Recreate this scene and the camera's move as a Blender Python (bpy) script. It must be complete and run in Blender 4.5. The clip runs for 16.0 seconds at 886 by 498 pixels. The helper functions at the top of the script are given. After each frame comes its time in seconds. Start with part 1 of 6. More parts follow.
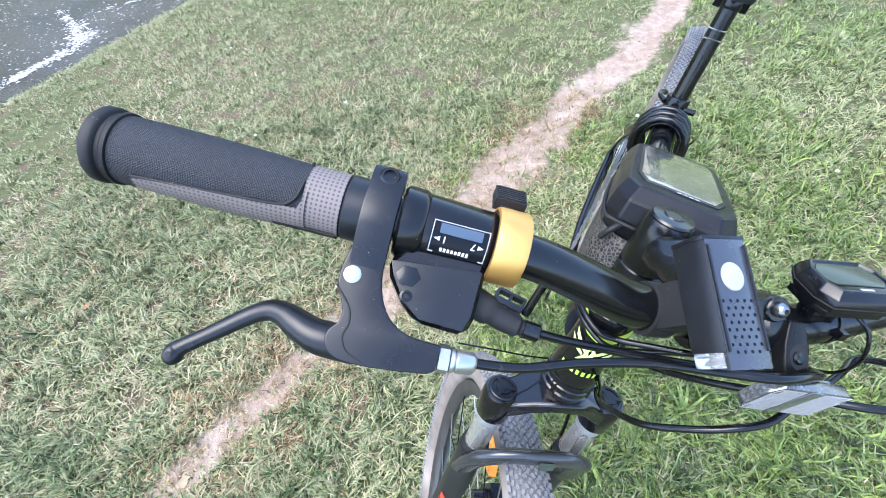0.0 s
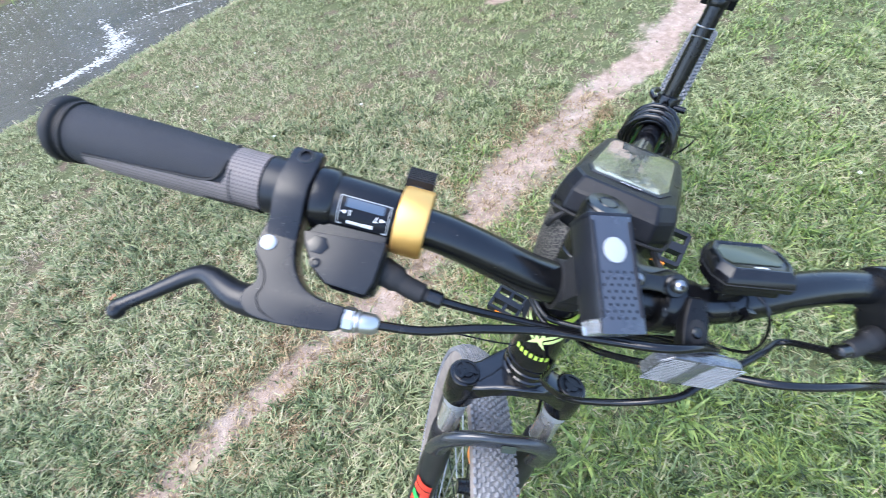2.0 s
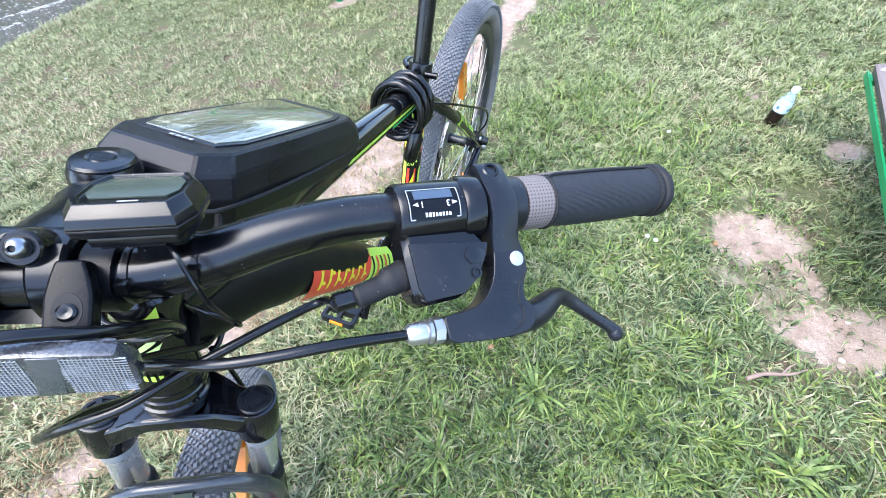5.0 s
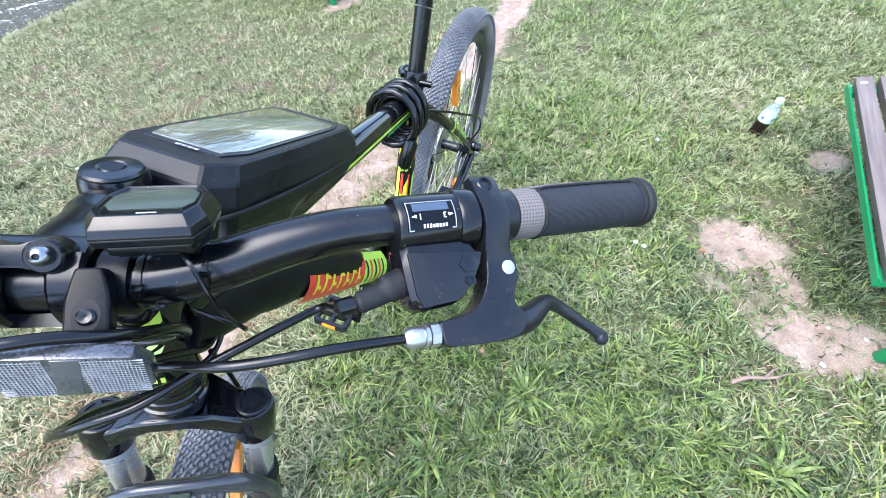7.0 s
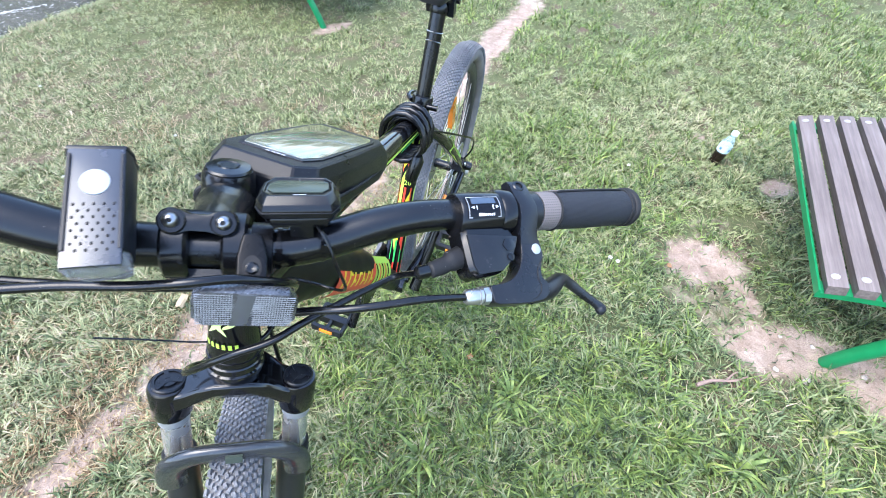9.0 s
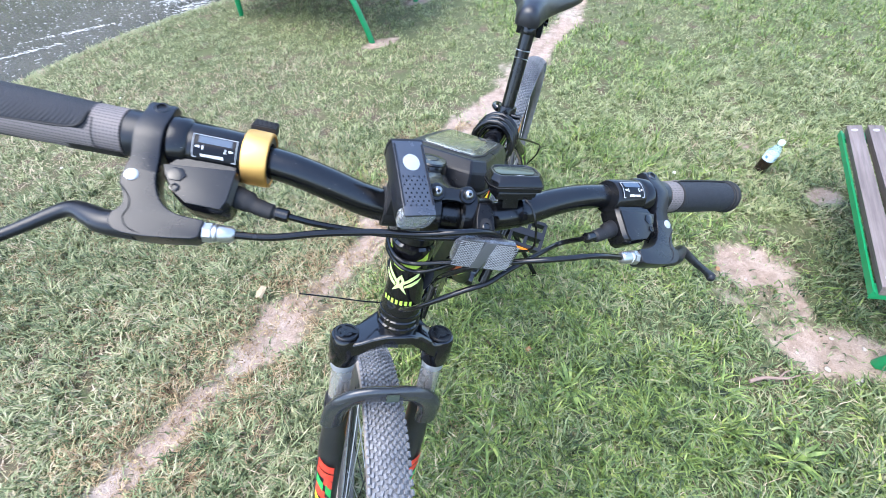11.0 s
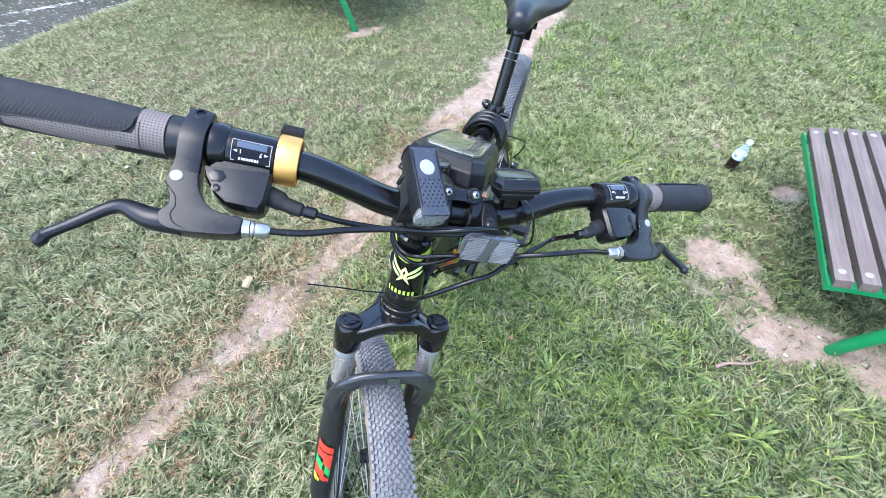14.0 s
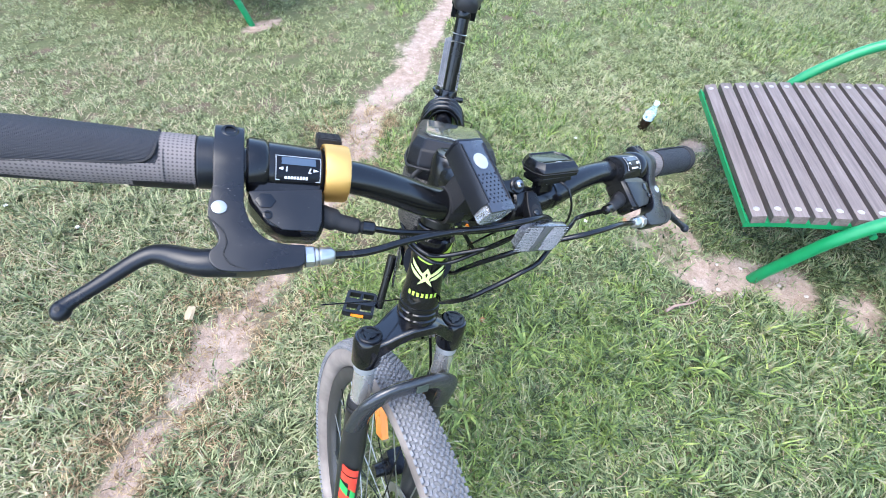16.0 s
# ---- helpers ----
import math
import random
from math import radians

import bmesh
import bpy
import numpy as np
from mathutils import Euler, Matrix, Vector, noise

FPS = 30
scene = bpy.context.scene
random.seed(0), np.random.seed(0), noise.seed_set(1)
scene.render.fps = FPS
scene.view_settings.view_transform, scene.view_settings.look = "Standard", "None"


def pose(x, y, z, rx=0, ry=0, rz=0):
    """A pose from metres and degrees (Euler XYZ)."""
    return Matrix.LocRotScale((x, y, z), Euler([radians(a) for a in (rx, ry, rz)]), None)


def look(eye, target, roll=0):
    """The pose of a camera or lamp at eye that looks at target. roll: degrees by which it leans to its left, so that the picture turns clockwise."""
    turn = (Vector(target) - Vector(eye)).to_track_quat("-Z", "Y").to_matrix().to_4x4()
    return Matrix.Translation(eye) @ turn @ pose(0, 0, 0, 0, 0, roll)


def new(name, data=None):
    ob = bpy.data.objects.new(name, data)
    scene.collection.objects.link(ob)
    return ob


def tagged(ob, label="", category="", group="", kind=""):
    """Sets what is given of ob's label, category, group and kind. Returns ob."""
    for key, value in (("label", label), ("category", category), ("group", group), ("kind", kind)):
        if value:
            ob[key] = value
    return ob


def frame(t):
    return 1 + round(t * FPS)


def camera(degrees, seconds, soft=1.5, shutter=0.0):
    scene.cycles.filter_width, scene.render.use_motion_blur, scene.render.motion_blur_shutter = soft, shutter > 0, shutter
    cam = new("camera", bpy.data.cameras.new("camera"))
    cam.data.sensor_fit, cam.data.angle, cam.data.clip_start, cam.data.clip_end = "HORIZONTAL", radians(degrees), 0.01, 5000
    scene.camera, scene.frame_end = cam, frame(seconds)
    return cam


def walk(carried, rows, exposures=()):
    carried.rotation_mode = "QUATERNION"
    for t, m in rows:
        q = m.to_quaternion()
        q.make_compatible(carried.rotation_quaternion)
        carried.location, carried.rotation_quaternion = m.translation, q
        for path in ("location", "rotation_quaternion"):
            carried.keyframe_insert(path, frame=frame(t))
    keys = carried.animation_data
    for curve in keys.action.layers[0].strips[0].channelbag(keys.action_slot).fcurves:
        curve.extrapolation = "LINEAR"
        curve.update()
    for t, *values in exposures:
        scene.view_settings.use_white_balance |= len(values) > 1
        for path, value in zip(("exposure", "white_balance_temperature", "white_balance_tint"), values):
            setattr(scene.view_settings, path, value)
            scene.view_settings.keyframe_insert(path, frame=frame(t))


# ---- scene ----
cam = camera(92.5, 16.0, soft=0.7, shutter=0.6)
PATH = [
    (0, (0.099, 0.103, 1.216), (0.064, 1.315, -0.374), -9.6),
    (0.5, (0.109, 0.096, 1.221), (0.03, 1.321, -0.359), -10.7),
    (1, (0.117, 0.088, 1.22), (-0.021, 1.311, -0.357), -12.0),
    (1.5, (0.132, 0.078, 1.22), (-0.049, 1.308, -0.346), -13.3),
    (2, (0.158, 0.072, 1.217), (0.015, 1.305, -0.352), -12.7),
    (2.5, (0.213, 0.063, 1.206), (0.178, 1.315, -0.353), -10.6),
    (3, (0.282, 0.057, 1.181), (0.365, 1.277, -0.401), -9.5),
    (3.5, (0.341, 0.059, 1.14), (0.47, 1.25, -0.461), -9.8),
    (4, (0.38, 0.061, 1.114), (0.557, 1.257, -0.48), -9.8),
    (4.5, (0.408, 0.057, 1.104), (0.609, 1.264, -0.478), -9.4),
    (7, (0.405, 0.049, 1.117), (0.656, 1.258, -0.457), -7.1),
    (7.5, (0.396, 0.041, 1.125), (0.678, 1.256, -0.439), -5.7),
    (8, (0.385, 0.027, 1.138), (0.705, 1.253, -0.409), -4.5),
    (8.5, (0.363, 0.014, 1.15), (0.724, 1.249, -0.382), -3.1),
    (9, (0.338, 0.0, 1.163), (0.732, 1.24, -0.357), -1.6),
    (9.5, (0.312, -0.006, 1.166), (0.72, 1.23, -0.352), -0.7),
    (10, (0.265, -0.009, 1.171), (0.634, 1.246, -0.341), -1.1),
    (10.2, (0.242, -0.014, 1.177), (0.585, 1.259, -0.327), -2.2),
    (12.3, (0.173, -0.095, 1.275), (0.474, 1.222, -0.2), -4.3),
    (12.5, (0.173, -0.096, 1.276), (0.475, 1.226, -0.194), -4.1),
    (13, (0.173, -0.092, 1.272), (0.476, 1.233, -0.195), -3.6),
    (13.5, (0.17, -0.082, 1.264), (0.497, 1.216, -0.221), -2.3),
    (14, (0.159, -0.061, 1.249), (0.556, 1.179, -0.27), -0.1),
    (14.5, (0.132, -0.038, 1.246), (0.606, 1.156, -0.286), 0.6),
    (15, (0.108, -0.024, 1.242), (0.687, 1.099, -0.309), 2.5),
    (15.5, (0.089, -0.01, 1.239), (0.745, 1.065, -0.314), 2.7),
    (16, (0.069, 0.002, 1.238), (0.765, 1.06, -0.31), 2.9),
]
walk(cam, [(t, look(eye, target, roll)) for t, eye, target, roll in PATH], [(0, 2.44, 5800, 10), (1.5, 2.44, 5800, 10), (2, 2.29, 5790, 10), (3, 2.40, 5820, 10), (4, 2.65, 5830, 10), (4.6, 2.54, 5830, 10), (7, 2.50, 5830, 10), (9.5, 2.50, 5830, 10), (13, 2.28, 5780, 10), (15.5, 2.38, 5800, 10), (16, 2.37, 5800, 10)])

# ---- light: an evening sky, soft and nearly shadowless ----
world = bpy.data.worlds.new("sky")
scene.world = world
world.use_nodes = True
wn = world.node_tree
sky = wn.nodes.new("ShaderNodeTexSky")
sky.sky_type = "NISHITA"
sky.sun_disc = False
sky.sun_elevation = radians(68)
sky.sun_rotation = radians(257)
sky.air_density, sky.dust_density, sky.ozone_density = 1.0, 2.2, 0.8
back = wn.nodes["Background"]
back.inputs["Strength"].default_value = 0.15
wn.links.new(sky.outputs[0], back.inputs[0])

sun = new("sun", bpy.data.lights.new("sun", "SUN"))
sun.data.energy = 0.9
sun.data.angle = radians(55)
sun.data.color = (1.0, 0.92, 0.78)
sun.matrix_world = look((-2.2, -0.5, 5.5), (0, 0, 0))


# ---- materials ----
class Nodes:
    """A small node-material builder."""

    def __init__(self, name, rough=0.5, metal=0.0, spec=0.5):
        self.mat = bpy.data.materials.new(name)
        self.mat.use_nodes = True
        self.t = self.mat.node_tree
        self.b = self.t.nodes["Principled BSDF"]
        self.b.inputs["Roughness"].default_value = rough
        self.b.inputs["Metallic"].default_value = metal
        self.b.inputs["Specular IOR Level"].default_value = spec
        self.co = self.t.nodes.new("ShaderNodeTexCoord").outputs["Object"]

    def node(self, kind, **inputs):
        n = self.t.nodes.new(kind)
        for k, v in inputs.items():
            sock = n.inputs[k.replace("_", " ")]
            if hasattr(v, "is_output"):
                self.t.links.new(v, sock)
            else:
                sock.default_value = v
        return n

    def noise(self, scale, detail=4.0, rough=0.55, vec=None):
        n = self.node("ShaderNodeTexNoise", Scale=scale, Detail=detail, Roughness=rough)
        self.t.links.new(vec or self.co, n.inputs["Vector"])
        return n.outputs["Fac"]

    def voronoi(self, scale, feature="F1", vec=None):
        n = self.node("ShaderNodeTexVoronoi", Scale=scale)
        n.feature = feature
        self.t.links.new(vec or self.co, n.inputs["Vector"])
        return n.outputs["Distance"]

    def ramp(self, fac, stops):
        n = self.node("ShaderNodeValToRGB", Fac=fac)
        els = n.color_ramp.elements
        while len(els) < len(stops):
            els.new(0.5)
        for e, (p, c) in zip(els, stops):
            e.position = p
            e.color = (*c, 1) if len(c) == 3 else c
        return n.outputs["Color"]

    def mix(self, fac, a, b, mode="MIX"):
        n = self.t.nodes.new("ShaderNodeMix")
        n.data_type = "RGBA"
        n.blend_type = mode
        for sock, v in ((n.inputs[0], fac), (n.inputs[6], a), (n.inputs[7], b)):
            if hasattr(v, "is_output"):
                self.t.links.new(v, sock)
            else:
                sock.default_value = (*v, 1) if isinstance(v, tuple) and len(v) == 3 else v
        return n.outputs[2]

    def math(self, op, a, b=0.0, c=0.0):
        n = self.t.nodes.new("ShaderNodeMath")
        n.operation = op
        for sock, v in zip(n.inputs, (a, b, c)):
            if hasattr(v, "is_output"):
                self.t.links.new(v, sock)
            else:
                sock.default_value = v
        return n.outputs[0]

    def scaled(self, x, y, z):
        n = self.t.nodes.new("ShaderNodeMapping")
        n.inputs["Scale"].default_value = (x, y, z)
        self.t.links.new(self.co, n.inputs["Vector"])
        return n.outputs[0]

    def set(self, name, v):
        sock = self.b.inputs[name]
        if hasattr(v, "is_output"):
            self.t.links.new(v, sock)
        else:
            sock.default_value = (*v, 1) if isinstance(v, tuple) and len(v) == 3 else v
        return self

    def bump(self, height, strength=0.3, dist=0.001):
        n = self.node("ShaderNodeBump", Strength=strength, Distance=dist, Height=height)
        self.t.links.new(n.outputs[0], self.b.inputs["Normal"])
        return self


def worn(name, col, rough=0.5, metal=0.0, spec=0.5, grain=900.0, depth=0.12, dust=0.25, coat=0.0, dist=0.0004, specks=False):
    """Paint, plastic, rubber or metal: fine grain, a veil of dust and uneven gloss."""
    n = Nodes(name, rough, metal, spec)
    big = n.noise(28.0, 5.0)
    fine = n.noise(grain, 3.0)
    pale = tuple(c * (1 - dust * 0.5) + 0.16 * dust * 0.16 for c in col)
    dark = tuple(c * 0.82 for c in col)
    c = n.mix(n.ramp(big, [(0.35, (0, 0, 0)), (0.72, (1, 1, 1))]), dark, pale)
    if specks:
        dots = n.math("MULTIPLY", n.math("LESS_THAN", n.voronoi(260.0), 0.075), n.math("GREATER_THAN", n.noise(70.0, 2.0), 0.56))
        scuff = n.ramp(n.noise(130.0, 6.0, 0.75), [(0.60, (0, 0, 0)), (0.85, (0.35, 0.35, 0.35))])
        c = n.mix(scuff, n.mix(n.math("MULTIPLY", dots, 0.4), c, (0.30, 0.28, 0.25)), (0.11, 0.105, 0.10))
    n.set("Base Color", c)
    n.set("Roughness", n.math("MULTIPLY_ADD", big, 0.3, rough - 0.13))
    n.bump(fine, depth, dist)
    if coat:
        n.b.inputs["Coat Weight"].default_value = coat
        n.b.inputs["Coat Roughness"].default_value = 0.06
    return n.mat


gloss_black = worn("gloss_black_paint", (0.004, 0.004, 0.005), 0.07, 0, 0.40, 300, 0.02, 0.05, coat=0.3)
tube_black = worn("black_frame_paint", (0.0035, 0.0036, 0.0044), 0.34, 0, 0.16, 400, 0.03, 0.06)
satin_black = worn("satin_black_alloy", (0.0022, 0.0025, 0.0033), 0.21, 0.0, 0.48, 1500, 0.04, 0.06, specks=True)
plastic = worn("black_moulded_plastic", (0.0062, 0.0074, 0.0105), 0.32, 0, 0.34, 1600, 0.10, 0.2, specks=True)
plastic_smooth = worn("smooth_black_plastic", (0.0032, 0.0034, 0.0044), 0.17, 0, 0.38, 900, 0.04, 0.12, specks=True)
stud_metal = worn("dull_zinc_stud", (0.34, 0.32, 0.31), 0.5, 0.3, 0.4, 600, 0.05, 0.2)
white_metal = worn("bright_zinc_bolt", (0.44, 0.45, 0.46), 0.42, 0.6, 0.5, 600, 0.05, 0.05)
adjuster_mat = worn("satin_silver_adjuster", (0.50, 0.50, 0.49), 0.30, 0.9, 0.5, 500, 0.08, 0.2)
bracket_mat = worn("matt_black_bracket", (0.0045, 0.0048, 0.006), 0.26, 0, 0.16, 1500, 0.06, 0.1, specks=True)
plate_mat = worn("satin_plate_plastic", (0.028, 0.033, 0.045), 0.24, 0, 0.75, 1500, 0.05, 0.2)
bolt_steel = worn("dull_steel_bolt", (0.32, 0.32, 0.33), 0.26, 1.0, 0.5, 600, 0.05, 0.1)
lens_dark = worn("bright_lens_back", (0.34, 0.35, 0.36), 0.16, 0.9, 0.5, 600, 0.02, 0.0)
rubber = worn("black_rubber", (0.008, 0.008, 0.009), 0.60, 0, 0.3, 1200, 0.2, 0.3, specks=True)
lever_grey = worn("charcoal_brake_plastic", (0.0060, 0.0069, 0.0100), 0.28, 0, 0.34, 1500, 0.08, 0.2, specks=True)
chrome = worn("polished_steel", (0.46, 0.46, 0.47), 0.22, 1.0, 0.5, 600, 0.04, 0.1)
alloy = worn("brushed_alloy", (0.55, 0.55, 0.54), 0.36, 1.0, 0.5, 900, 0.10, 0.15)
stanchion_mat = worn("stanchion_chrome", (0.70, 0.685, 0.655), 0.24, 0.8, 0.5, 500, 0.05, 0.2)
lower_mat = worn("graphite_fork_paint", (0.012, 0.013, 0.014), 0.32, 0.0, 0.45, 600, 0.06, 0.35, specks=True)
arch_mat = worn("dusty_fork_brace", (0.024, 0.027, 0.031), 0.15, 0.0, 0.6, 500, 0.08, 0.6, specks=True)
brass = worn("gold_anodised_bell", (0.86, 0.50, 0.15), 0.44, 1.0, 0.5, 700, 0.06, 0.1)
white_paint = worn("white_print", (0.75, 0.75, 0.75), 0.5, 0, 0.4, 500, 0.03, 0.0)
pale_print = worn("pale_grey_print", (0.34, 0.35, 0.37), 0.5, 0, 0.4, 500, 0.03, 0.0)
lime = worn("lime_decal", (0.50, 0.71, 0.085), 0.32, 0, 0.5, 400, 0.02, 0.05)
badge_lime = worn("pale_lime_badge", (0.62, 0.74, 0.26), 0.32, 0, 0.5, 400, 0.02, 0.05)
green_decal = worn("green_decal", (0.05, 0.42, 0.09), 0.34, 0, 0.5, 400, 0.02, 0.05)
red_decal = worn("red_decal", (0.66, 0.055, 0.030), 0.34, 0, 0.5, 400, 0.02, 0.05)
yellow_decal = worn("yellow_decal", (0.78, 0.62, 0.03), 0.34, 0, 0.5, 400, 0.02, 0.05)
orange_refl = worn("orange_reflector_plastic", (0.85, 0.25, 0.015), 0.28, 0, 0.5, 300, 0.05, 0.05, coat=0.4)
chain_mat = worn("greasy_steel_chain", (0.20, 0.195, 0.19), 0.42, 0.9, 0.5, 700, 0.2, 0.3)
rim_mat = worn("dusty_black_rim", (0.030, 0.029, 0.028), 0.45, 0.0, 0.5, 700, 0.08, 0.6)
bag_mat = worn("black_bag_fabric", (0.0058, 0.0066, 0.0094), 0.30, 0, 0.22, 2200, 0.25, 0.3, specks=True)
saddle_mat = worn("black_saddle_vinyl", (0.007, 0.007, 0.009), 0.34, 0, 0.5, 1400, 0.1, 0.25)
green_steel = worn("green_painted_steel", (0.010, 0.215, 0.070), 0.38, 0, 0.5, 160, 0.10, 0.1, coat=0.1, dist=0.001)


def tyre_material():
    n = Nodes("dusty_tyre_rubber", 0.82, 0, 0.25)
    big = n.noise(14.0, 6.0)
    fine = n.noise(420.0, 4.0)
    mud = n.ramp(n.math("ADD", n.math("MULTIPLY", big, 0.8), n.math("MULTIPLY", fine, 0.3)), [(0.36, (0.090, 0.094, 0.103)), (0.56, (0.150, 0.154, 0.164)), (0.78, (0.25, 0.245, 0.24))])
    n.set("Base Color", mud)
    return n.bump(fine, 0.35, 0.0008).mat


tyre_mat = tyre_material()
groove_mat = worn("dark_tyre_groove", (0.165, 0.168, 0.176), 0.85, 0, 0.2, 400, 0.3, 0.5)


def side_material():
    n = Nodes("dusty_tyre_sidewall", 0.85, 0, 0.2)
    big = n.noise(9.0, 6.0)
    c = n.ramp(big, [(0.35, (0.115, 0.100, 0.088)), (0.6, (0.215, 0.188, 0.166)), (0.8, (0.30, 0.265, 0.235))])
    n.set("Base Color", c)
    return n.bump(n.noise(300.0), 0.3, 0.0006).mat


side_mat = side_material()


def knurl_material(name, col, size, depth, dots):
    """Grip rubber with a fine diamond knurl or with round dimples."""
    n = Nodes(name, 0.62, 0, 0.35)
    big = n.noise(40.0, 4.0)
    n.set("Base Color", n.mix(big, tuple(c * 0.75 for c in col), tuple(min(1, c * 1.3) for c in col)))
    uv = n.t.nodes.new("ShaderNodeUVMap").outputs[0]
    sep = n.node("ShaderNodeSeparateXYZ", Vector=uv)
    a = n.math("SINE", n.math("MULTIPLY", n.math("ADD", sep.outputs[0], sep.outputs[1]), size))
    b = n.math("SINE", n.math("MULTIPLY", n.math("SUBTRACT", sep.outputs[0], sep.outputs[1]), size))
    hgt = n.math("MULTIPLY", a, b)
    if dots:
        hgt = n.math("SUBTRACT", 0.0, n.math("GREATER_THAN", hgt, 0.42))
        # the shade inside each dimple is put into the base colour as well
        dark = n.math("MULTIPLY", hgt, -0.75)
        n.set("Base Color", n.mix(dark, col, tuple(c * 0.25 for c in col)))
    return n.bump(hgt, depth, 0.0006).mat


grip_dark = knurl_material("dark_knurled_grip_rubber", (0.0115, 0.013, 0.0175), 4300.0, 0.40, False)
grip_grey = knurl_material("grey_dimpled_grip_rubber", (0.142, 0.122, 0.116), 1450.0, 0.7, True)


def lens_material(name, col, rough, ior=1.45, alpha_mix=0.0):
    n = Nodes(name, rough, 0, 0.5)
    n.set("Base Color", col)
    n.b.inputs["Transmission Weight"].default_value = 0.85
    n.b.inputs["IOR"].default_value = ior
    return n


clear_plastic = lens_material("clear_plastic_lens", (0.92, 0.94, 0.96), 0.03, 1.30).mat


def prism_material():
    """Clear moulded prisms: their uneven sky glints are painted into the base colour by noise."""
    n = Nodes("clear_prism_plastic", 0.10, 0.35, 0.6)
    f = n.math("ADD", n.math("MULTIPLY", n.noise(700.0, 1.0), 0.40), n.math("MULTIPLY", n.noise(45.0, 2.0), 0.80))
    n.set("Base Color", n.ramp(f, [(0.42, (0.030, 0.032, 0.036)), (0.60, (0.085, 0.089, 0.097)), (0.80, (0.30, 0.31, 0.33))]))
    n.b.inputs["Coat Weight"].default_value = 0.7
    return n.bump(n.noise(1300.0, 1.0), 0.25, 0.0006).mat


prism_mat = prism_material()
# colour of a reflection that crosses the prisms
glint_band = worn("pale_glint_band", (0.105, 0.110, 0.120), 0.12, 0.3, 0.6, 500, 0.03, 0.1, coat=0.6)
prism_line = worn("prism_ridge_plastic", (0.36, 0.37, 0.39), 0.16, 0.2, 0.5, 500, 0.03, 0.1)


def lcd_material(name, col):
    n = Nodes(name, 0.20, 0, 0.12)
    n.set("Base Color", n.mix(n.noise(60.0), tuple(c * 0.8 for c in col), col))
    n.b.inputs["Coat Weight"].default_value = 0.05
    return n.mat


lcd_green = lcd_material("grey_green_lcd", (0.052, 0.066, 0.052))
print_black = lcd_material("glossy_black_window", (0.006, 0.007, 0.010))
# indicator window: the blue of the reflected sky is its base colour
slot_sky_blue = lcd_material("sky_tinted_indicator_window", (0.060, 0.085, 0.125))


def window_material():
    """Crinkled clear vinyl over a dark sleeve."""
    n = Nodes("clear_vinyl_window", 0.05, 0, 0.7)
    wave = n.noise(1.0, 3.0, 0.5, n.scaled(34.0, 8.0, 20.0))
    # pale streaks of reflected sky, put into the colour along the wrinkles
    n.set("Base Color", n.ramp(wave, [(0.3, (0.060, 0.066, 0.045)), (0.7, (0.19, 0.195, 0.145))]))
    n.b.inputs["Coat Weight"].default_value = 1.0
    n.b.inputs["Coat Roughness"].default_value = 0.03
    return n.bump(wave, 0.8, 0.010).mat


window_mat = window_material()


def mesh_material():
    n = Nodes("bag_mesh_pocket", 0.6, 0, 0.4)
    d = n.voronoi(340.0, "DISTANCE_TO_EDGE")
    n.set("Base Color", n.ramp(d, [(0.05, (0.075, 0.068, 0.058)), (0.16, (0.004, 0.004, 0.004))]))
    return n.bump(d, 0.6, 0.001).mat


mesh_mat = mesh_material()


def soil_material():
    """Dry trodden soil where grass is worn away, dark thatch under the grass; the share of bare soil is an attribute of the ground."""
    n = Nodes("soil_and_thatch", 0.95, 0, 0.15)
    att = n.t.nodes.new("ShaderNodeAttribute")
    att.attribute_name = "bare"
    big = n.noise(3.2, 6.0)
    mid = n.noise(26.0, 6.0, 0.65)
    fine = n.noise(240.0, 4.0, 0.7)
    dirt = n.ramp(n.math("ADD", n.math("MULTIPLY", mid, 0.65), n.math("MULTIPLY", fine, 0.35)), [(0.30, (0.138, 0.100, 0.076)), (0.5, (0.252, 0.190, 0.150)), (0.72, (0.385, 0.310, 0.256))])
    dirt = n.mix(n.ramp(big, [(0.50, (0, 0, 0)), (0.66, (0.5, 0.5, 0.5))]), dirt, n.ramp(fine, [(0.3, (0.270, 0.225, 0.190)), (0.7, (0.46, 0.405, 0.350))]))
    thatch = n.ramp(n.math("ADD", n.math("MULTIPLY", fine, 0.6), n.math("MULTIPLY", mid, 0.4)), [(0.32, (0.032, 0.040, 0.018)), (0.5, (0.078, 0.088, 0.040)), (0.7, (0.155, 0.154, 0.080))])
    thatch = n.mix(n.ramp(n.noise(7.0, 3.0), [(0.53, (0, 0, 0)), (0.66, (1, 1, 1))]), thatch, n.ramp(fine, [(0.3, (0.050, 0.036, 0.025)), (0.7, (0.155, 0.118, 0.085))]))
    edge = n.math("ADD", att.outputs["Fac"], n.math("MULTIPLY_ADD", mid, 0.7, -0.35))
    f = n.ramp(edge, [(0.30, (0, 0, 0)), (0.62, (1, 1, 1))])
    n.set("Base Color", n.mix(f, thatch, dirt))
    return n.bump(n.math("ADD", n.math("MULTIPLY", fine, 0.4), mid), 0.7, 0.012).mat


soil_mat = soil_material()


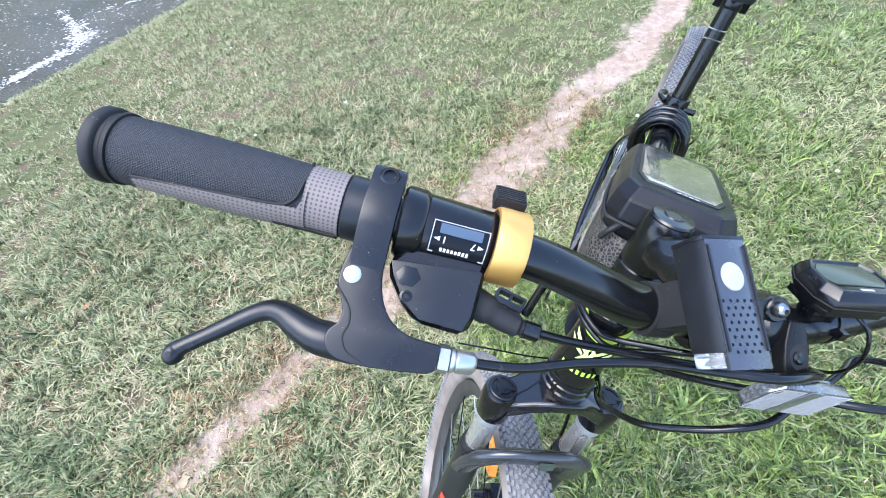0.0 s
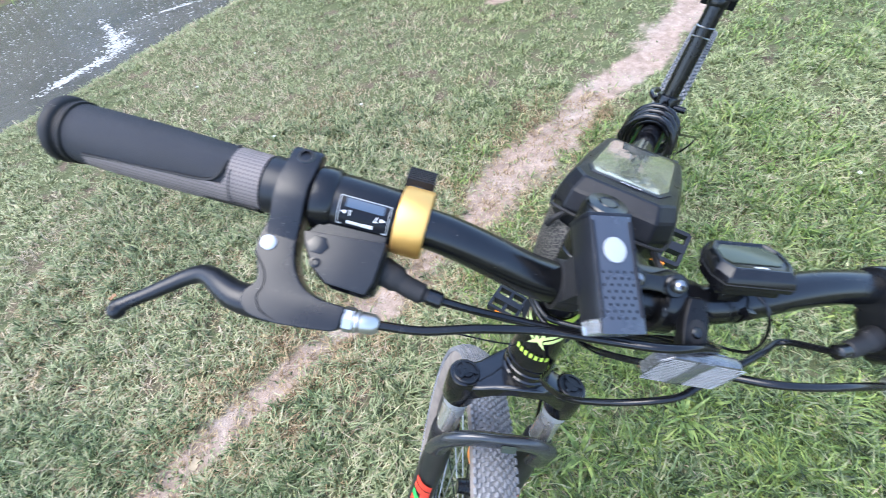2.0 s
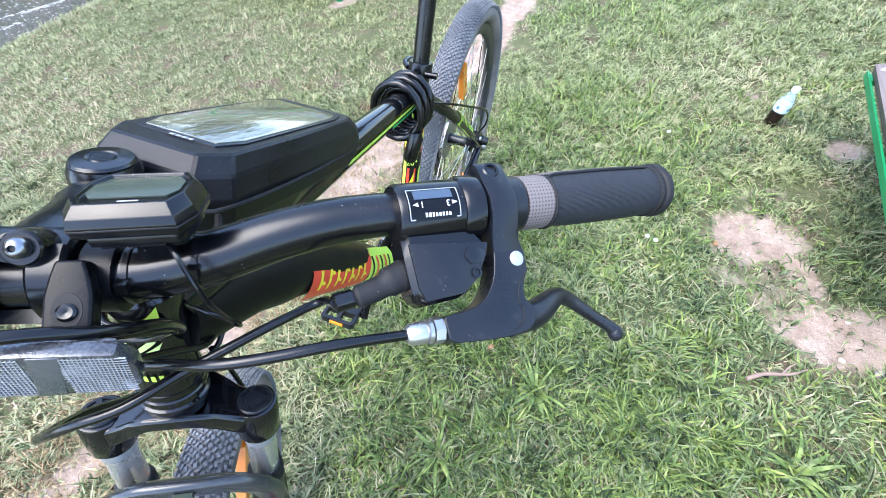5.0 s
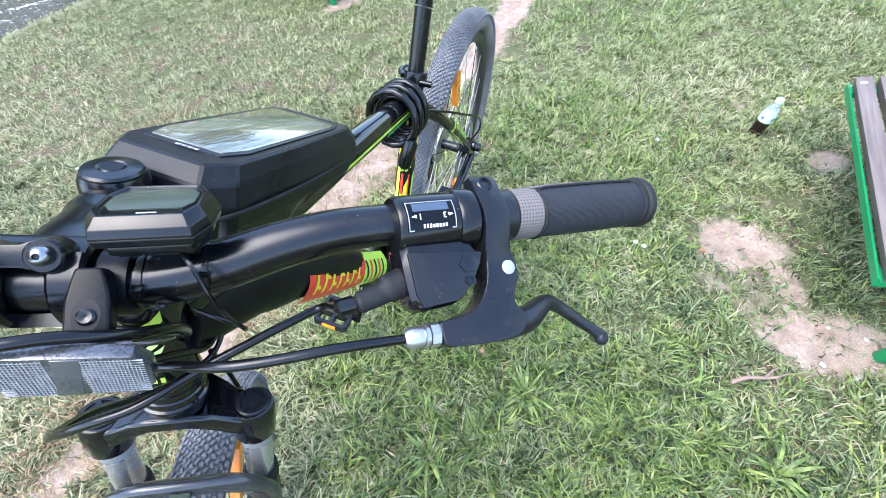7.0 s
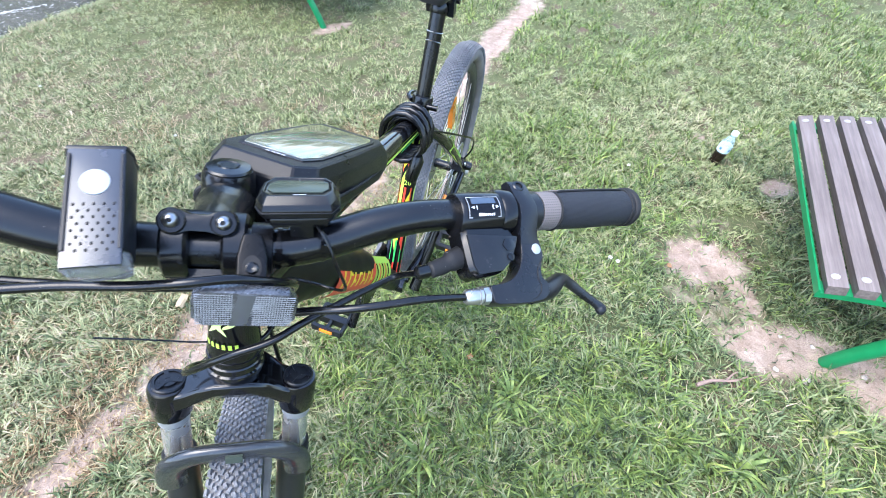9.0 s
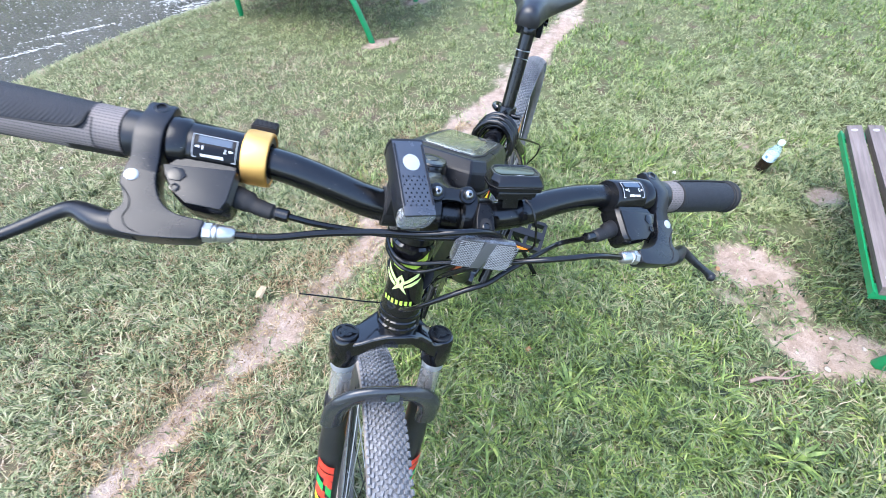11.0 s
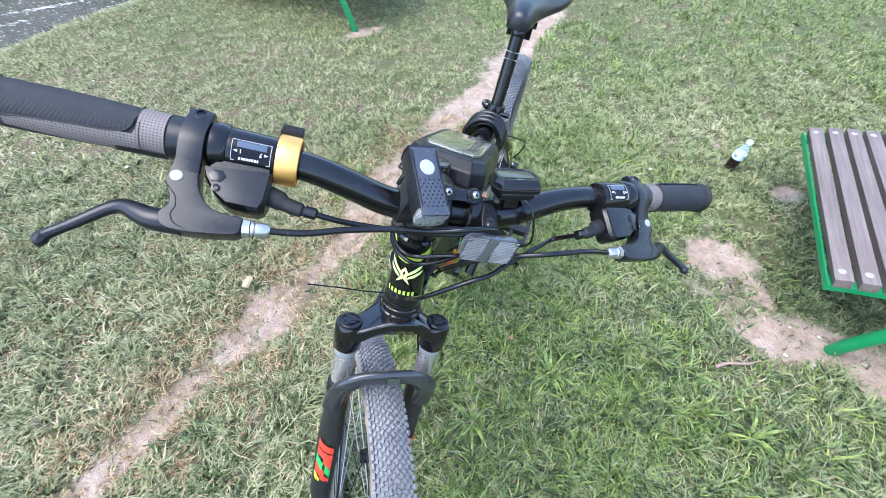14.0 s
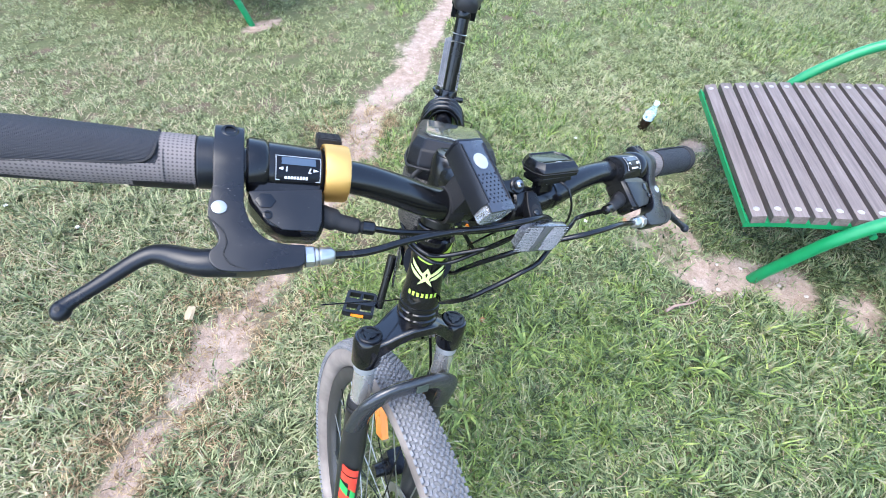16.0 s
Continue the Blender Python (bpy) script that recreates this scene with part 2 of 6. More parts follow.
def grass_material(name, stops, rough=0.46, each=0.46):
    """Blades: each one its own green or straw, with slow patches over the lawn."""
    n = Nodes(name, rough, 0, 0.30)
    geo = n.t.nodes.new("ShaderNodeNewGeometry")
    patch = n.noise(1.1, 3.0)
    patch2 = n.noise(9.0, 4.0)
    tuft = n.noise(40.0, 2.0, 0.6)
    slow = n.math("ADD", n.math("MULTIPLY", patch, 0.50), n.math("ADD", n.math("MULTIPLY", patch2, 0.50), n.math("MULTIPLY", tuft, 1.45)))
    f = n.math("ADD", n.math("MULTIPLY_ADD", geo.outputs["Random Per Island"], each, -0.65 - each / 2), slow)
    n.set("Base Color", n.ramp(f, stops))
    n.b.inputs["Subsurface Weight"].default_value = 0.0
    tr = n.t.nodes.new("ShaderNodeBsdfTranslucent")
    mixs = n.t.nodes.new("ShaderNodeMixShader")
    mixs.inputs[0].default_value = 0.15
    out = n.t.nodes["Material Output"]
    ramp_out = n.b.inputs["Base Color"].links[0].from_socket
    n.t.links.new(ramp_out, tr.inputs["Color"])
    n.t.links.new(n.b.outputs[0], mixs.inputs[1])
    n.t.links.new(tr.outputs[0], mixs.inputs[2])
    n.t.links.new(mixs.outputs[0], out.inputs["Surface"])
    return n.mat


grass_mat = grass_material("lawn_grass", [(0.18, (0.030, 0.041, 0.017)), (0.36, (0.092, 0.116, 0.050)), (0.54, (0.180, 0.214, 0.098)), (0.70, (0.256, 0.272, 0.138)), (0.84, (0.325, 0.308, 0.178)), (0.97, (0.40, 0.345, 0.232))])
lush_mat = grass_material("lush_lawn_grass", [(0.18, (0.016, 0.026, 0.010)), (0.36, (0.052, 0.078, 0.028)), (0.54, (0.118, 0.162, 0.066)), (0.70, (0.176, 0.218, 0.096)), (0.84, (0.226, 0.252, 0.122)), (0.97, (0.28, 0.265, 0.160))], each=0.62)
far_mat = grass_material("pale_far_lawn_grass", [(0.18, (0.070, 0.086, 0.034)), (0.36, (0.125, 0.148, 0.064)), (0.54, (0.190, 0.220, 0.102)), (0.70, (0.250, 0.268, 0.136)), (0.84, (0.305, 0.298, 0.172)), (0.97, (0.36, 0.325, 0.210))], each=0.30)
bright_mat = grass_material("bright_far_lawn_grass", [(0.18, (0.058, 0.076, 0.025)), (0.36, (0.118, 0.148, 0.052)), (0.54, (0.192, 0.226, 0.094)), (0.70, (0.260, 0.286, 0.136)), (0.84, (0.322, 0.318, 0.178)), (0.97, (0.38, 0.345, 0.215))], each=0.36)
russet_mat = grass_material("russet_dry_grass", [(0.2, (0.105, 0.065, 0.034)), (0.5, (0.235, 0.160, 0.088)), (0.75, (0.34, 0.255, 0.14)), (0.95, (0.42, 0.345, 0.20))], 0.7)
straw_mat = grass_material("dry_straw_grass", [(0.2, (0.20, 0.155, 0.10)), (0.6, (0.34, 0.275, 0.185)), (0.95, (0.48, 0.41, 0.30))], 0.7)
weed_mat = grass_material("fresh_broad_grass", [(0.2, (0.045, 0.078, 0.019)), (0.55, (0.125, 0.180, 0.047)), (0.85, (0.225, 0.290, 0.076)), (0.98, (0.31, 0.35, 0.10))], 0.42)


def wood_material():
    n = Nodes("weathered_brown_slat", 0.55, 0, 0.4)
    info = n.t.nodes.new("ShaderNodeObjectInfo")
    add = n.t.nodes.new("ShaderNodeVectorMath")
    add.operation = "ADD"
    n.t.links.new(n.co, add.inputs[0])
    n.t.links.new(info.outputs["Random"], add.inputs[1])
    m = n.t.nodes.new("ShaderNodeMapping")
    m.inputs["Scale"].default_value = (3.0, 70.0, 70.0)
    n.t.links.new(add.outputs[0], m.inputs["Vector"])
    grain = n.noise(1.6, 6.0, 0.6, m.outputs[0])
    big = n.noise(6.0, 4.0)
    c = n.ramp(n.math("ADD", n.math("MULTIPLY", grain, 0.7), n.math("MULTIPLY", big, 0.3)), [(0.30, (0.074, 0.056, 0.049)), (0.52, (0.128, 0.102, 0.091)), (0.75, (0.195, 0.162, 0.147))])
    n.set("Base Color", c)
    return n.bump(grain, 0.35, 0.0015).mat


wood_mat = wood_material()


def water_material():
    n = Nodes("dark_pond_water", 0.10, 0, 0.28)
    n.set("Base Color", n.ramp(n.noise(1.3, 4.0), [(0.3, (0.050, 0.050, 0.044)), (0.7, (0.092, 0.090, 0.078))]))
    return n.bump(n.math("ADD", n.noise(9.0, 3.0), n.math("MULTIPLY", n.noise(45.0, 3.0), 0.5)), 0.35, 0.03).mat


water_mat = water_material()
fleck_mat = worn("drifting_foam", (0.27, 0.27, 0.26), 0.8, 0, 0.2, 200, 0.5, 0.0, dist=0.003)
foam_mat = worn("white_foam", (0.36, 0.36, 0.345), 0.8, 0, 0.2, 200, 0.5, 0.0, dist=0.003)


# ---- mesh tools ----
def smooth_by_angle(bm, limit=38.0):
    lim = radians(limit)
    for f in bm.faces:
        f.smooth = True
    for e in bm.edges:
        if len(e.link_faces) != 2 or e.calc_face_angle(0.0) > lim:
            e.smooth = False


def to_mesh(name, bm, mat, limit=38.0):
    bmesh.ops.recalc_face_normals(bm, faces=bm.faces[:])
    smooth_by_angle(bm, limit)
    me = bpy.data.meshes.new(name)
    bm.to_mesh(me)
    bm.free()
    if mat:
        me.materials.append(mat)
    return me


def part(name, bm, mat, parent, label="", limit=38.0):
    """One bmesh as ONE mesh object under a thing or under a part."""
    me = bm if isinstance(bm, bpy.types.Mesh) else to_mesh(name, bm, mat, limit)
    ob = new(name, me)
    ob.parent = parent
    if label:
        ob["label"] = label
    return ob


def thing(name, label, category, m=None, group="", kind=""):
    ob = new(name)
    ob.empty_display_size = 0.05
    if m is not None:
        ob.matrix_world = m
    return tagged(ob, label, category, group, kind)


def xf(bm, m):
    bmesh.ops.transform(bm, matrix=m, verts=bm.verts[:])
    return bm


def spline(pts, steps=6):
    """Catmull-Rom through the points."""
    p = [Vector(q) for q in pts]
    p = [p[0] * 2 - p[1]] + p + [p[-1] * 2 - p[-2]]
    out = []
    for i in range(1, len(p) - 2):
        a, b, c, d = p[i - 1:i + 3]
        for k in range(steps):
            t = k / steps
            out.append(0.5 * ((2 * b) + (c - a) * t + (2 * a - 5 * b + 4 * c - d) * t * t + (3 * b - a - 3 * c + d) * t ** 3))
    out.append(p[-2])
    return out


def spline2(pts, n):
    return [(v.x, v.y) for v in spline([(x, y, 0) for x, y in pts], n)]


def tube(pts, radius, seg=12, flat=1.0, up=None, bm=None, caps=True):
    """A swept round (or flattened) rod; radius is one number or one for each point. Has a UV map in metres."""
    bm = bm or bmesh.new()
    uvl = bm.loops.layers.uv.verify()
    pts = [Vector(p) for p in pts]
    n = len(pts)
    if isinstance(radius, (int, float)):
        rad = [radius] * n
    else:
        rad = [radius[min(int(i * len(radius) / n), len(radius) - 1)] if len(radius) != n else radius[i] for i in range(n)]
    tang = [(pts[min(i + 1, n - 1)] - pts[max(i - 1, 0)]).normalized() for i in range(n)]
    ref = Vector(up) if up else (Vector((0, 0, 1)) if abs(tang[0].z) < 0.9 else Vector((0, 1, 0)))
    side = tang[0].cross(ref).normalized()
    rings, length, dist = [], 0.0, []
    for i in range(n):
        side = (side - tang[i] * side.dot(tang[i])).normalized()
        other = tang[i].cross(side)
        if i:
            length += (pts[i] - pts[i - 1]).length
        dist.append(length)
        rings.append([bm.verts.new(pts[i] + rad[i] * (side * math.cos(a) + other * math.sin(a) * flat)) for a in (2 * math.pi * k / seg for k in range(seg))])
    rm = sum(rad) / n
    for i in range(n - 1):
        for k in range(seg):
            f = bm.faces.new((rings[i][k], rings[i][(k + 1) % seg], rings[i + 1][(k + 1) % seg], rings[i + 1][k]))
            for lp, (ii, kk) in zip(f.loops, ((i, k), (i, k + 1), (i + 1, k + 1), (i + 1, k))):
                lp[uvl].uv = (dist[ii], kk / seg * 2 * math.pi * rm)
    if caps:
        bm.faces.new(rings[0][::-1])
        bm.faces.new(rings[-1])
    return bm


def rod(a, b, r, seg=12, r2=None):
    return tube([a, b], [r, r2 or r], seg)


def lathe(profile, seg=24, bm=None, closed=False):
    """Profile of (radius, z) turned about z."""
    bm = bm or bmesh.new()
    rings = []
    for r, z in profile:
        rings.append([bm.verts.new((max(r, 1e-5) * math.cos(a), max(r, 1e-5) * math.sin(a), z)) for a in (2 * math.pi * k / seg for k in range(seg))])
    pairs = list(zip(rings, rings[1:]))
    if closed:
        pairs.append((rings[-1], rings[0]))
    for p, q in pairs:
        for k in range(seg):
            bm.faces.new((p[k], p[(k + 1) % seg], q[(k + 1) % seg], q[k]))
    if not closed:
        for ring, r in ((rings[0][::-1], profile[0][0]), (rings[-1], profile[-1][0])):
            if r > 1e-4:
                bm.faces.new(ring)
    return bm


def bevel(bm, width, seg=2, angle=25.0):
    edges = [e for e in bm.edges if len(e.link_faces) == 2 and e.calc_face_angle(0.0) > radians(angle)]
    if edges and width > 0:
        bmesh.ops.bevel(bm, geom=edges, offset=width, segments=seg, profile=0.6, affect="EDGES", clamp_overlap=True)
    return bm


def slab(outline, z0, z1, width=0.001, seg=2):
    """A flat outline given thickness, with rounded edges."""
    bm = bmesh.new()
    lo = [bm.verts.new((x, y, z0)) for x, y in outline]
    hi = [bm.verts.new((x, y, z1)) for x, y in outline]
    bm.faces.new(lo[::-1])
    bm.faces.new(hi)
    for i in range(len(outline)):
        j = (i + 1) % len(outline)
        bm.faces.new((lo[i], lo[j], hi[j], hi[i]))
    bmesh.ops.recalc_face_normals(bm, faces=bm.faces[:])
    return bevel(bm, width, seg, 30.0)


def tiers(outline, levels, width=0.001):
    """An outline stacked in levels (x scale, y scale, height, y shift), with faceted sides."""
    bm = bmesh.new()
    rings = [[bm.verts.new((x * sx, y * sy + shift, z)) for x, y in outline] for sx, sy, z, shift in levels]
    for p, q in zip(rings, rings[1:]):
        for i in range(len(outline)):
            j = (i + 1) % len(outline)
            bm.faces.new((p[i], p[j], q[j], q[i]))
    bm.faces.new(rings[0][::-1])
    bm.faces.new(rings[-1])
    bmesh.ops.recalc_face_normals(bm, faces=bm.faces[:])
    return bevel(bm, width, 2, 18.0)


def block(sx, sy, sz, width=0.001, seg=2, at=(0, 0, 0), taper=1.0):
    """A box about its middle, its top narrowed by taper, with rounded edges."""
    bm = bmesh.new()
    v = [bm.verts.new((x * sx / 2 * (taper if z > 0 else 1), y * sy / 2 * (taper if z > 0 else 1), z * sz / 2)) for z in (-1, 1) for x, y in ((-1, -1), (1, -1), (1, 1), (-1, 1))]
    for f in ((3, 2, 1, 0), (4, 5, 6, 7), (0, 1, 5, 4), (1, 2, 6, 5), (2, 3, 7, 6), (3, 0, 4, 7)):
        bm.faces.new([v[i] for i in f])
    bevel(bm, width, seg)
    return xf(bm, Matrix.Translation(at))


def join(*bms):
    """Several bmeshes of one rigid piece in one."""
    out = bms[0]
    for b in bms[1:]:
        me = bpy.data.meshes.new("tmp")
        b.to_mesh(me)
        b.free()
        out.from_mesh(me)
        bpy.data.meshes.remove(me)
    return out


def frame_m(origin, x, y):
    """A right-handed pose from an origin, an x way and a rough y way."""
    x = Vector(x).normalized()
    z = x.cross(Vector(y)).normalized()
    y = z.cross(x)
    m = Matrix((x, y, z)).transposed().to_4x4()
    m.translation = Vector(origin)
    return m


def along(a, b, up=(0, 0, 1)):
    """A pose at a whose z points to b."""
    z = (Vector(b) - Vector(a)).normalized()
    x = Vector(up).cross(z)
    x = x.normalized() if x.length > 1e-4 else Vector((1, 0, 0))
    m = Matrix((x, z.cross(x), z)).transposed().to_4x4()
    m.translation = Vector(a)
    return m


def lettering(text, size, mat, name, parent, m, label=""):
    cu = bpy.data.curves.new(name, "FONT")
    cu.body, cu.size, cu.align_x, cu.align_y, cu.extrude = text, size, "CENTER", "CENTER", 0.0001
    tmp = new("tmp", cu)
    me = bpy.data.meshes.new_from_object(tmp.evaluated_get(bpy.context.evaluated_depsgraph_get()))
    bpy.data.objects.remove(tmp)
    me.transform(m)
    me.materials.clear()
    me.materials.append(mat)
    return part(name, me, mat, parent, label)


# ---- ground, pond and lawn ----
rng = np.random.default_rng(7)


def hash_noise(x, y, seed):
    """Smooth value noise, for arrays."""
    x0, y0 = np.floor(x), np.floor(y)
    fx, fy = x - x0, y - y0
    fx, fy = fx * fx * (3 - 2 * fx), fy * fy * (3 - 2 * fy)

    def h(a, b):
        v = np.sin(a * 127.1 + b * 311.7 + seed * 74.7) * 43758.5453
        return v - np.floor(v)

    return (h(x0, y0) * (1 - fx) + h(x0 + 1, y0) * fx) * (1 - fy) + (h(x0, y0 + 1) * (1 - fx) + h(x0 + 1, y0 + 1) * fx) * fy


def fractal(x, y, scale, seed):
    return 0.55 * hash_noise(x * scale, y * scale, seed) + 0.3 * hash_noise(x * scale * 2.1, y * scale * 2.1, seed + 1) + 0.15 * hash_noise(x * scale * 4.3, y * scale * 4.3, seed + 2)


TRAIL = [(-6.0, -5.2), (-3.4, -2.3), (-1.6, -0.5), (-0.62, 0.47), (-0.20, 0.82), (0.10, 1.09), (0.40, 1.42), (0.80, 1.78), (1.17, 2.12), (1.62, 2.60), (2.3, 3.35), (4.2, 5.6)]
# bare patches: x, y, half-length, half-width, turn
PATCHES = [(1.47, 0.60, 0.13, 0.100, -0.6), (1.50, 0.43, 0.035, 0.08, -0.3), (1.47, 0.235, 0.17, 0.09, -0.5), (1.62, 0.06, 0.11, 0.08, 0.2), (2.02, 0.80, 0.07, 0.05, 0.0), (1.98, 1.2, 0.04, 0.025, 0.0), (0.58, 3.03, 0.13, 0.07, 0.3),
           (1.02, 3.72, 0.10, 0.06, 0.2), (1.75, -0.12, 0.09, 0.07, 0.2)]
# thin, half-worn grass: x, y, half lengths, turn, share of bare soil
THIN = [(1.40, 0.42, 0.11, 0.17, 0.2, 0.40), (1.27, 0.21, 0.13, 0.11, 0.2, 0.33), (1.24, 0.09, 0.10, 0.07, 0.3, 0.24), (0.56, 0.42, 0.08, 0.05, 0.3, 0.32), (0.98, 0.47, 0.09, 0.04, -0.2, 0.36), (1.66, 0.50, 0.07, 0.12, 0.3, 0.30), (1.62, 0.74, 0.09, 0.07, 0.0, 0.36)]
# stretches where the footpath is grown over: x, y, radius
REGROWN = [(-0.340, 0.715, 0.095)]
SHORE = [(-9.0, -4.0), (-4.6, 0.4), (-3.25, 1.95), (-2.45, 2.95), (-2.0, 3.6), (-1.42, 4.22), (-0.78, 4.68), (0.3, 5.5), (3.0, 8.2), (8.0, 14.0)]

FAR_SHORE = [(-16.0, -4.0), (-7.5, 2.6), (-4.7, 5.0), (-3.2, 6.2), (-1.0, 8.2), (5.0, 14.5), (9.0, 19.0)]


def line_distance(x, y, line):
    """Distance from a polyline, and the side (plus: to the left of its way)."""
    best = np.full(x.shape, 1e9)
    side = np.zeros(x.shape)
    for (ax, ay), (bx, by) in zip(line, line[1:]):
        dx, dy = bx - ax, by - ay
        t = np.clip(((x - ax) * dx + (y - ay) * dy) / (dx * dx + dy * dy), 0, 1)
        d = np.hypot(x - ax - t * dx, y - ay - t * dy)
        s = dx * (y - ay) - dy * (x - ax)
        near = d < best
        best = np.where(near, d, best)
        side = np.where(near, s, side)
    return best, side


def bareness(x, y):
    """0 on grass, 1 on worn soil."""
    d, _ = line_distance(x + 0.11 * (fractal(x, y, 3.3, 14) - 0.5), y + 0.11 * (fractal(x, y, 3.3, 15) - 0.5), TRAIL)
    wob = 0.45 * fractal(x, y, 5.0, 3) + 0.55 * fractal(x, y, 21.0, 4)
    half = 0.069 + 0.044 * np.clip((x + 0.2) / 0.5, 0, 1) + 0.110 * (fractal(x, y, 3.6, 11) - 0.28)
    half = np.maximum(half * (1 - 0.24 * np.clip(-(x + 0.25) / 0.25, 0, 1)) * (1 - 0.28 * np.clip((y - 1.5) / 0.7, 0, 1)), 0.032)
    v = np.clip(1.28 - d / half * (0.10 + 1.75 * wob), 0, 1)
    gap = np.clip((hash_noise(x * 2.9, y * 2.9, 23) - 0.12) * 5, 0.62, 1)
    v = v * gap
    frayed = fractal(x, y, 9.0, 51)
    v = np.maximum(v, 0.50 * np.clip(1.45 - d / (half * 1.7) * (0.25 + 1.9 * frayed), 0, 1) * np.clip(hash_noise(x * 1.7, y * 1.7, 29) * 2 - 0.3, 0, 1))
    for px, py, r in REGROWN:
        v = v * (1 - 0.50 * np.exp(-((x - px) ** 2 + (y - py) ** 2) / r ** 2))
    for px, py, a, b, turn in PATCHES:
        c, s = math.cos(turn), math.sin(turn)
        u, w = (x - px) * c + (y - py) * s, -(x - px) * s + (y - py) * c
        r = np.hypot(u / a, w / b) * (0.7 + 0.6 * wob)
        v = np.maximum(v, np.clip(1.38 - 0.88 * r, 0, 1))
    for px, py, a, b, turn, share in THIN:
        c, s = math.cos(turn), math.sin(turn)
        r = np.hypot(((x - px) * c + (y - py) * s) / a, (-(x - px) * s + (y - py) * c) / b) * (0.6 + 0.8 * frayed)
        v = np.maximum(v, share * np.clip(2.2 - 1.3 * r, 0, 1))
    return v


def ground_height(x, y):
    d, s = line_distance(x, y, SHORE)
    z = 0.030 * (fractal(x, y, 0.9, 5) - 0.5) + 0.012 * (fractal(x, y, 4.0, 8) - 0.5)
    z = z - 0.012 * bareness(x, y)
    bank = np.where(s > 0, -0.14 - 0.35 * np.clip(d / 0.8, 0, 1), -0.14 * np.clip(1 - d / 0.45, 0, 1) ** 2)
    fd, fs = line_distance(x, y, FAR_SHORE)
    bank = np.where(fs > 0, -0.30 + 0.9 * np.clip(fd / 1.6, 0, 1), bank)
    return z + bank


def axis(lo, hi, fine_lo, fine_hi, step, grow=1.25):
    v = list(np.arange(fine_lo, fine_hi + step / 2, step))
    s, a = step, fine_lo
    while a > lo:
        s *= grow
        a -= s
        v.insert(0, a)
    s, a = step, fine_hi
    while a < hi:
        s *= grow
        a += s
        v.append(a)
    return np.array(v)


def grid_mesh(name, xs, ys, height, mat):
    gx, gy = np.meshgrid(xs, ys)
    gz = height(gx, gy)
    co = np.stack([gx, gy, gz], -1).reshape(-1, 3)
    nx, ny = len(xs), len(ys)
    i = (np.arange(ny - 1)[:, None] * nx + np.arange(nx - 1)[None, :]).ravel()
    faces = np.stack([i, i + 1, i + nx + 1, i + nx], -1)
    me = bpy.data.meshes.new(name)
    me.from_pydata(co.tolist(), [], faces.tolist())
    me.shade_smooth()
    me.materials.append(mat)
    return me, gx.ravel(), gy.ravel()


gme, gvx, gvy = grid_mesh("ground", axis(-1500, 1500, -3.6, 5.2, 0.042), axis(-1500, 1500, -2.6, 6.4, 0.042), ground_height, soil_mat)
att = gme.attributes.new("bare", "FLOAT", "POINT")
att.data.foreach_set("value", bareness(gvx, gvy).astype(np.float32))
tagged(new("ground", gme), "trampled lawn soil with a bare dusty footpath", "ground", kind="structure")

wme, _, _ = grid_mesh("water", axis(-400, 400, -6.0, 2.0, 0.25), axis(-400, 400, 1.0, 9.0, 0.25), lambda x, y: x * 0 - 0.17, water_mat)
tagged(new("water", wme), "dark still pond water flecked with foam", "pond", kind="structure")


def blades(name, x, y, length, width, lean, segs, mat, label, category, out=None):
    """Grass: every blade a bent tapering strip, all in one mesh."""
    n = len(x)
    z = ground_height(x, y) - 0.004
    turn = rng.uniform(0, 2 * np.pi, n)
    if out is not None:
        # blades of a tuft fall outwards from its middle
        turn = np.where(rng.random(n) < 0.55, out + rng.normal(0, 0.7, n), turn)
    dx, dy = np.cos(turn), np.sin(turn)
    face = turn + np.pi / 2 + rng.normal(0, 0.5, n)
    wx, wy = np.cos(face), np.sin(face)
    rows = []
    px, py, pz = x.copy(), y.copy(), z.copy()
    ang = np.clip(lean * 0.52 + rng.normal(0, 0.25, n), 0.0, 1.6)
    step = length / segs
    curl = rng.normal(0, 2.0, n)
    for k in range(segs + 1):
        w = width * (1.0 if k == 0 else (1 - (k / segs) ** 1.6 * 0.92)) * 0.5
        rows.append(np.stack([np.stack([px - wx * w, py - wy * w, pz], -1), np.stack([px + wx * w, py + wy * w, pz], -1)], 1))
        px = px + dx * np.sin(ang) * step
        py = py + dy * np.sin(ang) * step
        pz = np.maximum(pz + np.cos(ang) * step, z + 0.003)
        ang = np.minimum(ang + lean * (1.7 / segs) + rng.normal(0, 0.2, n), 2.2)
        bend = (curl + rng.normal(0, 0.9, n)) / segs
        dx, dy = dx * np.cos(bend) - dy * np.sin(bend), dx * np.sin(bend) + dy * np.cos(bend)
    co = np.concatenate(rows, 1).reshape(-1, 3)
    per = 2 * (segs + 1)
    base = (np.arange(n) * per)[:, None, None]
    quad = np.array([[2 * k, 2 * k + 1, 2 * k + 3, 2 * k + 2] for k in range(segs)])[None]
    faces = (base + quad).reshape(-1, 4)
    me = bpy.data.meshes.new(name)
    me.vertices.add(len(co))
    me.vertices.foreach_set("co", co.astype(np.float32).ravel())
    me.loops.add(faces.size)
    me.loops.foreach_set("vertex_index", faces.astype(np.int32).ravel())
    me.polygons.add(len(faces))
    me.polygons.foreach_set("loop_start", np.arange(0, faces.size, 4, dtype=np.int32))
    me.update()
    me.validate()
    me.shade_smooth()
    me.materials.append(mat)
    return tagged(new(name, me), label, category, kind="stuff")


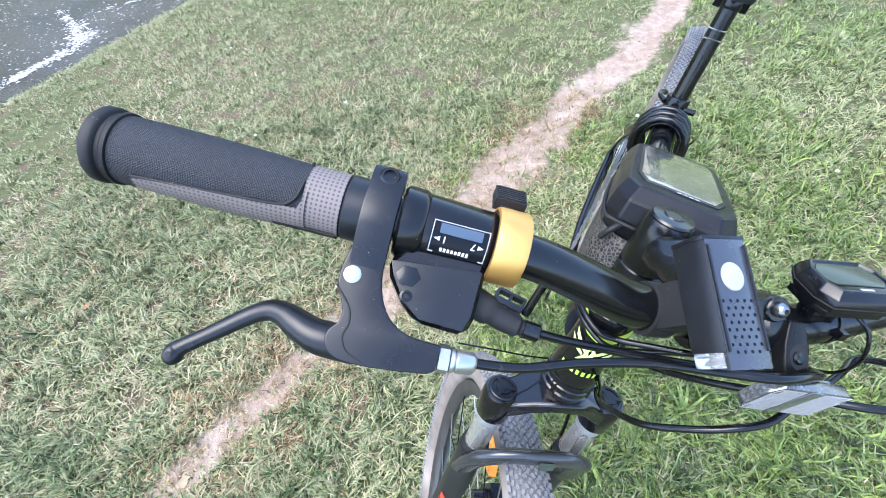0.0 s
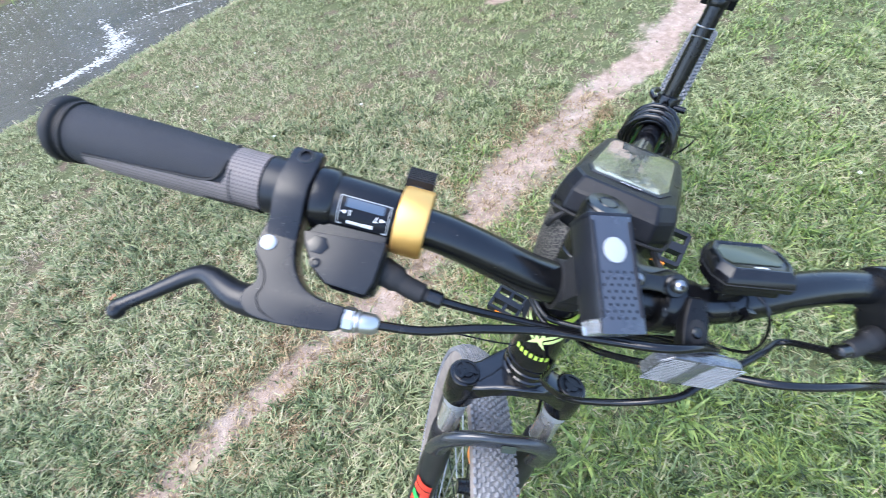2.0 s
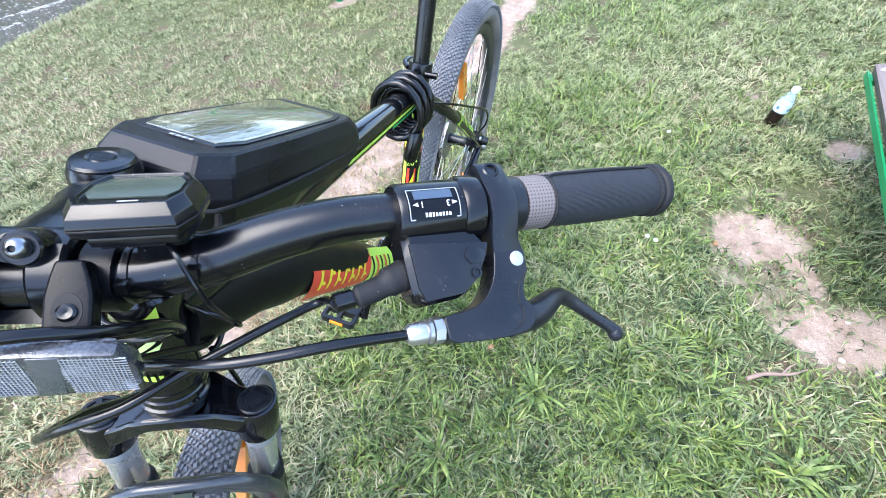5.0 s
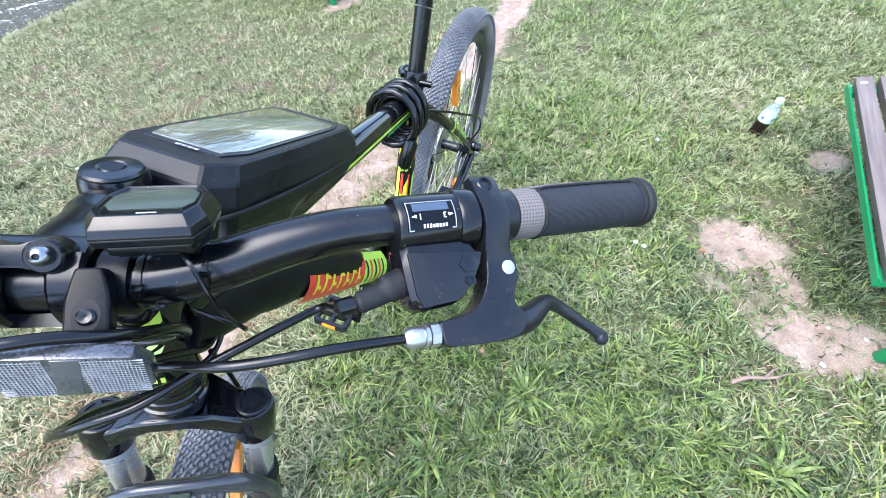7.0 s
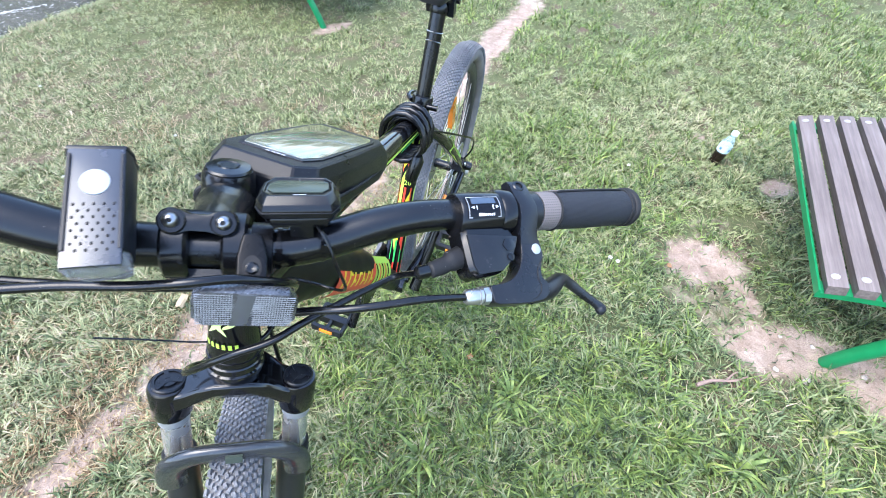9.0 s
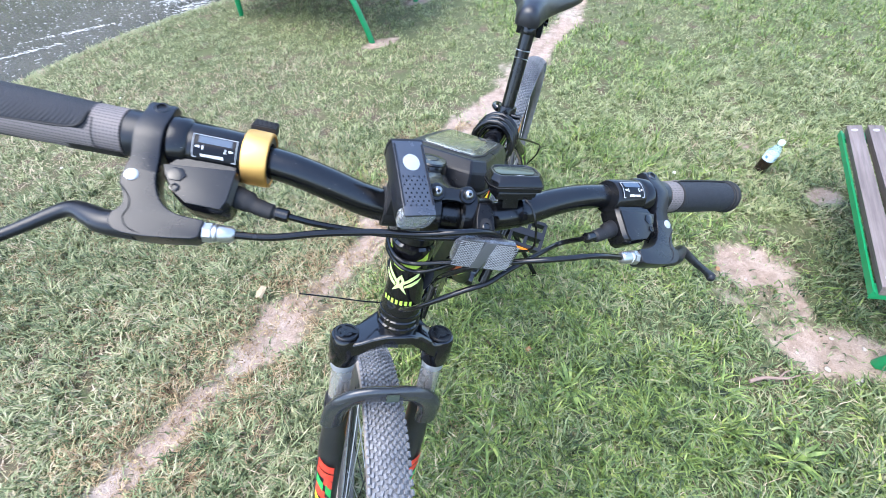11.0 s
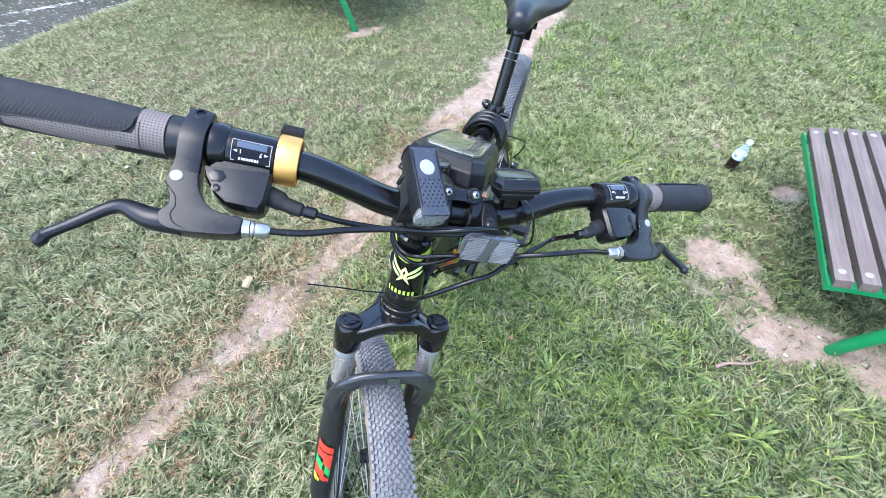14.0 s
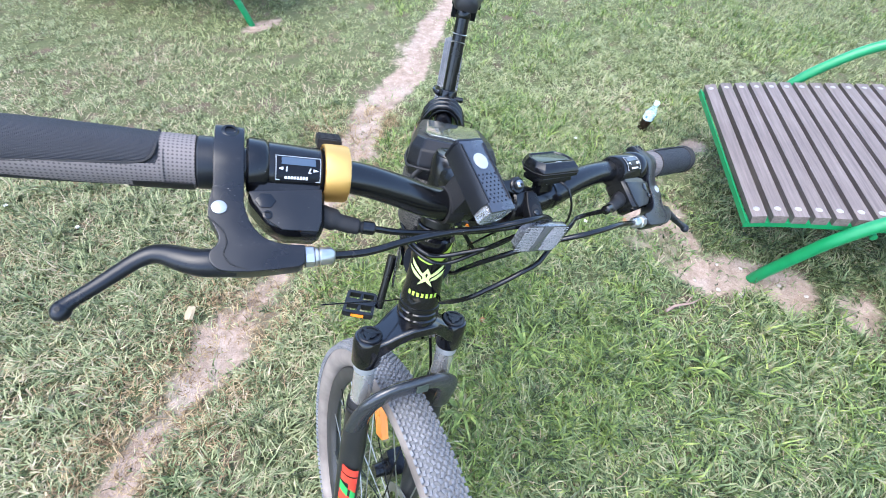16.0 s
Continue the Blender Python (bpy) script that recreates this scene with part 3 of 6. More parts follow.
def scatter(n, x0, x1, y0, y1, cell, bare_keep=0.06, clump=0.0, seed=40, beside=0.0, lush=0):
    """Blades in tufts: each at some way from the middle of its tuft, with the way out from it."""
    nx, ny = max(1, int((x1 - x0) / cell)), max(1, int((y1 - y0) / cell))
    k = rng.integers(0, nx * ny, n)
    jx, jy, size = rng.uniform(-0.45, 0.45, nx * ny), rng.uniform(-0.45, 0.45, nx * ny), rng.uniform(0.55, 1.35, nx * ny)
    cx, cy = x0 + (k % nx + 0.5 + jx[k]) * cell, y0 + (k // nx + 0.5 + jy[k]) * cell
    a, r = rng.uniform(0, 2 * np.pi, n), rng.random(n) ** 0.68
    x, y = cx + np.cos(a) * r * cell * 0.62, cy + np.sin(a) * r * cell * 0.62
    d, s = line_distance(x, y, SHORE)
    keep = (s < 0) & (d > 0.03) & (rng.random(n) < np.clip(1 - bareness(x, y) * 1.5, bare_keep, 1))
    keep &= rng.random(n) < np.clip(0.40 + 1.2 * fractal(x, y, 2.2, seed), 0.35, 1)
    if lush:
        t = np.clip((x - 0.10 + 0.9 * (fractal(x, y, 2.4, 57) - 0.5) + 0.12 * y) / 0.55, 0, 1)
        far = np.clip((y - 0.46 + 0.8 * (fractal(x, y, 2.9, 58) - 0.5) - 0.06 * x) / 0.34, 0, 1)
        keep &= rng.random(n) < {-1: 1 - t, 1: t, 2: t * (1 - far), 3: t * far}[lush]
    if beside:
        keep &= rng.random(n) < np.exp(-(line_distance(x, y, TRAIL)[0] / beside) ** 2)
    if clump:
        keep &= fractal(cx, cy, 2.0, seed + 5) > clump
    return x[keep], y[keep], a[keep], r[keep], size[k][keep]


def sow(name, n, box, length, width, lean, segs, mat, label, category, cell=0.085, clump=0.0, bare_keep=0.10, seed=40, beside=0.0, lush=0):
    x, y, a, r, size = scatter(n, *box, cell, bare_keep=bare_keep, clump=clump, seed=seed, beside=beside, lush=lush)
    m = len(x)
    ln = length * rng.uniform(0.55, 1.3, m) * (0.55 + 0.45 * size) * (0.75 + 0.5 * fractal(x, y, 1.6, 61)) * (1 - 0.3 * r) * (1 - 0.45 * np.clip(bareness(x, y) * 1.6, 0, 1))
    blades(name, x, y, ln, width * rng.uniform(0.7, 1.3, m), lean * (0.45 + 0.75 * r) * rng.uniform(0.7, 1.3, m), segs, mat, label, category, a)


sow("lawn_grass", 130000, (-1.6, 1.6, -0.5, 2.0), 0.092, 0.0051, 1.75, 3, grass_mat, "short matted pale green lawn grass beside the footpath", "grass", lush=-1)
sow("lush_grass", 84000, (-0.2, 3.0, -0.5, 1.05), 0.096, 0.0053, 1.65, 3, lush_mat, "lush green lawn grass round the bench", "grass", lush=2)
sow("lush_grass", 64000, (-1.6, -0.25, -0.5, 0.55), 0.086, 0.0052, 1.75, 2, lush_mat, "dull green grass before the footpath", "grass", clump=0.26, seed=45)
sow("lush_grass", 90000, (-0.2, 3.0, 0.1, 2.0), 0.072, 0.0056, 1.9, 3, bright_mat, "bright green lawn grass beyond the bicycle", "grass", lush=3)
sow("lawn_grass", 110000, (-3.4, 1.6, 2.0, 4.6), 0.062, 0.0056, 2.6, 2, far_mat, "short matted green lawn grass", "grass", 0.10, lush=-1)
sow("lush_grass", 78000, (-0.2, 4.8, 2.0, 4.6), 0.066, 0.0060, 2.5, 2, bright_mat, "lush yellow-green lawn grass", "grass", 0.10, lush=1)
sow("lawn_grass", 42000, (-3.4, -1.6, -0.5, 2.0), 0.072, 0.0060, 2.4, 2, far_mat, "short matted green lawn grass towards the pond", "grass", 0.10)
sow("lawn_grass", 36000, (3.0, 5.4, -0.8, 2.0), 0.076, 0.0052, 1.7, 2, bright_mat, "short green lawn grass", "grass", 0.10)
sow("lawn_grass", 42000, (-3.0, 8.0, 4.6, 9.0), 0.080, 0.0120, 1.7, 2, bright_mat, "short green lawn grass far from the path", "grass", 0.14)
for box, n in (((-7.0, 9.0, -6.0, -0.5), 22000), ((5.4, 10.0, -0.6, 9.0), 18000), ((-6.0, -3.4, -0.5, 2.6), 7000), ((-3.0, 10.0, 9.0, 13.0), 12000)):
    sow("outer_grass", n, box, 0.095, 0.0165, 1.9, 2, grass_mat, "short green grass of the wider lawn", "grass", 0.17)
sow("dry_grass", 34000, (-1.8, 3.0, -0.5, 3.0), 0.095, 0.0030, 2.0, 3, straw_mat, "straw-coloured dry grass lying flat", "grass", 0.07, bare_keep=0.22, seed=77, lush=-1)
sow("dry_grass", 30000, (-4.0, 1.0, 0.6, 5.6), 0.062, 0.0048, 2.3, 2, straw_mat, "pale dry grass along the bank of the pond", "grass", 0.10, clump=0.42, seed=83)
sow("dry_grass", 7000, (0.1, 2.2, -0.5, 1.4), 0.085, 0.0028, 2.1, 3, straw_mat, "straw-coloured dry blades lying among lush grass", "grass", 0.07, bare_keep=0.30, seed=101, lush=1)
sow("broad_grass", 14000, (0.1, 1.7, -0.5, 1.6), 0.104, 0.0062, 1.6, 3, weed_mat, "tufts of fresh broad-bladed grass", "grass", 0.11, clump=0.34, bare_keep=0.0, seed=91)
sow("broad_grass", 9000, (0.15, 1.05, 0.05, 0.95), 0.100, 0.0058, 1.6, 3, weed_mat, "tufts of fresh broad-bladed grass beside the bicycle", "grass", 0.09, clump=0.30, bare_keep=0.0, seed=95)
sow("broad_grass", 20000, (1.4, 5.0, 1.0, 4.4), 0.092, 0.0070, 1.6, 3, weed_mat, "tufts of fresh yellow-green grass", "grass", 0.11, clump=0.42, bare_keep=0.0, seed=97)
sow("dry_grass", 40000, (-1.6, 2.6, -0.5, 3.6), 0.060, 0.0030, 1.9, 2, straw_mat, "straw-coloured grass worn flat beside the footpath", "grass", 0.07, bare_keep=0.30, seed=79, beside=0.13)

sow("russet_grass", 230000, (-1.3, 0.9, -0.4, 1.9), 0.085, 0.0032, 1.85, 3, russet_mat, "withered russet grass along the footpath", "grass", 0.06, bare_keep=0.25, seed=63, beside=0.14)
sow("russet_grass", 22000, (-1.6, 0.3, -0.5, 2.3), 0.064, 0.0030, 1.8, 2, russet_mat, "withered russet grass among the lawn", "grass", 0.07, clump=0.50, bare_keep=0.2, seed=67)


def leaf_blade(a, length, width, lean):
    bm = bmesh.new()
    p, ang, rows = Vector((0.006 * math.cos(a), 0.006 * math.sin(a), 0.0)), 0.35, []
    side_v = Vector((-math.sin(a), math.cos(a), 0))
    for k in range(7):
        w = width * (0.22 + 0.78 * math.sin(math.pi * min(1.0, 0.10 + 0.88 * k / 6))) * 0.5
        rows.append([bm.verts.new(p + side_v * w * q + Vector((0, 0, 0.10 * w * abs(q)))) for q in (-1, 0, 1)])
        p = p + Vector((math.cos(a) * math.sin(ang), math.sin(a) * math.sin(ang), math.cos(ang))) * length / 6
        p.z = max(p.z, 0.012)
        ang = min(ang + lean / 5, 1.9)
    for u, v in zip(rows, rows[1:]):
        for k in range(2):
            bm.faces.new((u[k], u[k + 1], v[k + 1], v[k]))
    return bm


for wx, wy in ((0.36, 0.31), (0.64, 0.37), (1.09, 0.03), (1.04, 0.23)):
    weed = thing("plantain", "rosette of broad fresh green weed leaves in the lawn", "weed", Matrix.Translation((wx, wy, float(ground_height(np.array([wx]), np.array([wy]))[0]))), "lawn weeds")
    for k in range(13):
        part("leaf", leaf_blade(k * 2.4 + wx * 9 + rng.normal(0, 0.5), rng.uniform(0.055, 0.115), rng.uniform(0.006, 0.0105), rng.uniform(0.9, 2.1)), weed_mat, weed, limit=80)


def far_growth():
    """Rank growth and a belt of trees on the far side of the pond, clump by clump."""
    x, y = rng.uniform(-11, 4, 26000), rng.uniform(2, 16, 26000)
    d, s = line_distance(x, y, FAR_SHORE)
    k = (s > 0) & (d < 2.2)
    x, y = x[k], y[k]
    n = len(x)
    blades("bank_grass", x, y, rng.uniform(0.10, 0.34, n), rng.uniform(0.008, 0.016, n), rng.uniform(0.5, 1.3, n), 3, weed_mat, "long rank grass on the far bank of the pond", "grass")
    leaf = Nodes("dark_tree_leaves", 0.6, 0, 0.3)
    geo = leaf.t.nodes.new("ShaderNodeNewGeometry")
    leaf.set("Base Color", leaf.ramp(geo.outputs["Random Per Island"], [(0.0, (0.020, 0.040, 0.014)), (0.6, (0.045, 0.085, 0.028)), (1.0, (0.085, 0.13, 0.045))]))
    for t in range(11):
        u = t / 10
        cx, cy = -13.5 + 15.5 * u - 2.2, 4.0 + 15.0 * u + 2.4
        tree = thing("tree", "tall leafy tree on the far bank of the pond", "tree", Matrix.Translation((cx, cy, 0.5)), "trees beyond the pond")
        hgt = 6.0 + 2.5 * rng.random()
        trunk = tube(spline([(0, 0, -0.3), (0.05, 0.03, hgt * 0.3), (-0.05, 0.08, hgt * 0.62), (0.04, 0.0, hgt * 0.9)], 4), [0.20, 0.17, 0.13, 0.08, 0.04], 10)
        for q in range(5):
            a = q * 1.3 + t
            trunk = join(trunk, tube(spline([(0, 0, hgt * (0.30 + 0.1 * q)), (0.8 * math.cos(a), 0.8 * math.sin(a), hgt * (0.38 + 0.1 * q)), (1.5 * math.cos(a), 1.5 * math.sin(a), hgt * (0.5 + 0.1 * q))], 3), [0.07, 0.05, 0.02], 6))
        part("trunk", trunk, twig_bark, tree)
        m = 2600
        ball = rng.integers(0, 16, m)
        bc = np.stack([rng.normal(0, 1.0, 16), rng.normal(0, 1.0, 16), hgt * rng.uniform(0.16, 1.0, 16)], -1)
        c = bc[ball] + rng.normal(0, 0.42, (m, 3))
        ax, bx = rng.normal(0, 0.10, (m, 3)), rng.normal(0, 0.10, (m, 3))
        co = np.stack([c - ax - bx * 0.3, c + bx, c + ax + bx * 0.2, c - bx], 1).reshape(-1, 3)
        me = bpy.data.meshes.new("crown")
        me.from_pydata(co.tolist(), [], np.arange(4 * m).reshape(-1, 4).tolist())
        me.materials.append(leaf.mat)
        part("crown", me, leaf.mat, tree)


twig_bark = worn("grey_brown_bark", (0.10, 0.075, 0.055), 0.9, 0, 0.2, 60, 0.8, 0.0, dist=0.01)
far_growth()


# ---- the bicycle ----
# x: across, to its left side; y: to its rear; z: up, all leaning with it
BIKE = Matrix(((0.79927, 0.58901, 0.11928, 0.14738), (-0.58256, 0.80813, -0.08694, 0.37700), (-0.14760, 0.0, 0.98905, -0.004), (0, 0, 0, 1)))
HEAD_ANGLE, STEER, HEAD = 21.18, 29.0, 0.9777
ST = Matrix.Translation((0, 0, HEAD)) @ pose(0, 0, 0, -HEAD_ANGLE) @ pose(0, 0, 0, 0, 0, STEER)
R_WHEEL = 0.350
bike = thing("bicycle", "black mountain bike with lime and red decals on the lawn", "bicycle", BIKE)


def S(p):
    """A point of the steered part in the bicycle's own metres."""
    return ST @ Vector(p)


def steered(name, bm, mat, parent=None, label="", limit=38.0):
    return part(name, xf(bm, ST), mat, parent or bike, label, limit)


# wheels
def tyre_section(r):
    w, h = 0.0265, 0.050
    prof = []
    for k in range(15):
        a = radians(-155 + 310 * k / 14)
        prof.append((r - 0.027 + 0.024 * math.cos(a), w * math.sin(a)))
    return prof


def ring_boxes(r, rows, count, bm):
    """Tread blocks round a tyre."""
    for x, sx, sy, sz, shift, cant in rows:
        for k in range(count):
            a = 2 * math.pi * (k + shift) / count
            rr = r - 0.0010 - abs(x) ** 2 * 16.0
            m = Matrix.Rotation(a, 4, "X") @ Matrix.Translation((x, 0, rr)) @ Matrix.Rotation(x * 24.0, 4, "Y") @ Matrix.Rotation(cant, 4, "Z")
            vs = [bm.verts.new(m @ Vector((px * sx / 2 * q, py * sy / 2 * q, pz))) for pz, q in ((-0.004, 1.15), (sz, 0.85)) for px, py in ((-1, -1), (1, -1), (1, 1), (-1, 1))]
            for f in ((4, 5, 6, 7), (0, 1, 5, 4), (1, 2, 6, 5), (2, 3, 7, 6), (3, 0, 4, 7)):
                bm.faces.new([vs[i] for i in f])
    return bm


def wheel(name, m, label, reflector_angles, disc_side):
    """Rim as the part; tyre, tread, hub, spokes, disc and reflectors under it. The axle is the local x."""
    turn = Matrix.Rotation(radians(90), 4, "Y")
    rim = xf(lathe([(0.298, -0.013), (0.293, -0.0115), (0.284, -0.0115), (0.274, -0.005), (0.272, 0.0), (0.274, 0.005), (0.284, 0.0115), (0.293, 0.0115), (0.298, 0.013), (0.300, 0.009), (0.290, 0.0), (0.300, -0.009)], 72, closed=True), m @ turn)
    w = part(name, rim, rim_mat, bike, label)
    prof = tyre_section(R_WHEEL)
    part("tyre", xf(lathe(prof, 96, closed=True), m @ turn), side_mat, w, "dusty black rubber tyre with a knobbed tread")
    rows = [(s * x, sx, sy, sz, sh if s > 0 else sh + 0.5, s * c) for x, sx, sy, sz, sh, c in ((0.0024, 0.0038, 0.0070, 0.0022, 0.0, 0.42), (0.0070, 0.0038, 0.0066, 0.0022, 0.50, -0.38), (0.0114, 0.0037, 0.0064, 0.0022, 0.06, 0.34), (0.0157, 0.0036, 0.0066, 0.0023, 0.56, -0.28), (0.0199, 0.0036, 0.0068, 0.0026, 0.12, 0.18), (0.0240, 0.0042, 0.0076, 0.0036, 0.62, 0.0)) for s in (1, -1)]
    tread = part("tread", xf(ring_boxes(R_WHEEL, rows, 196, bmesh.new()), m), tyre_mat, w, "grey dusty tread blocks")
    tread["kind"] = "stuff"
    crown = part("tread_band", xf(lathe([(R_WHEEL - 0.0105, -0.0235), (R_WHEEL - 0.0050, -0.016), (R_WHEEL - 0.0025, -0.006), (R_WHEEL - 0.0022, 0), (R_WHEEL - 0.0025, 0.006), (R_WHEEL - 0.0050, 0.016), (R_WHEEL - 0.0105, 0.0235), (R_WHEEL - 0.014, 0.0)], 96, closed=True), m @ turn), groove_mat, w)
    hub = lathe([(0.006, -0.062), (0.009, -0.062), (0.009, -0.050), (0.022, -0.044), (0.024, -0.036), (0.024, -0.032), (0.014, -0.026), (0.013, 0.0), (0.014, 0.026), (0.024, 0.032), (0.024, 0.036), (0.022, 0.044), (0.009, 0.050), (0.009, 0.062), (0.006, 0.062)], 20)
    part("hub", xf(hub, m @ turn), satin_black, w)
    for k in range(32):
        s = 1 if k % 2 else -1
        a = 2 * math.pi * k / 32
        lead = a + (0.42 if (k // 2) % 2 else -0.42)
        p0 = Vector((s * 0.030, 0.021 * math.sin(lead), 0.021 * math.cos(lead)))
        p1 = Vector((s * 0.003, 0.276 * math.sin(a), 0.276 * math.cos(a)))
        part("spoke", xf(tube([p0, p1], 0.0011, 6), m), alloy if k % 3 else satin_black, w)
    disc = lathe([(0.080, -0.001), (0.080, 0.001), (0.064, 0.001), (0.064, -0.001)], 48, closed=True)
    for k in range(6):
        a = 2 * math.pi * k / 6
        disc = join(disc, slab([(0.018 * math.cos(a - 0.3), 0.018 * math.sin(a - 0.3)), (0.067 * math.cos(a + 0.25), 0.067 * math.sin(a + 0.25)), (0.067 * math.cos(a + 0.37), 0.067 * math.sin(a + 0.37)), (0.018 * math.cos(a + 0.1), 0.018 * math.sin(a + 0.1))], -0.0009, 0.0009, 0))
    part("brake_disc", xf(disc, m @ Matrix.Translation((disc_side * 0.040, 0, 0)) @ turn), alloy, w, "thin steel brake disc")
    for ang in reflector_angles:
        mm = m @ Matrix.Rotation(radians(ang), 4, "X") @ Matrix.Translation((0.014, 0, 0.230))
        part("wheel_reflector", xf(block(0.012, 0.026, 0.090, 0.003, 3), mm), orange_refl, w, "orange plastic spoke reflector")
    return w


FRONT_AXLE = (0, -0.040, -0.686)
wheel("front_wheel", ST @ Matrix.Translation(FRONT_AXLE), "front wheel with a dusty black rim", (-28, 152), 1)
REAR_AXLE = (0, 0.800, 0.350)
wheel("rear_wheel", Matrix.Translation(REAR_AXLE), "rear wheel with a dusty black rim", (14, 194), 1)

# fork
crown = lathe([(0.0225, -0.2200), (0.0240, -0.2130), (0.0262, -0.2085), (0.0262, -0.2030), (0.0244, -0.2015), (0.0244, -0.2000), (0.0256, -0.1985), (0.0256, -0.1935), (0.0244, -0.1922), (0.0244, -0.1908), (0.0254, -0.1895), (0.0250, -0.1850), (0.0225, -0.1842)], 32)
for s in (-1, 1):
    crown = join(crown, xf(lathe([(0.0165, -0.275), (0.0188, -0.271), (0.0193, -0.250), (0.0190, -0.236), (0.0176, -0.2320), (0.0155, -0.2312)], 28), Matrix.Translation((s * 0.060, 0, 0))))
side = [(0.066, -0.0175), (0.054, -0.0178), (0.044, -0.0190), (0.032, -0.0225), (0.016, -0.0285)]
rear = [(0.066, 0.0170), (0.054, 0.0172), (0.044, 0.0185), (0.032, 0.0225), (0.016, 0.0275)]
deck = [(-x, y) for x, y in side] + [(x, y) for x, y in side[::-1]] + rear + [(-x, y) for x, y in rear[::-1]]
db = slab(deck, -0.2580, -0.2350, 0.0045, 4)
for v in db.verts:
    t = max(0.0, min(1.0, 1.22 - abs(v.co.x) / 0.046))
    v.co.z += (0.0350 if v.co.z < -0.2465 else 0.0262) * t * t * (3 - 2 * t)
crown = join(crown, db)
fork_crown = steered("fork_crown", crown, gloss_black, label="glossy black fork crown")
for s in (-1, 1):
    capm = lathe([(0.0152, -0.233), (0.0152, -0.2295), (0.0142, -0.2285), (0.0118, -0.2285), (0.0113, -0.2300), (0.0082, -0.2300), (0.0078, -0.2280), (0.0, -0.2278)], 24)
    for k in range(3):
        a = 2 * math.pi * k / 3 + 0.4
        capm = join(capm, xf(block(0.0040, 0.0105, 0.0018, 0.0004, 1), Matrix.Rotation(a, 4, "Z") @ Matrix.Translation((0, 0.0075, -0.2284))))
    steered("fork_cap", xf(capm, Matrix.Translation((s * 0.060, 0, 0))), plastic, fork_crown, "black ribbed plastic fork cap")
    steered("stanchion", xf(lathe([(0.0138, -0.38), (0.0138, -0.272)], 28), Matrix.Translation((s * 0.060, 0, 0))), stanchion_mat, fork_crown, "polished metal fork stanchion")
    steered("collar_ring", xf(lathe([(0.0146, -0.286), (0.0150, -0.285), (0.0150, -0.275), (0.0146, -0.273)], 28), Matrix.Translation((s * 0.060, 0, 0))), white_metal, fork_crown, "bright alloy collar")
    seal = lathe([(0.0165, -0.362), (0.0180, -0.360), (0.0180, -0.354), (0.0168, -0.352), (0.0174, -0.350), (0.0174, -0.345), (0.0150, -0.341)], 28)
    steered("dust_seal", xf(seal, Matrix.Translation((s * 0.060, 0, 0))), rubber, fork_crown)
    low = tube(spline([(s * 0.060, 0, -0.352), (s * 0.060, 0, -0.42), (s * 0.061, -0.001, -0.52), (s * 0.061, -0.006, -0.62), (s * 0.058, -0.022, -0.672)], 5), [0.0178] * 6 + [0.0186] * 10 + [0.0165] * 5, 22)
    low = join(low, xf(block(0.010, 0.030, 0.040, 0.003), Matrix.Translation((s * 0.056, -0.036, -0.684))))
    leg = steered("fork_leg", low, lower_mat, fork_crown, "graphite lower fork leg with bright decals")
    for zz, hh, mat_d, a0, a1 in ((-0.482, 0.016, red_decal, -22, 60), (-0.501, 0.016, red_decal, -22, 62), (-0.522, 0.020, red_decal, -22, 20), (-0.522, 0.020, green_decal, 20, 62), (-0.545, 0.022, green_decal, -22, 8), (-0.545, 0.022, red_decal, 8, 62), (-0.567, 0.016, red_decal, -22, 25), (-0.567, 0.016, yellow_decal, 25, 62), (-0.586, 0.010, yellow_decal, -22, 30)):
        bm = bmesh.new()
        grid = []
        for i in range(9):
            a = radians(-90 + s * (a0 + (a1 - a0) * i / 8))
            tilt = 0.020 * (i / 8 - 0.5)
            grid.append([bm.verts.new((s * 0.061 + 0.0191 * math.cos(a), -0.002 + 0.0191 * math.sin(a), zz + dz + tilt)) for dz in (-hh / 2, hh / 2)])
        for p, q in zip(grid, grid[1:]):
            bm.faces.new((p[0], q[0], q[1], p[1]))
        steered("decal", bm, mat_d, leg)
# brace over the tyre
arch_pts = [(-0.066, -0.012, -0.392), (-0.064, -0.020, -0.360), (-0.055, -0.029, -0.330), (-0.032, -0.034, -0.312), (0, -0.036, -0.308), (0.032, -0.034, -0.312), (0.055, -0.029, -0.330), (0.064, -0.020, -0.360), (0.066, -0.012, -0.392)]
arch = tube(spline([(x, y, z + 0.007) for x, y, z in arch_pts], 5), 0.0160, 20, 0.52, up=(0, 0.6, 0.8))
fork_arch = steered("fork_arch", arch, arch_mat, fork_crown, "dusty dark grey brace over the tyre")
steered("arch_reflector", xf(block(0.016, 0.003, 0.010, 0.001), Matrix.Translation((0.002, -0.048, -0.296))), lcd_green, fork_arch)
# front caliper
cal = join(xf(block(0.028, 0.045, 0.060, 0.006, 3), Matrix.Translation((0.048, 0.045, -0.622)) @ pose(0, 0, 0, 20)), xf(lathe([(0.012, -0.02), (0.014, 0.0), (0.012, 0.014)], 16), Matrix.Translation((0.030, 0.045, -0.62)) @ pose(0, 0, 0, 0, 90)))
steered("brake_caliper", cal, satin_black, fork_crown, "black disc brake caliper")

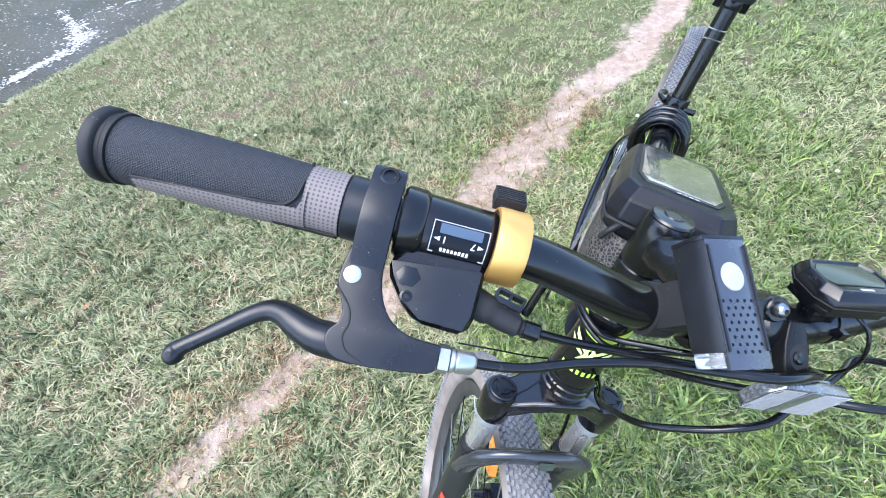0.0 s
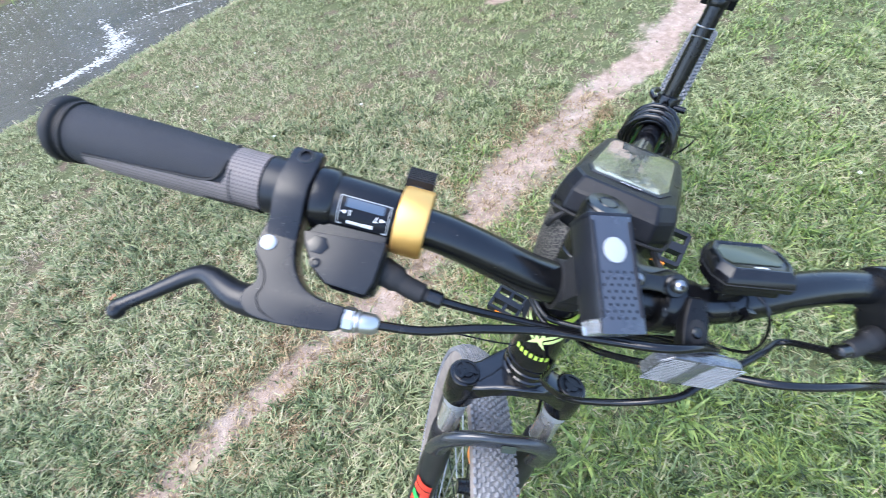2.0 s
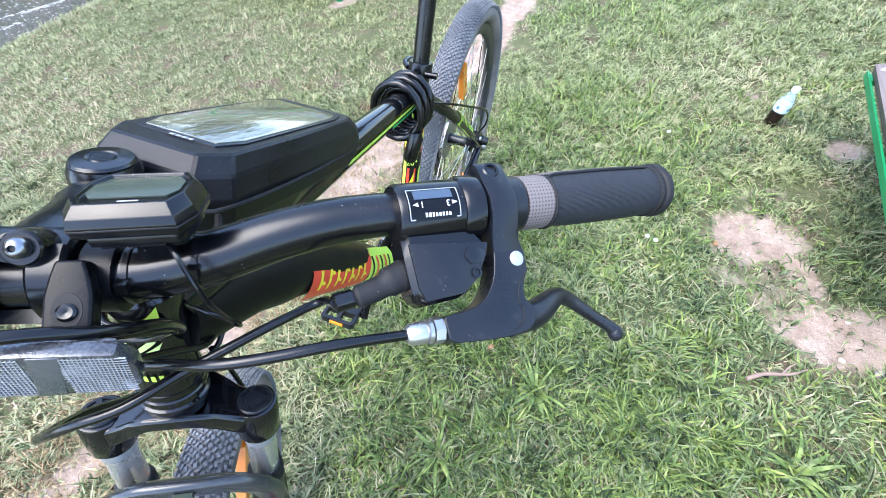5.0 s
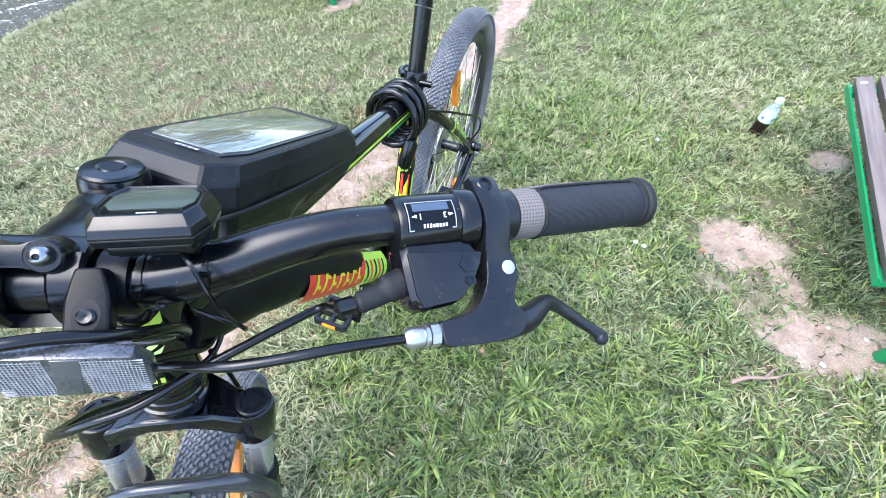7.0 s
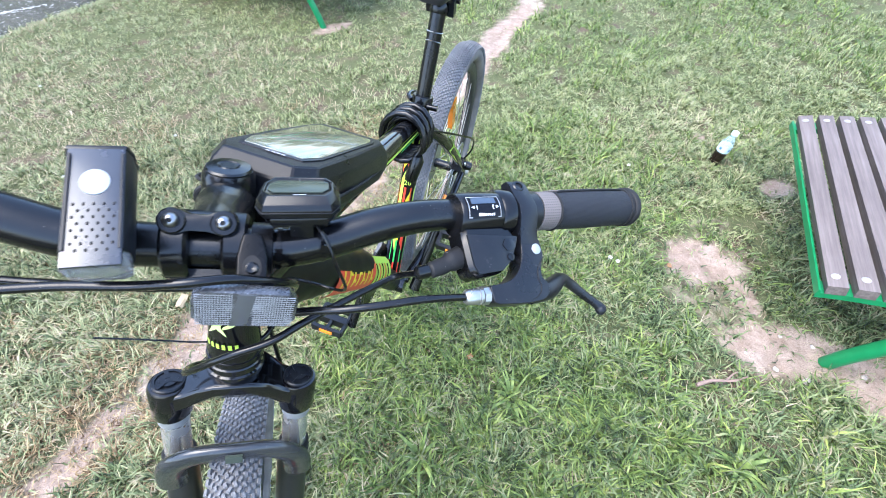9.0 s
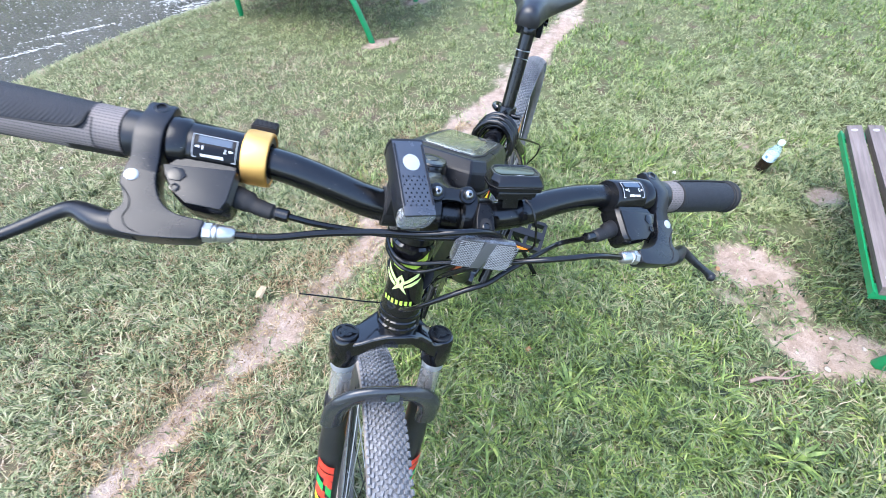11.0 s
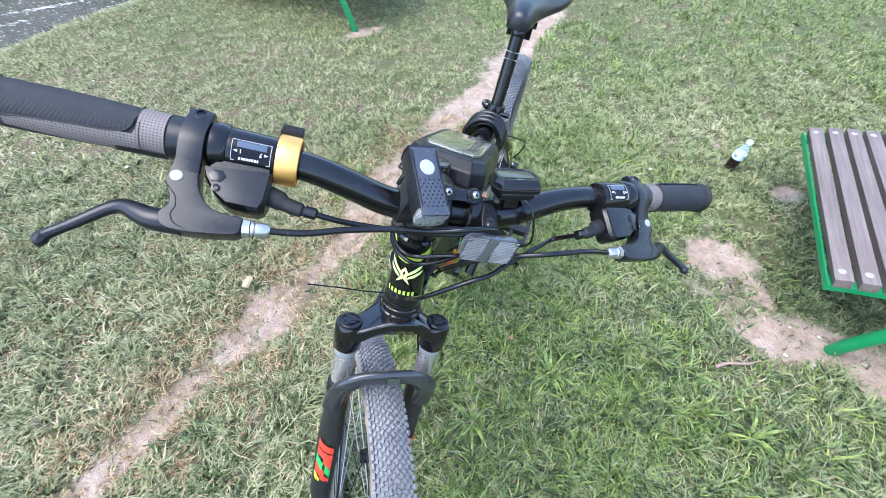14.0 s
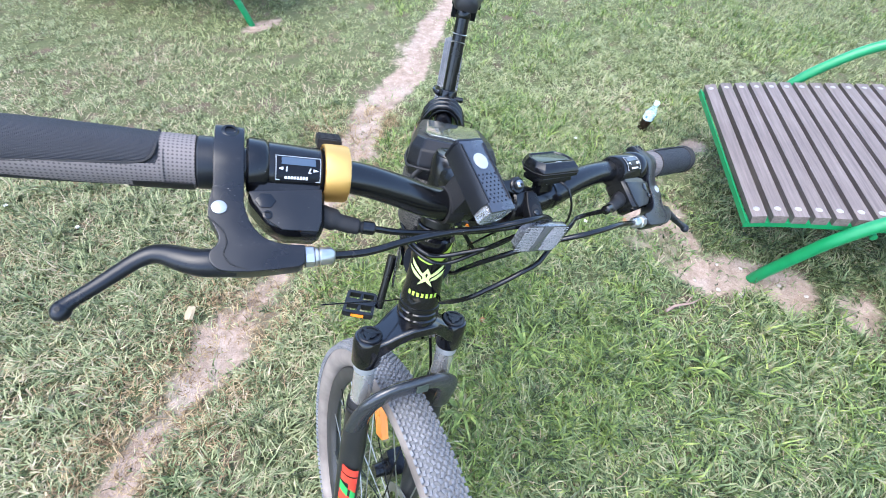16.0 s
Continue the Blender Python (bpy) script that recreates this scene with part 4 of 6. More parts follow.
# head tube and frame
head = steered("head_tube", lathe([(0.0222, -0.186), (0.0242, -0.185), (0.0244, -0.178), (0.0232, -0.172), (0.0222, -0.160), (0.0216, -0.13), (0.0222, -0.108), (0.0240, -0.102), (0.0244, -0.092), (0.0222, -0.089)], 32), gloss_black, label="glossy black head tube")
for i, (z0, z1, r) in enumerate(((-0.089, -0.079, 0.0212), (-0.0785, -0.068, 0.0190), (-0.0675, -0.057, 0.0190), (-0.0565, -0.044, 0.0190))):
    steered("spacer", lathe([(r - 0.0012, z0), (r, z0 + 0.001), (r, z1 - 0.001), (r - 0.0012, z1)], 28), satin_black, head)


def wrap(outline, r, mat_d, name, parent):
    """A decal lying on the head tube: outline of (across, height) in metres, seen from the front of the frame."""
    bm = bmesh.new()
    f = bm.faces.new([bm.verts.new((x, 0, z)) for x, z in outline])
    for _ in range(2):
        bmesh.ops.subdivide_edges(bm, edges=bm.edges[:], cuts=1, use_grid_fill=True)
    bmesh.ops.triangulate(bm, faces=bm.faces[:])
    for v in bm.verts:
        a = v.co.x / r
        v.co = Vector((r * math.sin(a), -r * math.cos(a), v.co.z))
    return part(name, xf(bm, Matrix.Translation((0, 0, HEAD)) @ pose(0, 0, 0, -HEAD_ANGLE)), mat_d, parent, limit=80)


LR = 0.0236
for s in (-1, 1):
    wrap([(0, -0.1085), (s * 0.010, -0.1060), (s * 0.019, -0.1010), (s * 0.0265, -0.0935), (s * 0.0265, -0.1030), (s * 0.020, -0.1105), (s * 0.011, -0.1165), (0, -0.1195)], LR + 0.001, lime, "crest", head)
    wrap([(s * 0.0215, -0.1190), (s * 0.0190, -0.1262), (s * 0.0125, -0.1318), (s * 0.0045, -0.1375), (s * 0.0040, -0.1340), (s * 0.0098, -0.1285), (s * 0.0165, -0.1225)], LR, badge_lime, "wing", head)
    wrap([(s * 0.0232, -0.1275), (s * 0.0200, -0.1340), (s * 0.0130, -0.1392), (s * 0.0052, -0.1425), (s * 0.0055, -0.1392), (s * 0.0120, -0.1345)], LR, badge_lime, "wing", head)
    wrap([(0, -0.1250), (s * 0.0048, -0.1330), (s * 0.0040, -0.1400), (s * 0.0090, -0.1500), (s * 0.0020, -0.1445), (0, -0.1425), (0, -0.1385), (s * 0.0014, -0.1340), (0, -0.1310)], LR + 0.0003, badge_lime, "emblem", head)
for k in range(7):
    x = -0.0165 + k * 0.0055
    wrap([(x - 0.0017, -0.1605), (x + 0.0014, -0.1605), (x + 0.0017, -0.1665), (x - 0.0014, -0.1665)], LR + 0.0002, lime, "name_bar", head)

TT0, TT1 = (0, -0.030, 0.864), (0, 0.500, 0.708)
DT0, DT1 = (0, -0.040, 0.846), (0, 0.378, 0.298)
BB, ST_TOP = (0, 0.378, 0.295), (0, 0.508, 0.748)
top_tube = part("top_tube", tube(spline([TT0, (0, 0.15, 0.813), (0, 0.35, 0.752), TT1], 5), [0.0225, 0.0215, 0.0205, 0.0190, 0.0180], 20), gloss_black, bike, "glossy black top tube with lime stripes")
down_tube = part("down_tube", tube(spline([DT0, (0, 0.079, 0.742), (0, 0.206, 0.580), DT1], 5), [0.0290, 0.0330, 0.0340, 0.0310, 0.0260], 22), tube_black, bike, "black down tube with a red panel and yellow letters")
seat_tube = part("seat_tube", tube([BB, (0, 0.44, 0.51), ST_TOP], 0.0168, 20), gloss_black, bike, "black seat tube with red, lime and yellow flames")
part("bottom_bracket", xf(lathe([(0.020, -0.036), (0.021, -0.034), (0.021, 0.034), (0.020, 0.036)], 24), Matrix.Translation(BB) @ pose(0, 0, 0, 0, 90)), gloss_black, bike)


def tube_decal(a, b, r, u0, u1, a0, a1, mat_d, name, parent, skew=0.0):
    """A decal on a straight tube from a to b: a stretch u0..u1 of its length and a range of degrees round it (0: up, 90: its left side)."""
    m = along(a, b, (1, 0, 0))
    ln = (Vector(b) - Vector(a)).length
    bm = bmesh.new()
    rows = []
    for i in range(9):
        t = i / 8
        ang = radians(a0 + (a1 - a0) * t)
        row = []
        for u in (u0, u1):
            v = m @ Vector((0, 0, (u + skew * (t - 0.5)) * ln))
            rad_x, rad_up = Vector((1, 0, 0)), (m.to_3x3() @ Vector((0, 0, 1))).cross(Vector((1, 0, 0)))
            rad_up = -rad_up if rad_up.z < 0 else rad_up
            row.append(bm.verts.new(v + r * (rad_up * math.cos(ang) + rad_x * math.sin(ang))))
        rows.append(row)
    for p, q in zip(rows, rows[1:]):
        bm.faces.new((p[0], q[0], q[1], p[1]))
    return part(name, bm, mat_d, parent, limit=80)


DA, DB = (0, -0.012, 0.850), (0, 0.248, 0.522)
for s in (1, -1):
    tube_decal(DA, DB, 0.0346, 0.34, 0.80, s * 30, s * 150, red_decal, "panel", down_tube)
    tube_decal(DA, DB, 0.0345, 0.80, 1.10, s * 30, s * 150, lime, "panel", down_tube, 0.08)
    for k in range(7):
        u = 0.385 + k * 0.056
        tube_decal(DA, DB, 0.0350, u, u + 0.016, s * 70, s * 112, yellow_decal, "letter_bar", down_tube)
        tube_decal(DA, DB, 0.0350, u + 0.016, u + 0.036, s * (74 if k % 2 else 92), s * (82 if k % 2 else 101), yellow_decal, "letter_bar", down_tube, 0.012)
    for k in range(5):
        u = 0.83 + k * 0.05
        tube_decal(DA, DB, 0.0349, u, u + 0.020, s * 55, s * 125, red_decal if k % 2 else gloss_black, "letter_bar", down_tube, 0.06)
    tube_decal(TT0, TT1, 0.0222, 0.45, 0.97, s * 80, s * 90, lime, "stripe", top_tube)
    tube_decal(TT0, TT1, 0.0219, 0.70, 0.97, s * 98, s * 116, green_decal, "stripe", top_tube)
for u0, u1, mm, a0, a1 in ((0.50, 0.80, red_decal, -180, 180), (0.80, 0.83, lime, -180, 180), (0.30, 0.50, yellow_decal, -180, 180), (0.16, 0.30, green_decal, -180, 180), (0.04, 0.16, red_decal, -180, 180)):
    tube_decal(BB, ST_TOP, 0.0172, u0, u1, a0, a1, mm, "panel", seat_tube)
for k in range(6):
    a0 = -150 + k * 55
    tube_decal(BB, ST_TOP, 0.0175, 0.455 + 0.03 * (k % 2), 0.56 + 0.05 * (k % 3), a0, a0 + 26, yellow_decal if k % 2 else lime, "flame", seat_tube, 0.05)
    tube_decal(BB, ST_TOP, 0.0175, 0.70, 0.76 + 0.03 * (k % 2), a0, a0 + 30, yellow_decal, "flame", seat_tube, 0.04)
    tube_decal(BB, ST_TOP, 0.0175, 0.26, 0.36 + 0.04 * (k % 2), a0 + 10, a0 + 34, red_decal if k % 2 else lime, "flame", seat_tube, -0.05)
tube_decal(BB, ST_TOP, 0.0176, 0.605, 0.665, 20, 120, gloss_black, "size_plate", seat_tube)
tube_decal(BB, ST_TOP, 0.0175, 0.60, 0.67, -100, 60, gloss_black, "size_plate", seat_tube)
lettering("20\"", 0.016, lime, "size_mark", seat_tube, Matrix.Translation(Vector(BB).lerp(Vector(ST_TOP), 0.635) + Vector((0.006, -0.0176, 0.0))) @ pose(0, 0, 0, 72, 0, 18))
# seat clamp, post and saddle
cl = join(xf(lathe([(0.0175, -0.016), (0.0202, -0.015), (0.0202, 0.002), (0.0195, 0.004), (0.0150, 0.004)], 26), along(ST_TOP, (0, 0.552, 0.880))), tube(spline([(-0.020, 0.500, 0.742), (-0.030, 0.512, 0.742), (-0.030, 0.535, 0.736), (-0.022, 0.548, 0.728)], 4), 0.0045, 8), rod((0.014, 0.492, 0.742), (0.034, 0.494, 0.742), 0.0055, 12))
part("seat_clamp", cl, satin_black, bike, "black quick-release seat clamp")
seatpost = part("seatpost", rod(ST_TOP, (0, 0.560, 0.905), 0.0137, 22), satin_black, bike, "long black seatpost")
for k, t in enumerate((0.60, 0.70)):
    p = Vector(ST_TOP).lerp(Vector((0, 0.560, 0.905)), t)
    part("wire_tie", xf(lathe([(0.0139, -0.001), (0.0150, 0.0), (0.0139, 0.001)], 20), along(p, (0, 0.60, 1.0)) @ pose(0, 0, 0, 8 - 12 * k)), alloy, seatpost)
part("seatpost_head", join(xf(lathe([(0.0150, -0.004), (0.0165, 0.0), (0.0165, 0.012), (0.0120, 0.018)], 22), along((0, 0.556, 0.888), (0, 0.60, 1.0))), xf(block(0.040, 0.034, 0.014, 0.003), Matrix.Translation((0, 0.572, 0.912))), rod((-0.027, 0.575, 0.906), (0.031, 0.575, 0.906), 0.0065, 12)), satin_black, seatpost)
part("light_bracket", xf(block(0.050, 0.014, 0.030, 0.003), Matrix.Translation((0, 0.566, 0.896)) @ pose(0, 0, 0, 15)), plastic, seatpost)


def saddle_mesh():
    bm = bmesh.new()
    rows = []
    stations = [(0.488, 0.012, 0.936, 0.016), (0.494, 0.021, 0.943, 0.026), (0.520, 0.026, 0.949, 0.034), (0.560, 0.033, 0.950, 0.036), (0.600, 0.047, 0.949, 0.038), (0.640, 0.066, 0.951, 0.042), (0.680, 0.081, 0.957, 0.050), (0.715, 0.086, 0.963, 0.052), (0.745, 0.078, 0.965, 0.046), (0.762, 0.050, 0.962, 0.034), (0.768, 0.018, 0.958, 0.020)]
    for y, w, z, d in stations:
        row = []
        for k in range(17):
            a = radians(-16 + 212 * k / 16)
            cx = math.cos(a)
            zz = z + (0.010 * math.sin(a) if math.sin(a) > 0 else d * math.sin(a)) - (abs(cx) ** 3) * d * 0.55
            if w > 0.04:
                zz -= 0.006 * max(0, 1 - abs(cx) * 2.2)
            row.append(bm.verts.new((w * cx, y, zz)))
        rows.append(row)
    for p, q in zip(rows, rows[1:]):
        for k in range(16):
            bm.faces.new((p[k], p[k + 1], q[k + 1], q[k]))
        bm.faces.new((p[16], p[0], q[0], q[16]))
    bm.faces.new(rows[0])
    bm.faces.new(rows[-1][::-1])
    bmesh.ops.subdivide_edges(bm, edges=bm.edges[:], cuts=1, use_grid_fill=True, smooth=0.6)
    return bm


saddle = part("saddle", saddle_mesh(), saddle_mat, bike, "padded black vinyl saddle", 70)
for s in (-1, 1):
    part("saddle_rail", tube(spline([(s * 0.010, 0.510, 0.930), (s * 0.018, 0.55, 0.915), (s * 0.022, 0.62, 0.914), (s * 0.030, 0.70, 0.935)], 4), 0.0035, 8), satin_black, saddle)

# stays, rear brake and drive
for s in (-1, 1):
    st = part("seat_stay", tube(spline([(s * 0.014, 0.500, 0.690), (s * 0.042, 0.56, 0.622), (s * 0.060, 0.66, 0.505), (s * 0.066, 0.785, 0.365)], 5), [0.0150, 0.0150, 0.0125, 0.010], 14, 0.8), gloss_black, bike, "black seat stay with lime letters")
    SA, SB = (s * 0.046, 0.575, 0.605), (s * 0.062, 0.715, 0.445)
    tube_decal(SA, SB, 0.0156, 0.0, 0.60, s * -10, s * 140, lime, "panel", st)
    for k in range(7):
        tube_decal(SA, SB, 0.0159, 0.05 + 0.07 * k, 0.075 + 0.07 * k, s * 45, s * 105, gloss_black if k < 5 else green_decal, "letter_bar", st)
    part("chain_stay", tube(spline([(s * 0.030, 0.395, 0.292), (s * 0.052, 0.53, 0.305), (s * 0.062, 0.68, 0.330), (s * 0.064, 0.790, 0.350)], 5), 0.0105, 14), gloss_black, bike)
    part("dropout", xf(slab([(-0.014, -0.018), (0.016, -0.014), (0.018, 0.012), (0.0, 0.022), (-0.016, 0.010)], -0.003, 0.003, 0.001), Matrix.Translation((s * 0.064, 0.797, 0.352)) @ pose(0, 0, 0, 90, 0, 90)), satin_black, bike)
part("rear_brake_caliper", join(xf(block(0.030, 0.052, 0.040, 0.006, 3), Matrix.Translation((0.056, 0.752, 0.412)) @ pose(0, 0, 0, -40)), xf(lathe([(0.010, -0.012), (0.013, 0.0), (0.010, 0.016)], 16), Matrix.Translation((0.078, 0.750, 0.415)) @ pose(0, 0, 0, 0, 90)), rod((0.066, 0.735, 0.435), (0.066, 0.690, 0.470), 0.003)), satin_black, bike, "black rear disc brake caliper")
for x, y, z in ((0.074, 0.735, 0.432), (0.074, 0.768, 0.396)):
    part("caliper_bolt", xf(lathe([(0.0048, 0.0), (0.0048, 0.0036), (0.0040, 0.0044), (0.0018, 0.0044), (0.0016, 0.0022), (0.0, 0.0022)], 14), Matrix.Translation((x, y, z)) @ pose(0, 0, 0, 0, 90)), alloy, bike, "bright caliper bolt")
part("brake_cable", tube(spline([(0.020, 0.470, 0.705), (0.048, 0.530, 0.668), (0.072, 0.600, 0.620), (0.090, 0.680, 0.560), (0.086, 0.730, 0.490), (0.070, 0.742, 0.446)], 5), 0.0024, 8), plastic_smooth, bike, "black rear brake cable")
part("axle_nut", xf(lathe([(0.008, 0.0), (0.010, 0.004), (0.010, 0.012), (0.006, 0.016)], 14), Matrix.Translation((0.066, 0.800, 0.350)) @ pose(0, 0, 0, 0, 90)), alloy, bike)


def sprocket(r, teeth, th):
    pts = []
    for k in range(teeth):
        for d, q in ((0.0, 1.0), (0.3, 1.045), (0.5, 1.045), (0.8, 1.0)):
            a = 2 * math.pi * (k + d) / teeth
            pts.append((r * q * math.cos(a), r * q * math.sin(a)))
    return slab(pts, -th / 2, th / 2, 0)


turn_x = pose(0, 0, 0, 0, 90)
cass = sprocket(0.058, 28, 0.002)
for i, r in enumerate((0.050, 0.043, 0.037, 0.032, 0.028, 0.025)):
    cass = join(cass, xf(sprocket(r, 24 - 2 * i, 0.002), Matrix.Translation((0, 0, -0.005 * (i + 1)))))
part("cassette", xf(cass, Matrix.Translation((-0.026, 0.800, 0.350)) @ turn_x), alloy, bike, "steel seven-speed sprockets")
part("chainring", xf(join(sprocket(0.083, 42, 0.003), lathe([(0.078, -0.004), (0.086, -0.004), (0.086, -0.002), (0.078, -0.002)], 48, closed=True)), Matrix.Translation((-0.046, BB[1], BB[2])) @ turn_x), satin_black, bike, "black chainring")
links = bmesh.new()
for a, b in (((-0.046, BB[1] + 0.01, BB[2] + 0.083), (-0.040, 0.795, 0.408)), ((-0.046, BB[1] + 0.02, BB[2] - 0.082), (-0.042, 0.775, 0.235))):
    la, lb = Vector(a), Vector(b)
    way = along(la, lb, (1, 0, 0))
    for k in range(int((lb - la).length / 0.0127)):
        wide = 0.0046 if k % 2 else 0.0032
        links = join(links, xf(block(wide * 2, 0.0080, 0.0140, 0.0015, 1), way @ Matrix.Translation((0, 0, 0.0127 * (k + 0.5))) @ pose(0, 0, 0, 0, 0, 90 if abs(way[0][0]) < 0.5 else 0)))
chain = part("chain", links, chain_mat, bike, "greasy steel chain")
chain["kind"] = "stuff"
part("rear_derailleur", join(xf(block(0.020, 0.034, 0.050, 0.004), Matrix.Translation((-0.060, 0.805, 0.295))), xf(block(0.008, 0.030, 0.095, 0.004), Matrix.Translation((-0.052, 0.790, 0.225)) @ pose(0, 0, 0, 14))), satin_black, bike, "black rear derailleur")
CR = Vector((0, -0.083, -0.150))
for s in (-1, 1):
    side = Vector((s * 0.062, 0, 0))
    p0, p1 = Vector(BB) + side, Vector(BB) + side * 1.25 + CR * (-s)
    arm = part("crank_arm", tube([p0, p0.lerp(p1, 0.5), p1], [0.014, 0.011, 0.012], 12, 0.7), satin_black, bike, "black crank arm")
    pm = Matrix.Translation(p1 + Vector((s * 0.055, 0, 0))) @ pose(0, 0, 0, 12 * s)
    pedal = part("pedal", xf(block(0.084, 0.020, 0.022, 0.004), pm), plastic, bike, "black plastic pedal with orange reflectors")
    for xx in (-0.040, 0.0, 0.040):
        part("cage_rib", xf(block(0.008, 0.080, 0.017, 0.002, 1, (xx, 0, 0)), pm), plastic, pedal)
    for yy in (-0.0455, 0.0455):
        part("cage_bar", xf(block(0.080, 0.009, 0.019, 0.003, 2, (0, yy * 0.86, 0)), pm), plastic, pedal)
        part("pedal_reflector", xf(block(0.036, 0.003, 0.008, 0.001), pm @ Matrix.Translation((0, yy, 0))), orange_refl, pedal)

# handlebar and stem
BAR = [(-0.3405, -0.0632, 0.0228), (-0.285, -0.0690, 0.0205), (-0.209, -0.0780, 0.0175), (-0.160, -0.0835, 0.0150), (-0.128, -0.0865, 0.0115), (-0.098, -0.0880, 0.0030), (-0.070, -0.0880, -0.0070), (-0.044, -0.0865, -0.0125), (-0.018, -0.0850, -0.0140), (0.018, -0.0850, -0.0140), (0.045, -0.0835, -0.0125), (0.072, -0.0800, -0.0065), (0.100, -0.0755, 0.0030), (0.128, -0.0715, 0.0095), (0.160, -0.0680, 0.0130), (0.209, -0.0615, 0.0148), (0.290, -0.0435, 0.0160), (0.336, -0.0333, 0.0165)]
bp = spline(BAR, 5)
handlebar = steered("handlebar", tube(bp, [0.0113 + 0.0018 * max(0.0, min(1.0, (0.150 - abs(p.x)) / 0.085)) for p in bp], 28), satin_black, label="satin black riser handlebar")
FC = Vector((0, -0.0855, -0.0140))


def clamp_band(s0, s1, a0, a1, r0, r1):
    """A curved piece of the stem's front clamp; its outer radius grows from r0 to r1."""
    bm = bmesh.new()
    rows = []
    for i in range(17):
        t = i / 16
        a = radians(a0 + (a1 - a0) * t)
        r = r0 + (r1 - r0) * t * t
        rows.append([bm.verts.new(FC + Vector((x, -rr * math.cos(a), rr * math.sin(a)))) for x, rr in ((s0, 0.0136), (s0, r - 0.0018), (s0 + 0.0018, r), (s1 - 0.0018, r), (s1, r - 0.0018), (s1, 0.0136))])
    for q, t in zip(rows, rows[1:]):
        for k in range(6):
            bm.faces.new((q[k], q[(k + 1) % 6], t[(k + 1) % 6], t[k]))
    bm.faces.new(rows[0])
    bm.faces.new(rows[-1][::-1])
    return bm


stem = join(clamp_band(-0.0215, 0.0215, 112, 270, 0.0188, 0.0186),
            tube(spline([(0, -0.074, -0.013), (0, -0.045, -0.016), (0, -0.016, -0.020)], 5), [0.0178, 0.0172, 0.0190], 24, 0.88, up=(0, 0, 1)),
            lathe([(0.0178, -0.044), (0.0192, -0.041), (0.0190, -0.014), (0.0184, -0.004), (0.0166, 0.000)], 30))
stem = steered("stem", stem, satin_black, label="black threadless stem")
steered("top_cap", lathe([(0.0160, -0.001), (0.0163, 0.0010), (0.0152, 0.0026), (0.0080, 0.0034), (0.0066, 0.0024), (0.0060, 0.0034), (0.0, 0.0034)], 28), satin_black, stem, "round black stem cap")
faceplate = steered("faceplate", clamp_band(-0.0230, 0.0230, -85, -42, 0.0200, 0.0196), plastic_smooth, stem, "black forked stem faceplate")
steered("faceplate_lug", clamp_band(-0.0222, 0.0222, 74, 112, 0.0200, 0.0222), plastic_smooth, faceplate)
for x0, x1 in ((-0.0225, -0.0085), (0.0085, 0.0225)):
    steered("faceplate_band", clamp_band(x0, x1, -46, 76, 0.0194, 0.0226), plastic_smooth, faceplate)
for x in (-0.0155, 0.0105):
    steered("bolt_seat", xf(lathe([(0.0066, -0.011), (0.0074, -0.002), (0.0072, 0.0004), (0.0064, 0.0012), (0.0040, 0.0012)], 22), Matrix.Translation((x, -0.0968, 0.0098)) @ pose(0, 0, 0, 60)), plastic_smooth, faceplate)
ear = [(-0.0155 + 0.0076 * math.cos(radians(a)), 0.0076 * math.sin(radians(a))) for a in range(60, 301, 20)]
ear += [(-0.0070, -0.0052), (0.0020, -0.0052)]
ear += [(0.0105 + 0.0076 * math.cos(radians(a)), 0.0076 * math.sin(radians(a))) for a in range(-120, 121, 20)]
ear += [(0.0020, 0.0046), (-0.0070, 0.0046)]
steered("bolt_bridge", xf(slab(ear, -0.0120, -0.0004, 0.0014, 2), Matrix.Translation((0, -0.0968, 0.0098)) @ pose(0, 0, 0, 60)), plastic_smooth, faceplate)
for x in (-0.0155, 0.0105):
    bolt = steered("stem_bolt", xf(lathe([(0.0036, 0.0), (0.0042, 0.0010), (0.0042, 0.0026), (0.0036, 0.0040), (0.0026, 0.0050), (0.0014, 0.0053), (0.0013, 0.0036), (0.0, 0.0036)], 20), Matrix.Translation((x, -0.0970, 0.0103)) @ pose(0, 0, 0, 60)), bolt_steel, stem, "dull steel hex bolt")
    steered("bolt_socket", xf(lathe([(0.0013, 0.0037), (0.0013, 0.0044), (0.0, 0.0044)], 6), Matrix.Translation((x, -0.0970, 0.0103)) @ pose(0, 0, 0, 60)), rubber, bolt)


# controls at either end: u outwards along the bar, v down and forward, w towards the front
def control(origin, way, mirror):
    u = Vector(way).normalized()
    v = Vector((0, -0.75, -0.66))
    v = (v - u * v.dot(u)).normalized()
    w = u.cross(v) * mirror
    m = Matrix((u, v, w)).transposed().to_4x4()
    m.translation = Vector(origin)
    return ST @ m


SWAP = Matrix(((0, 0, 1, 0), (1, 0, 0, 0), (0, 1, 0, 0), (0, 0, 0, 1)))  # (v, w, u) outlines to (u, v, w)


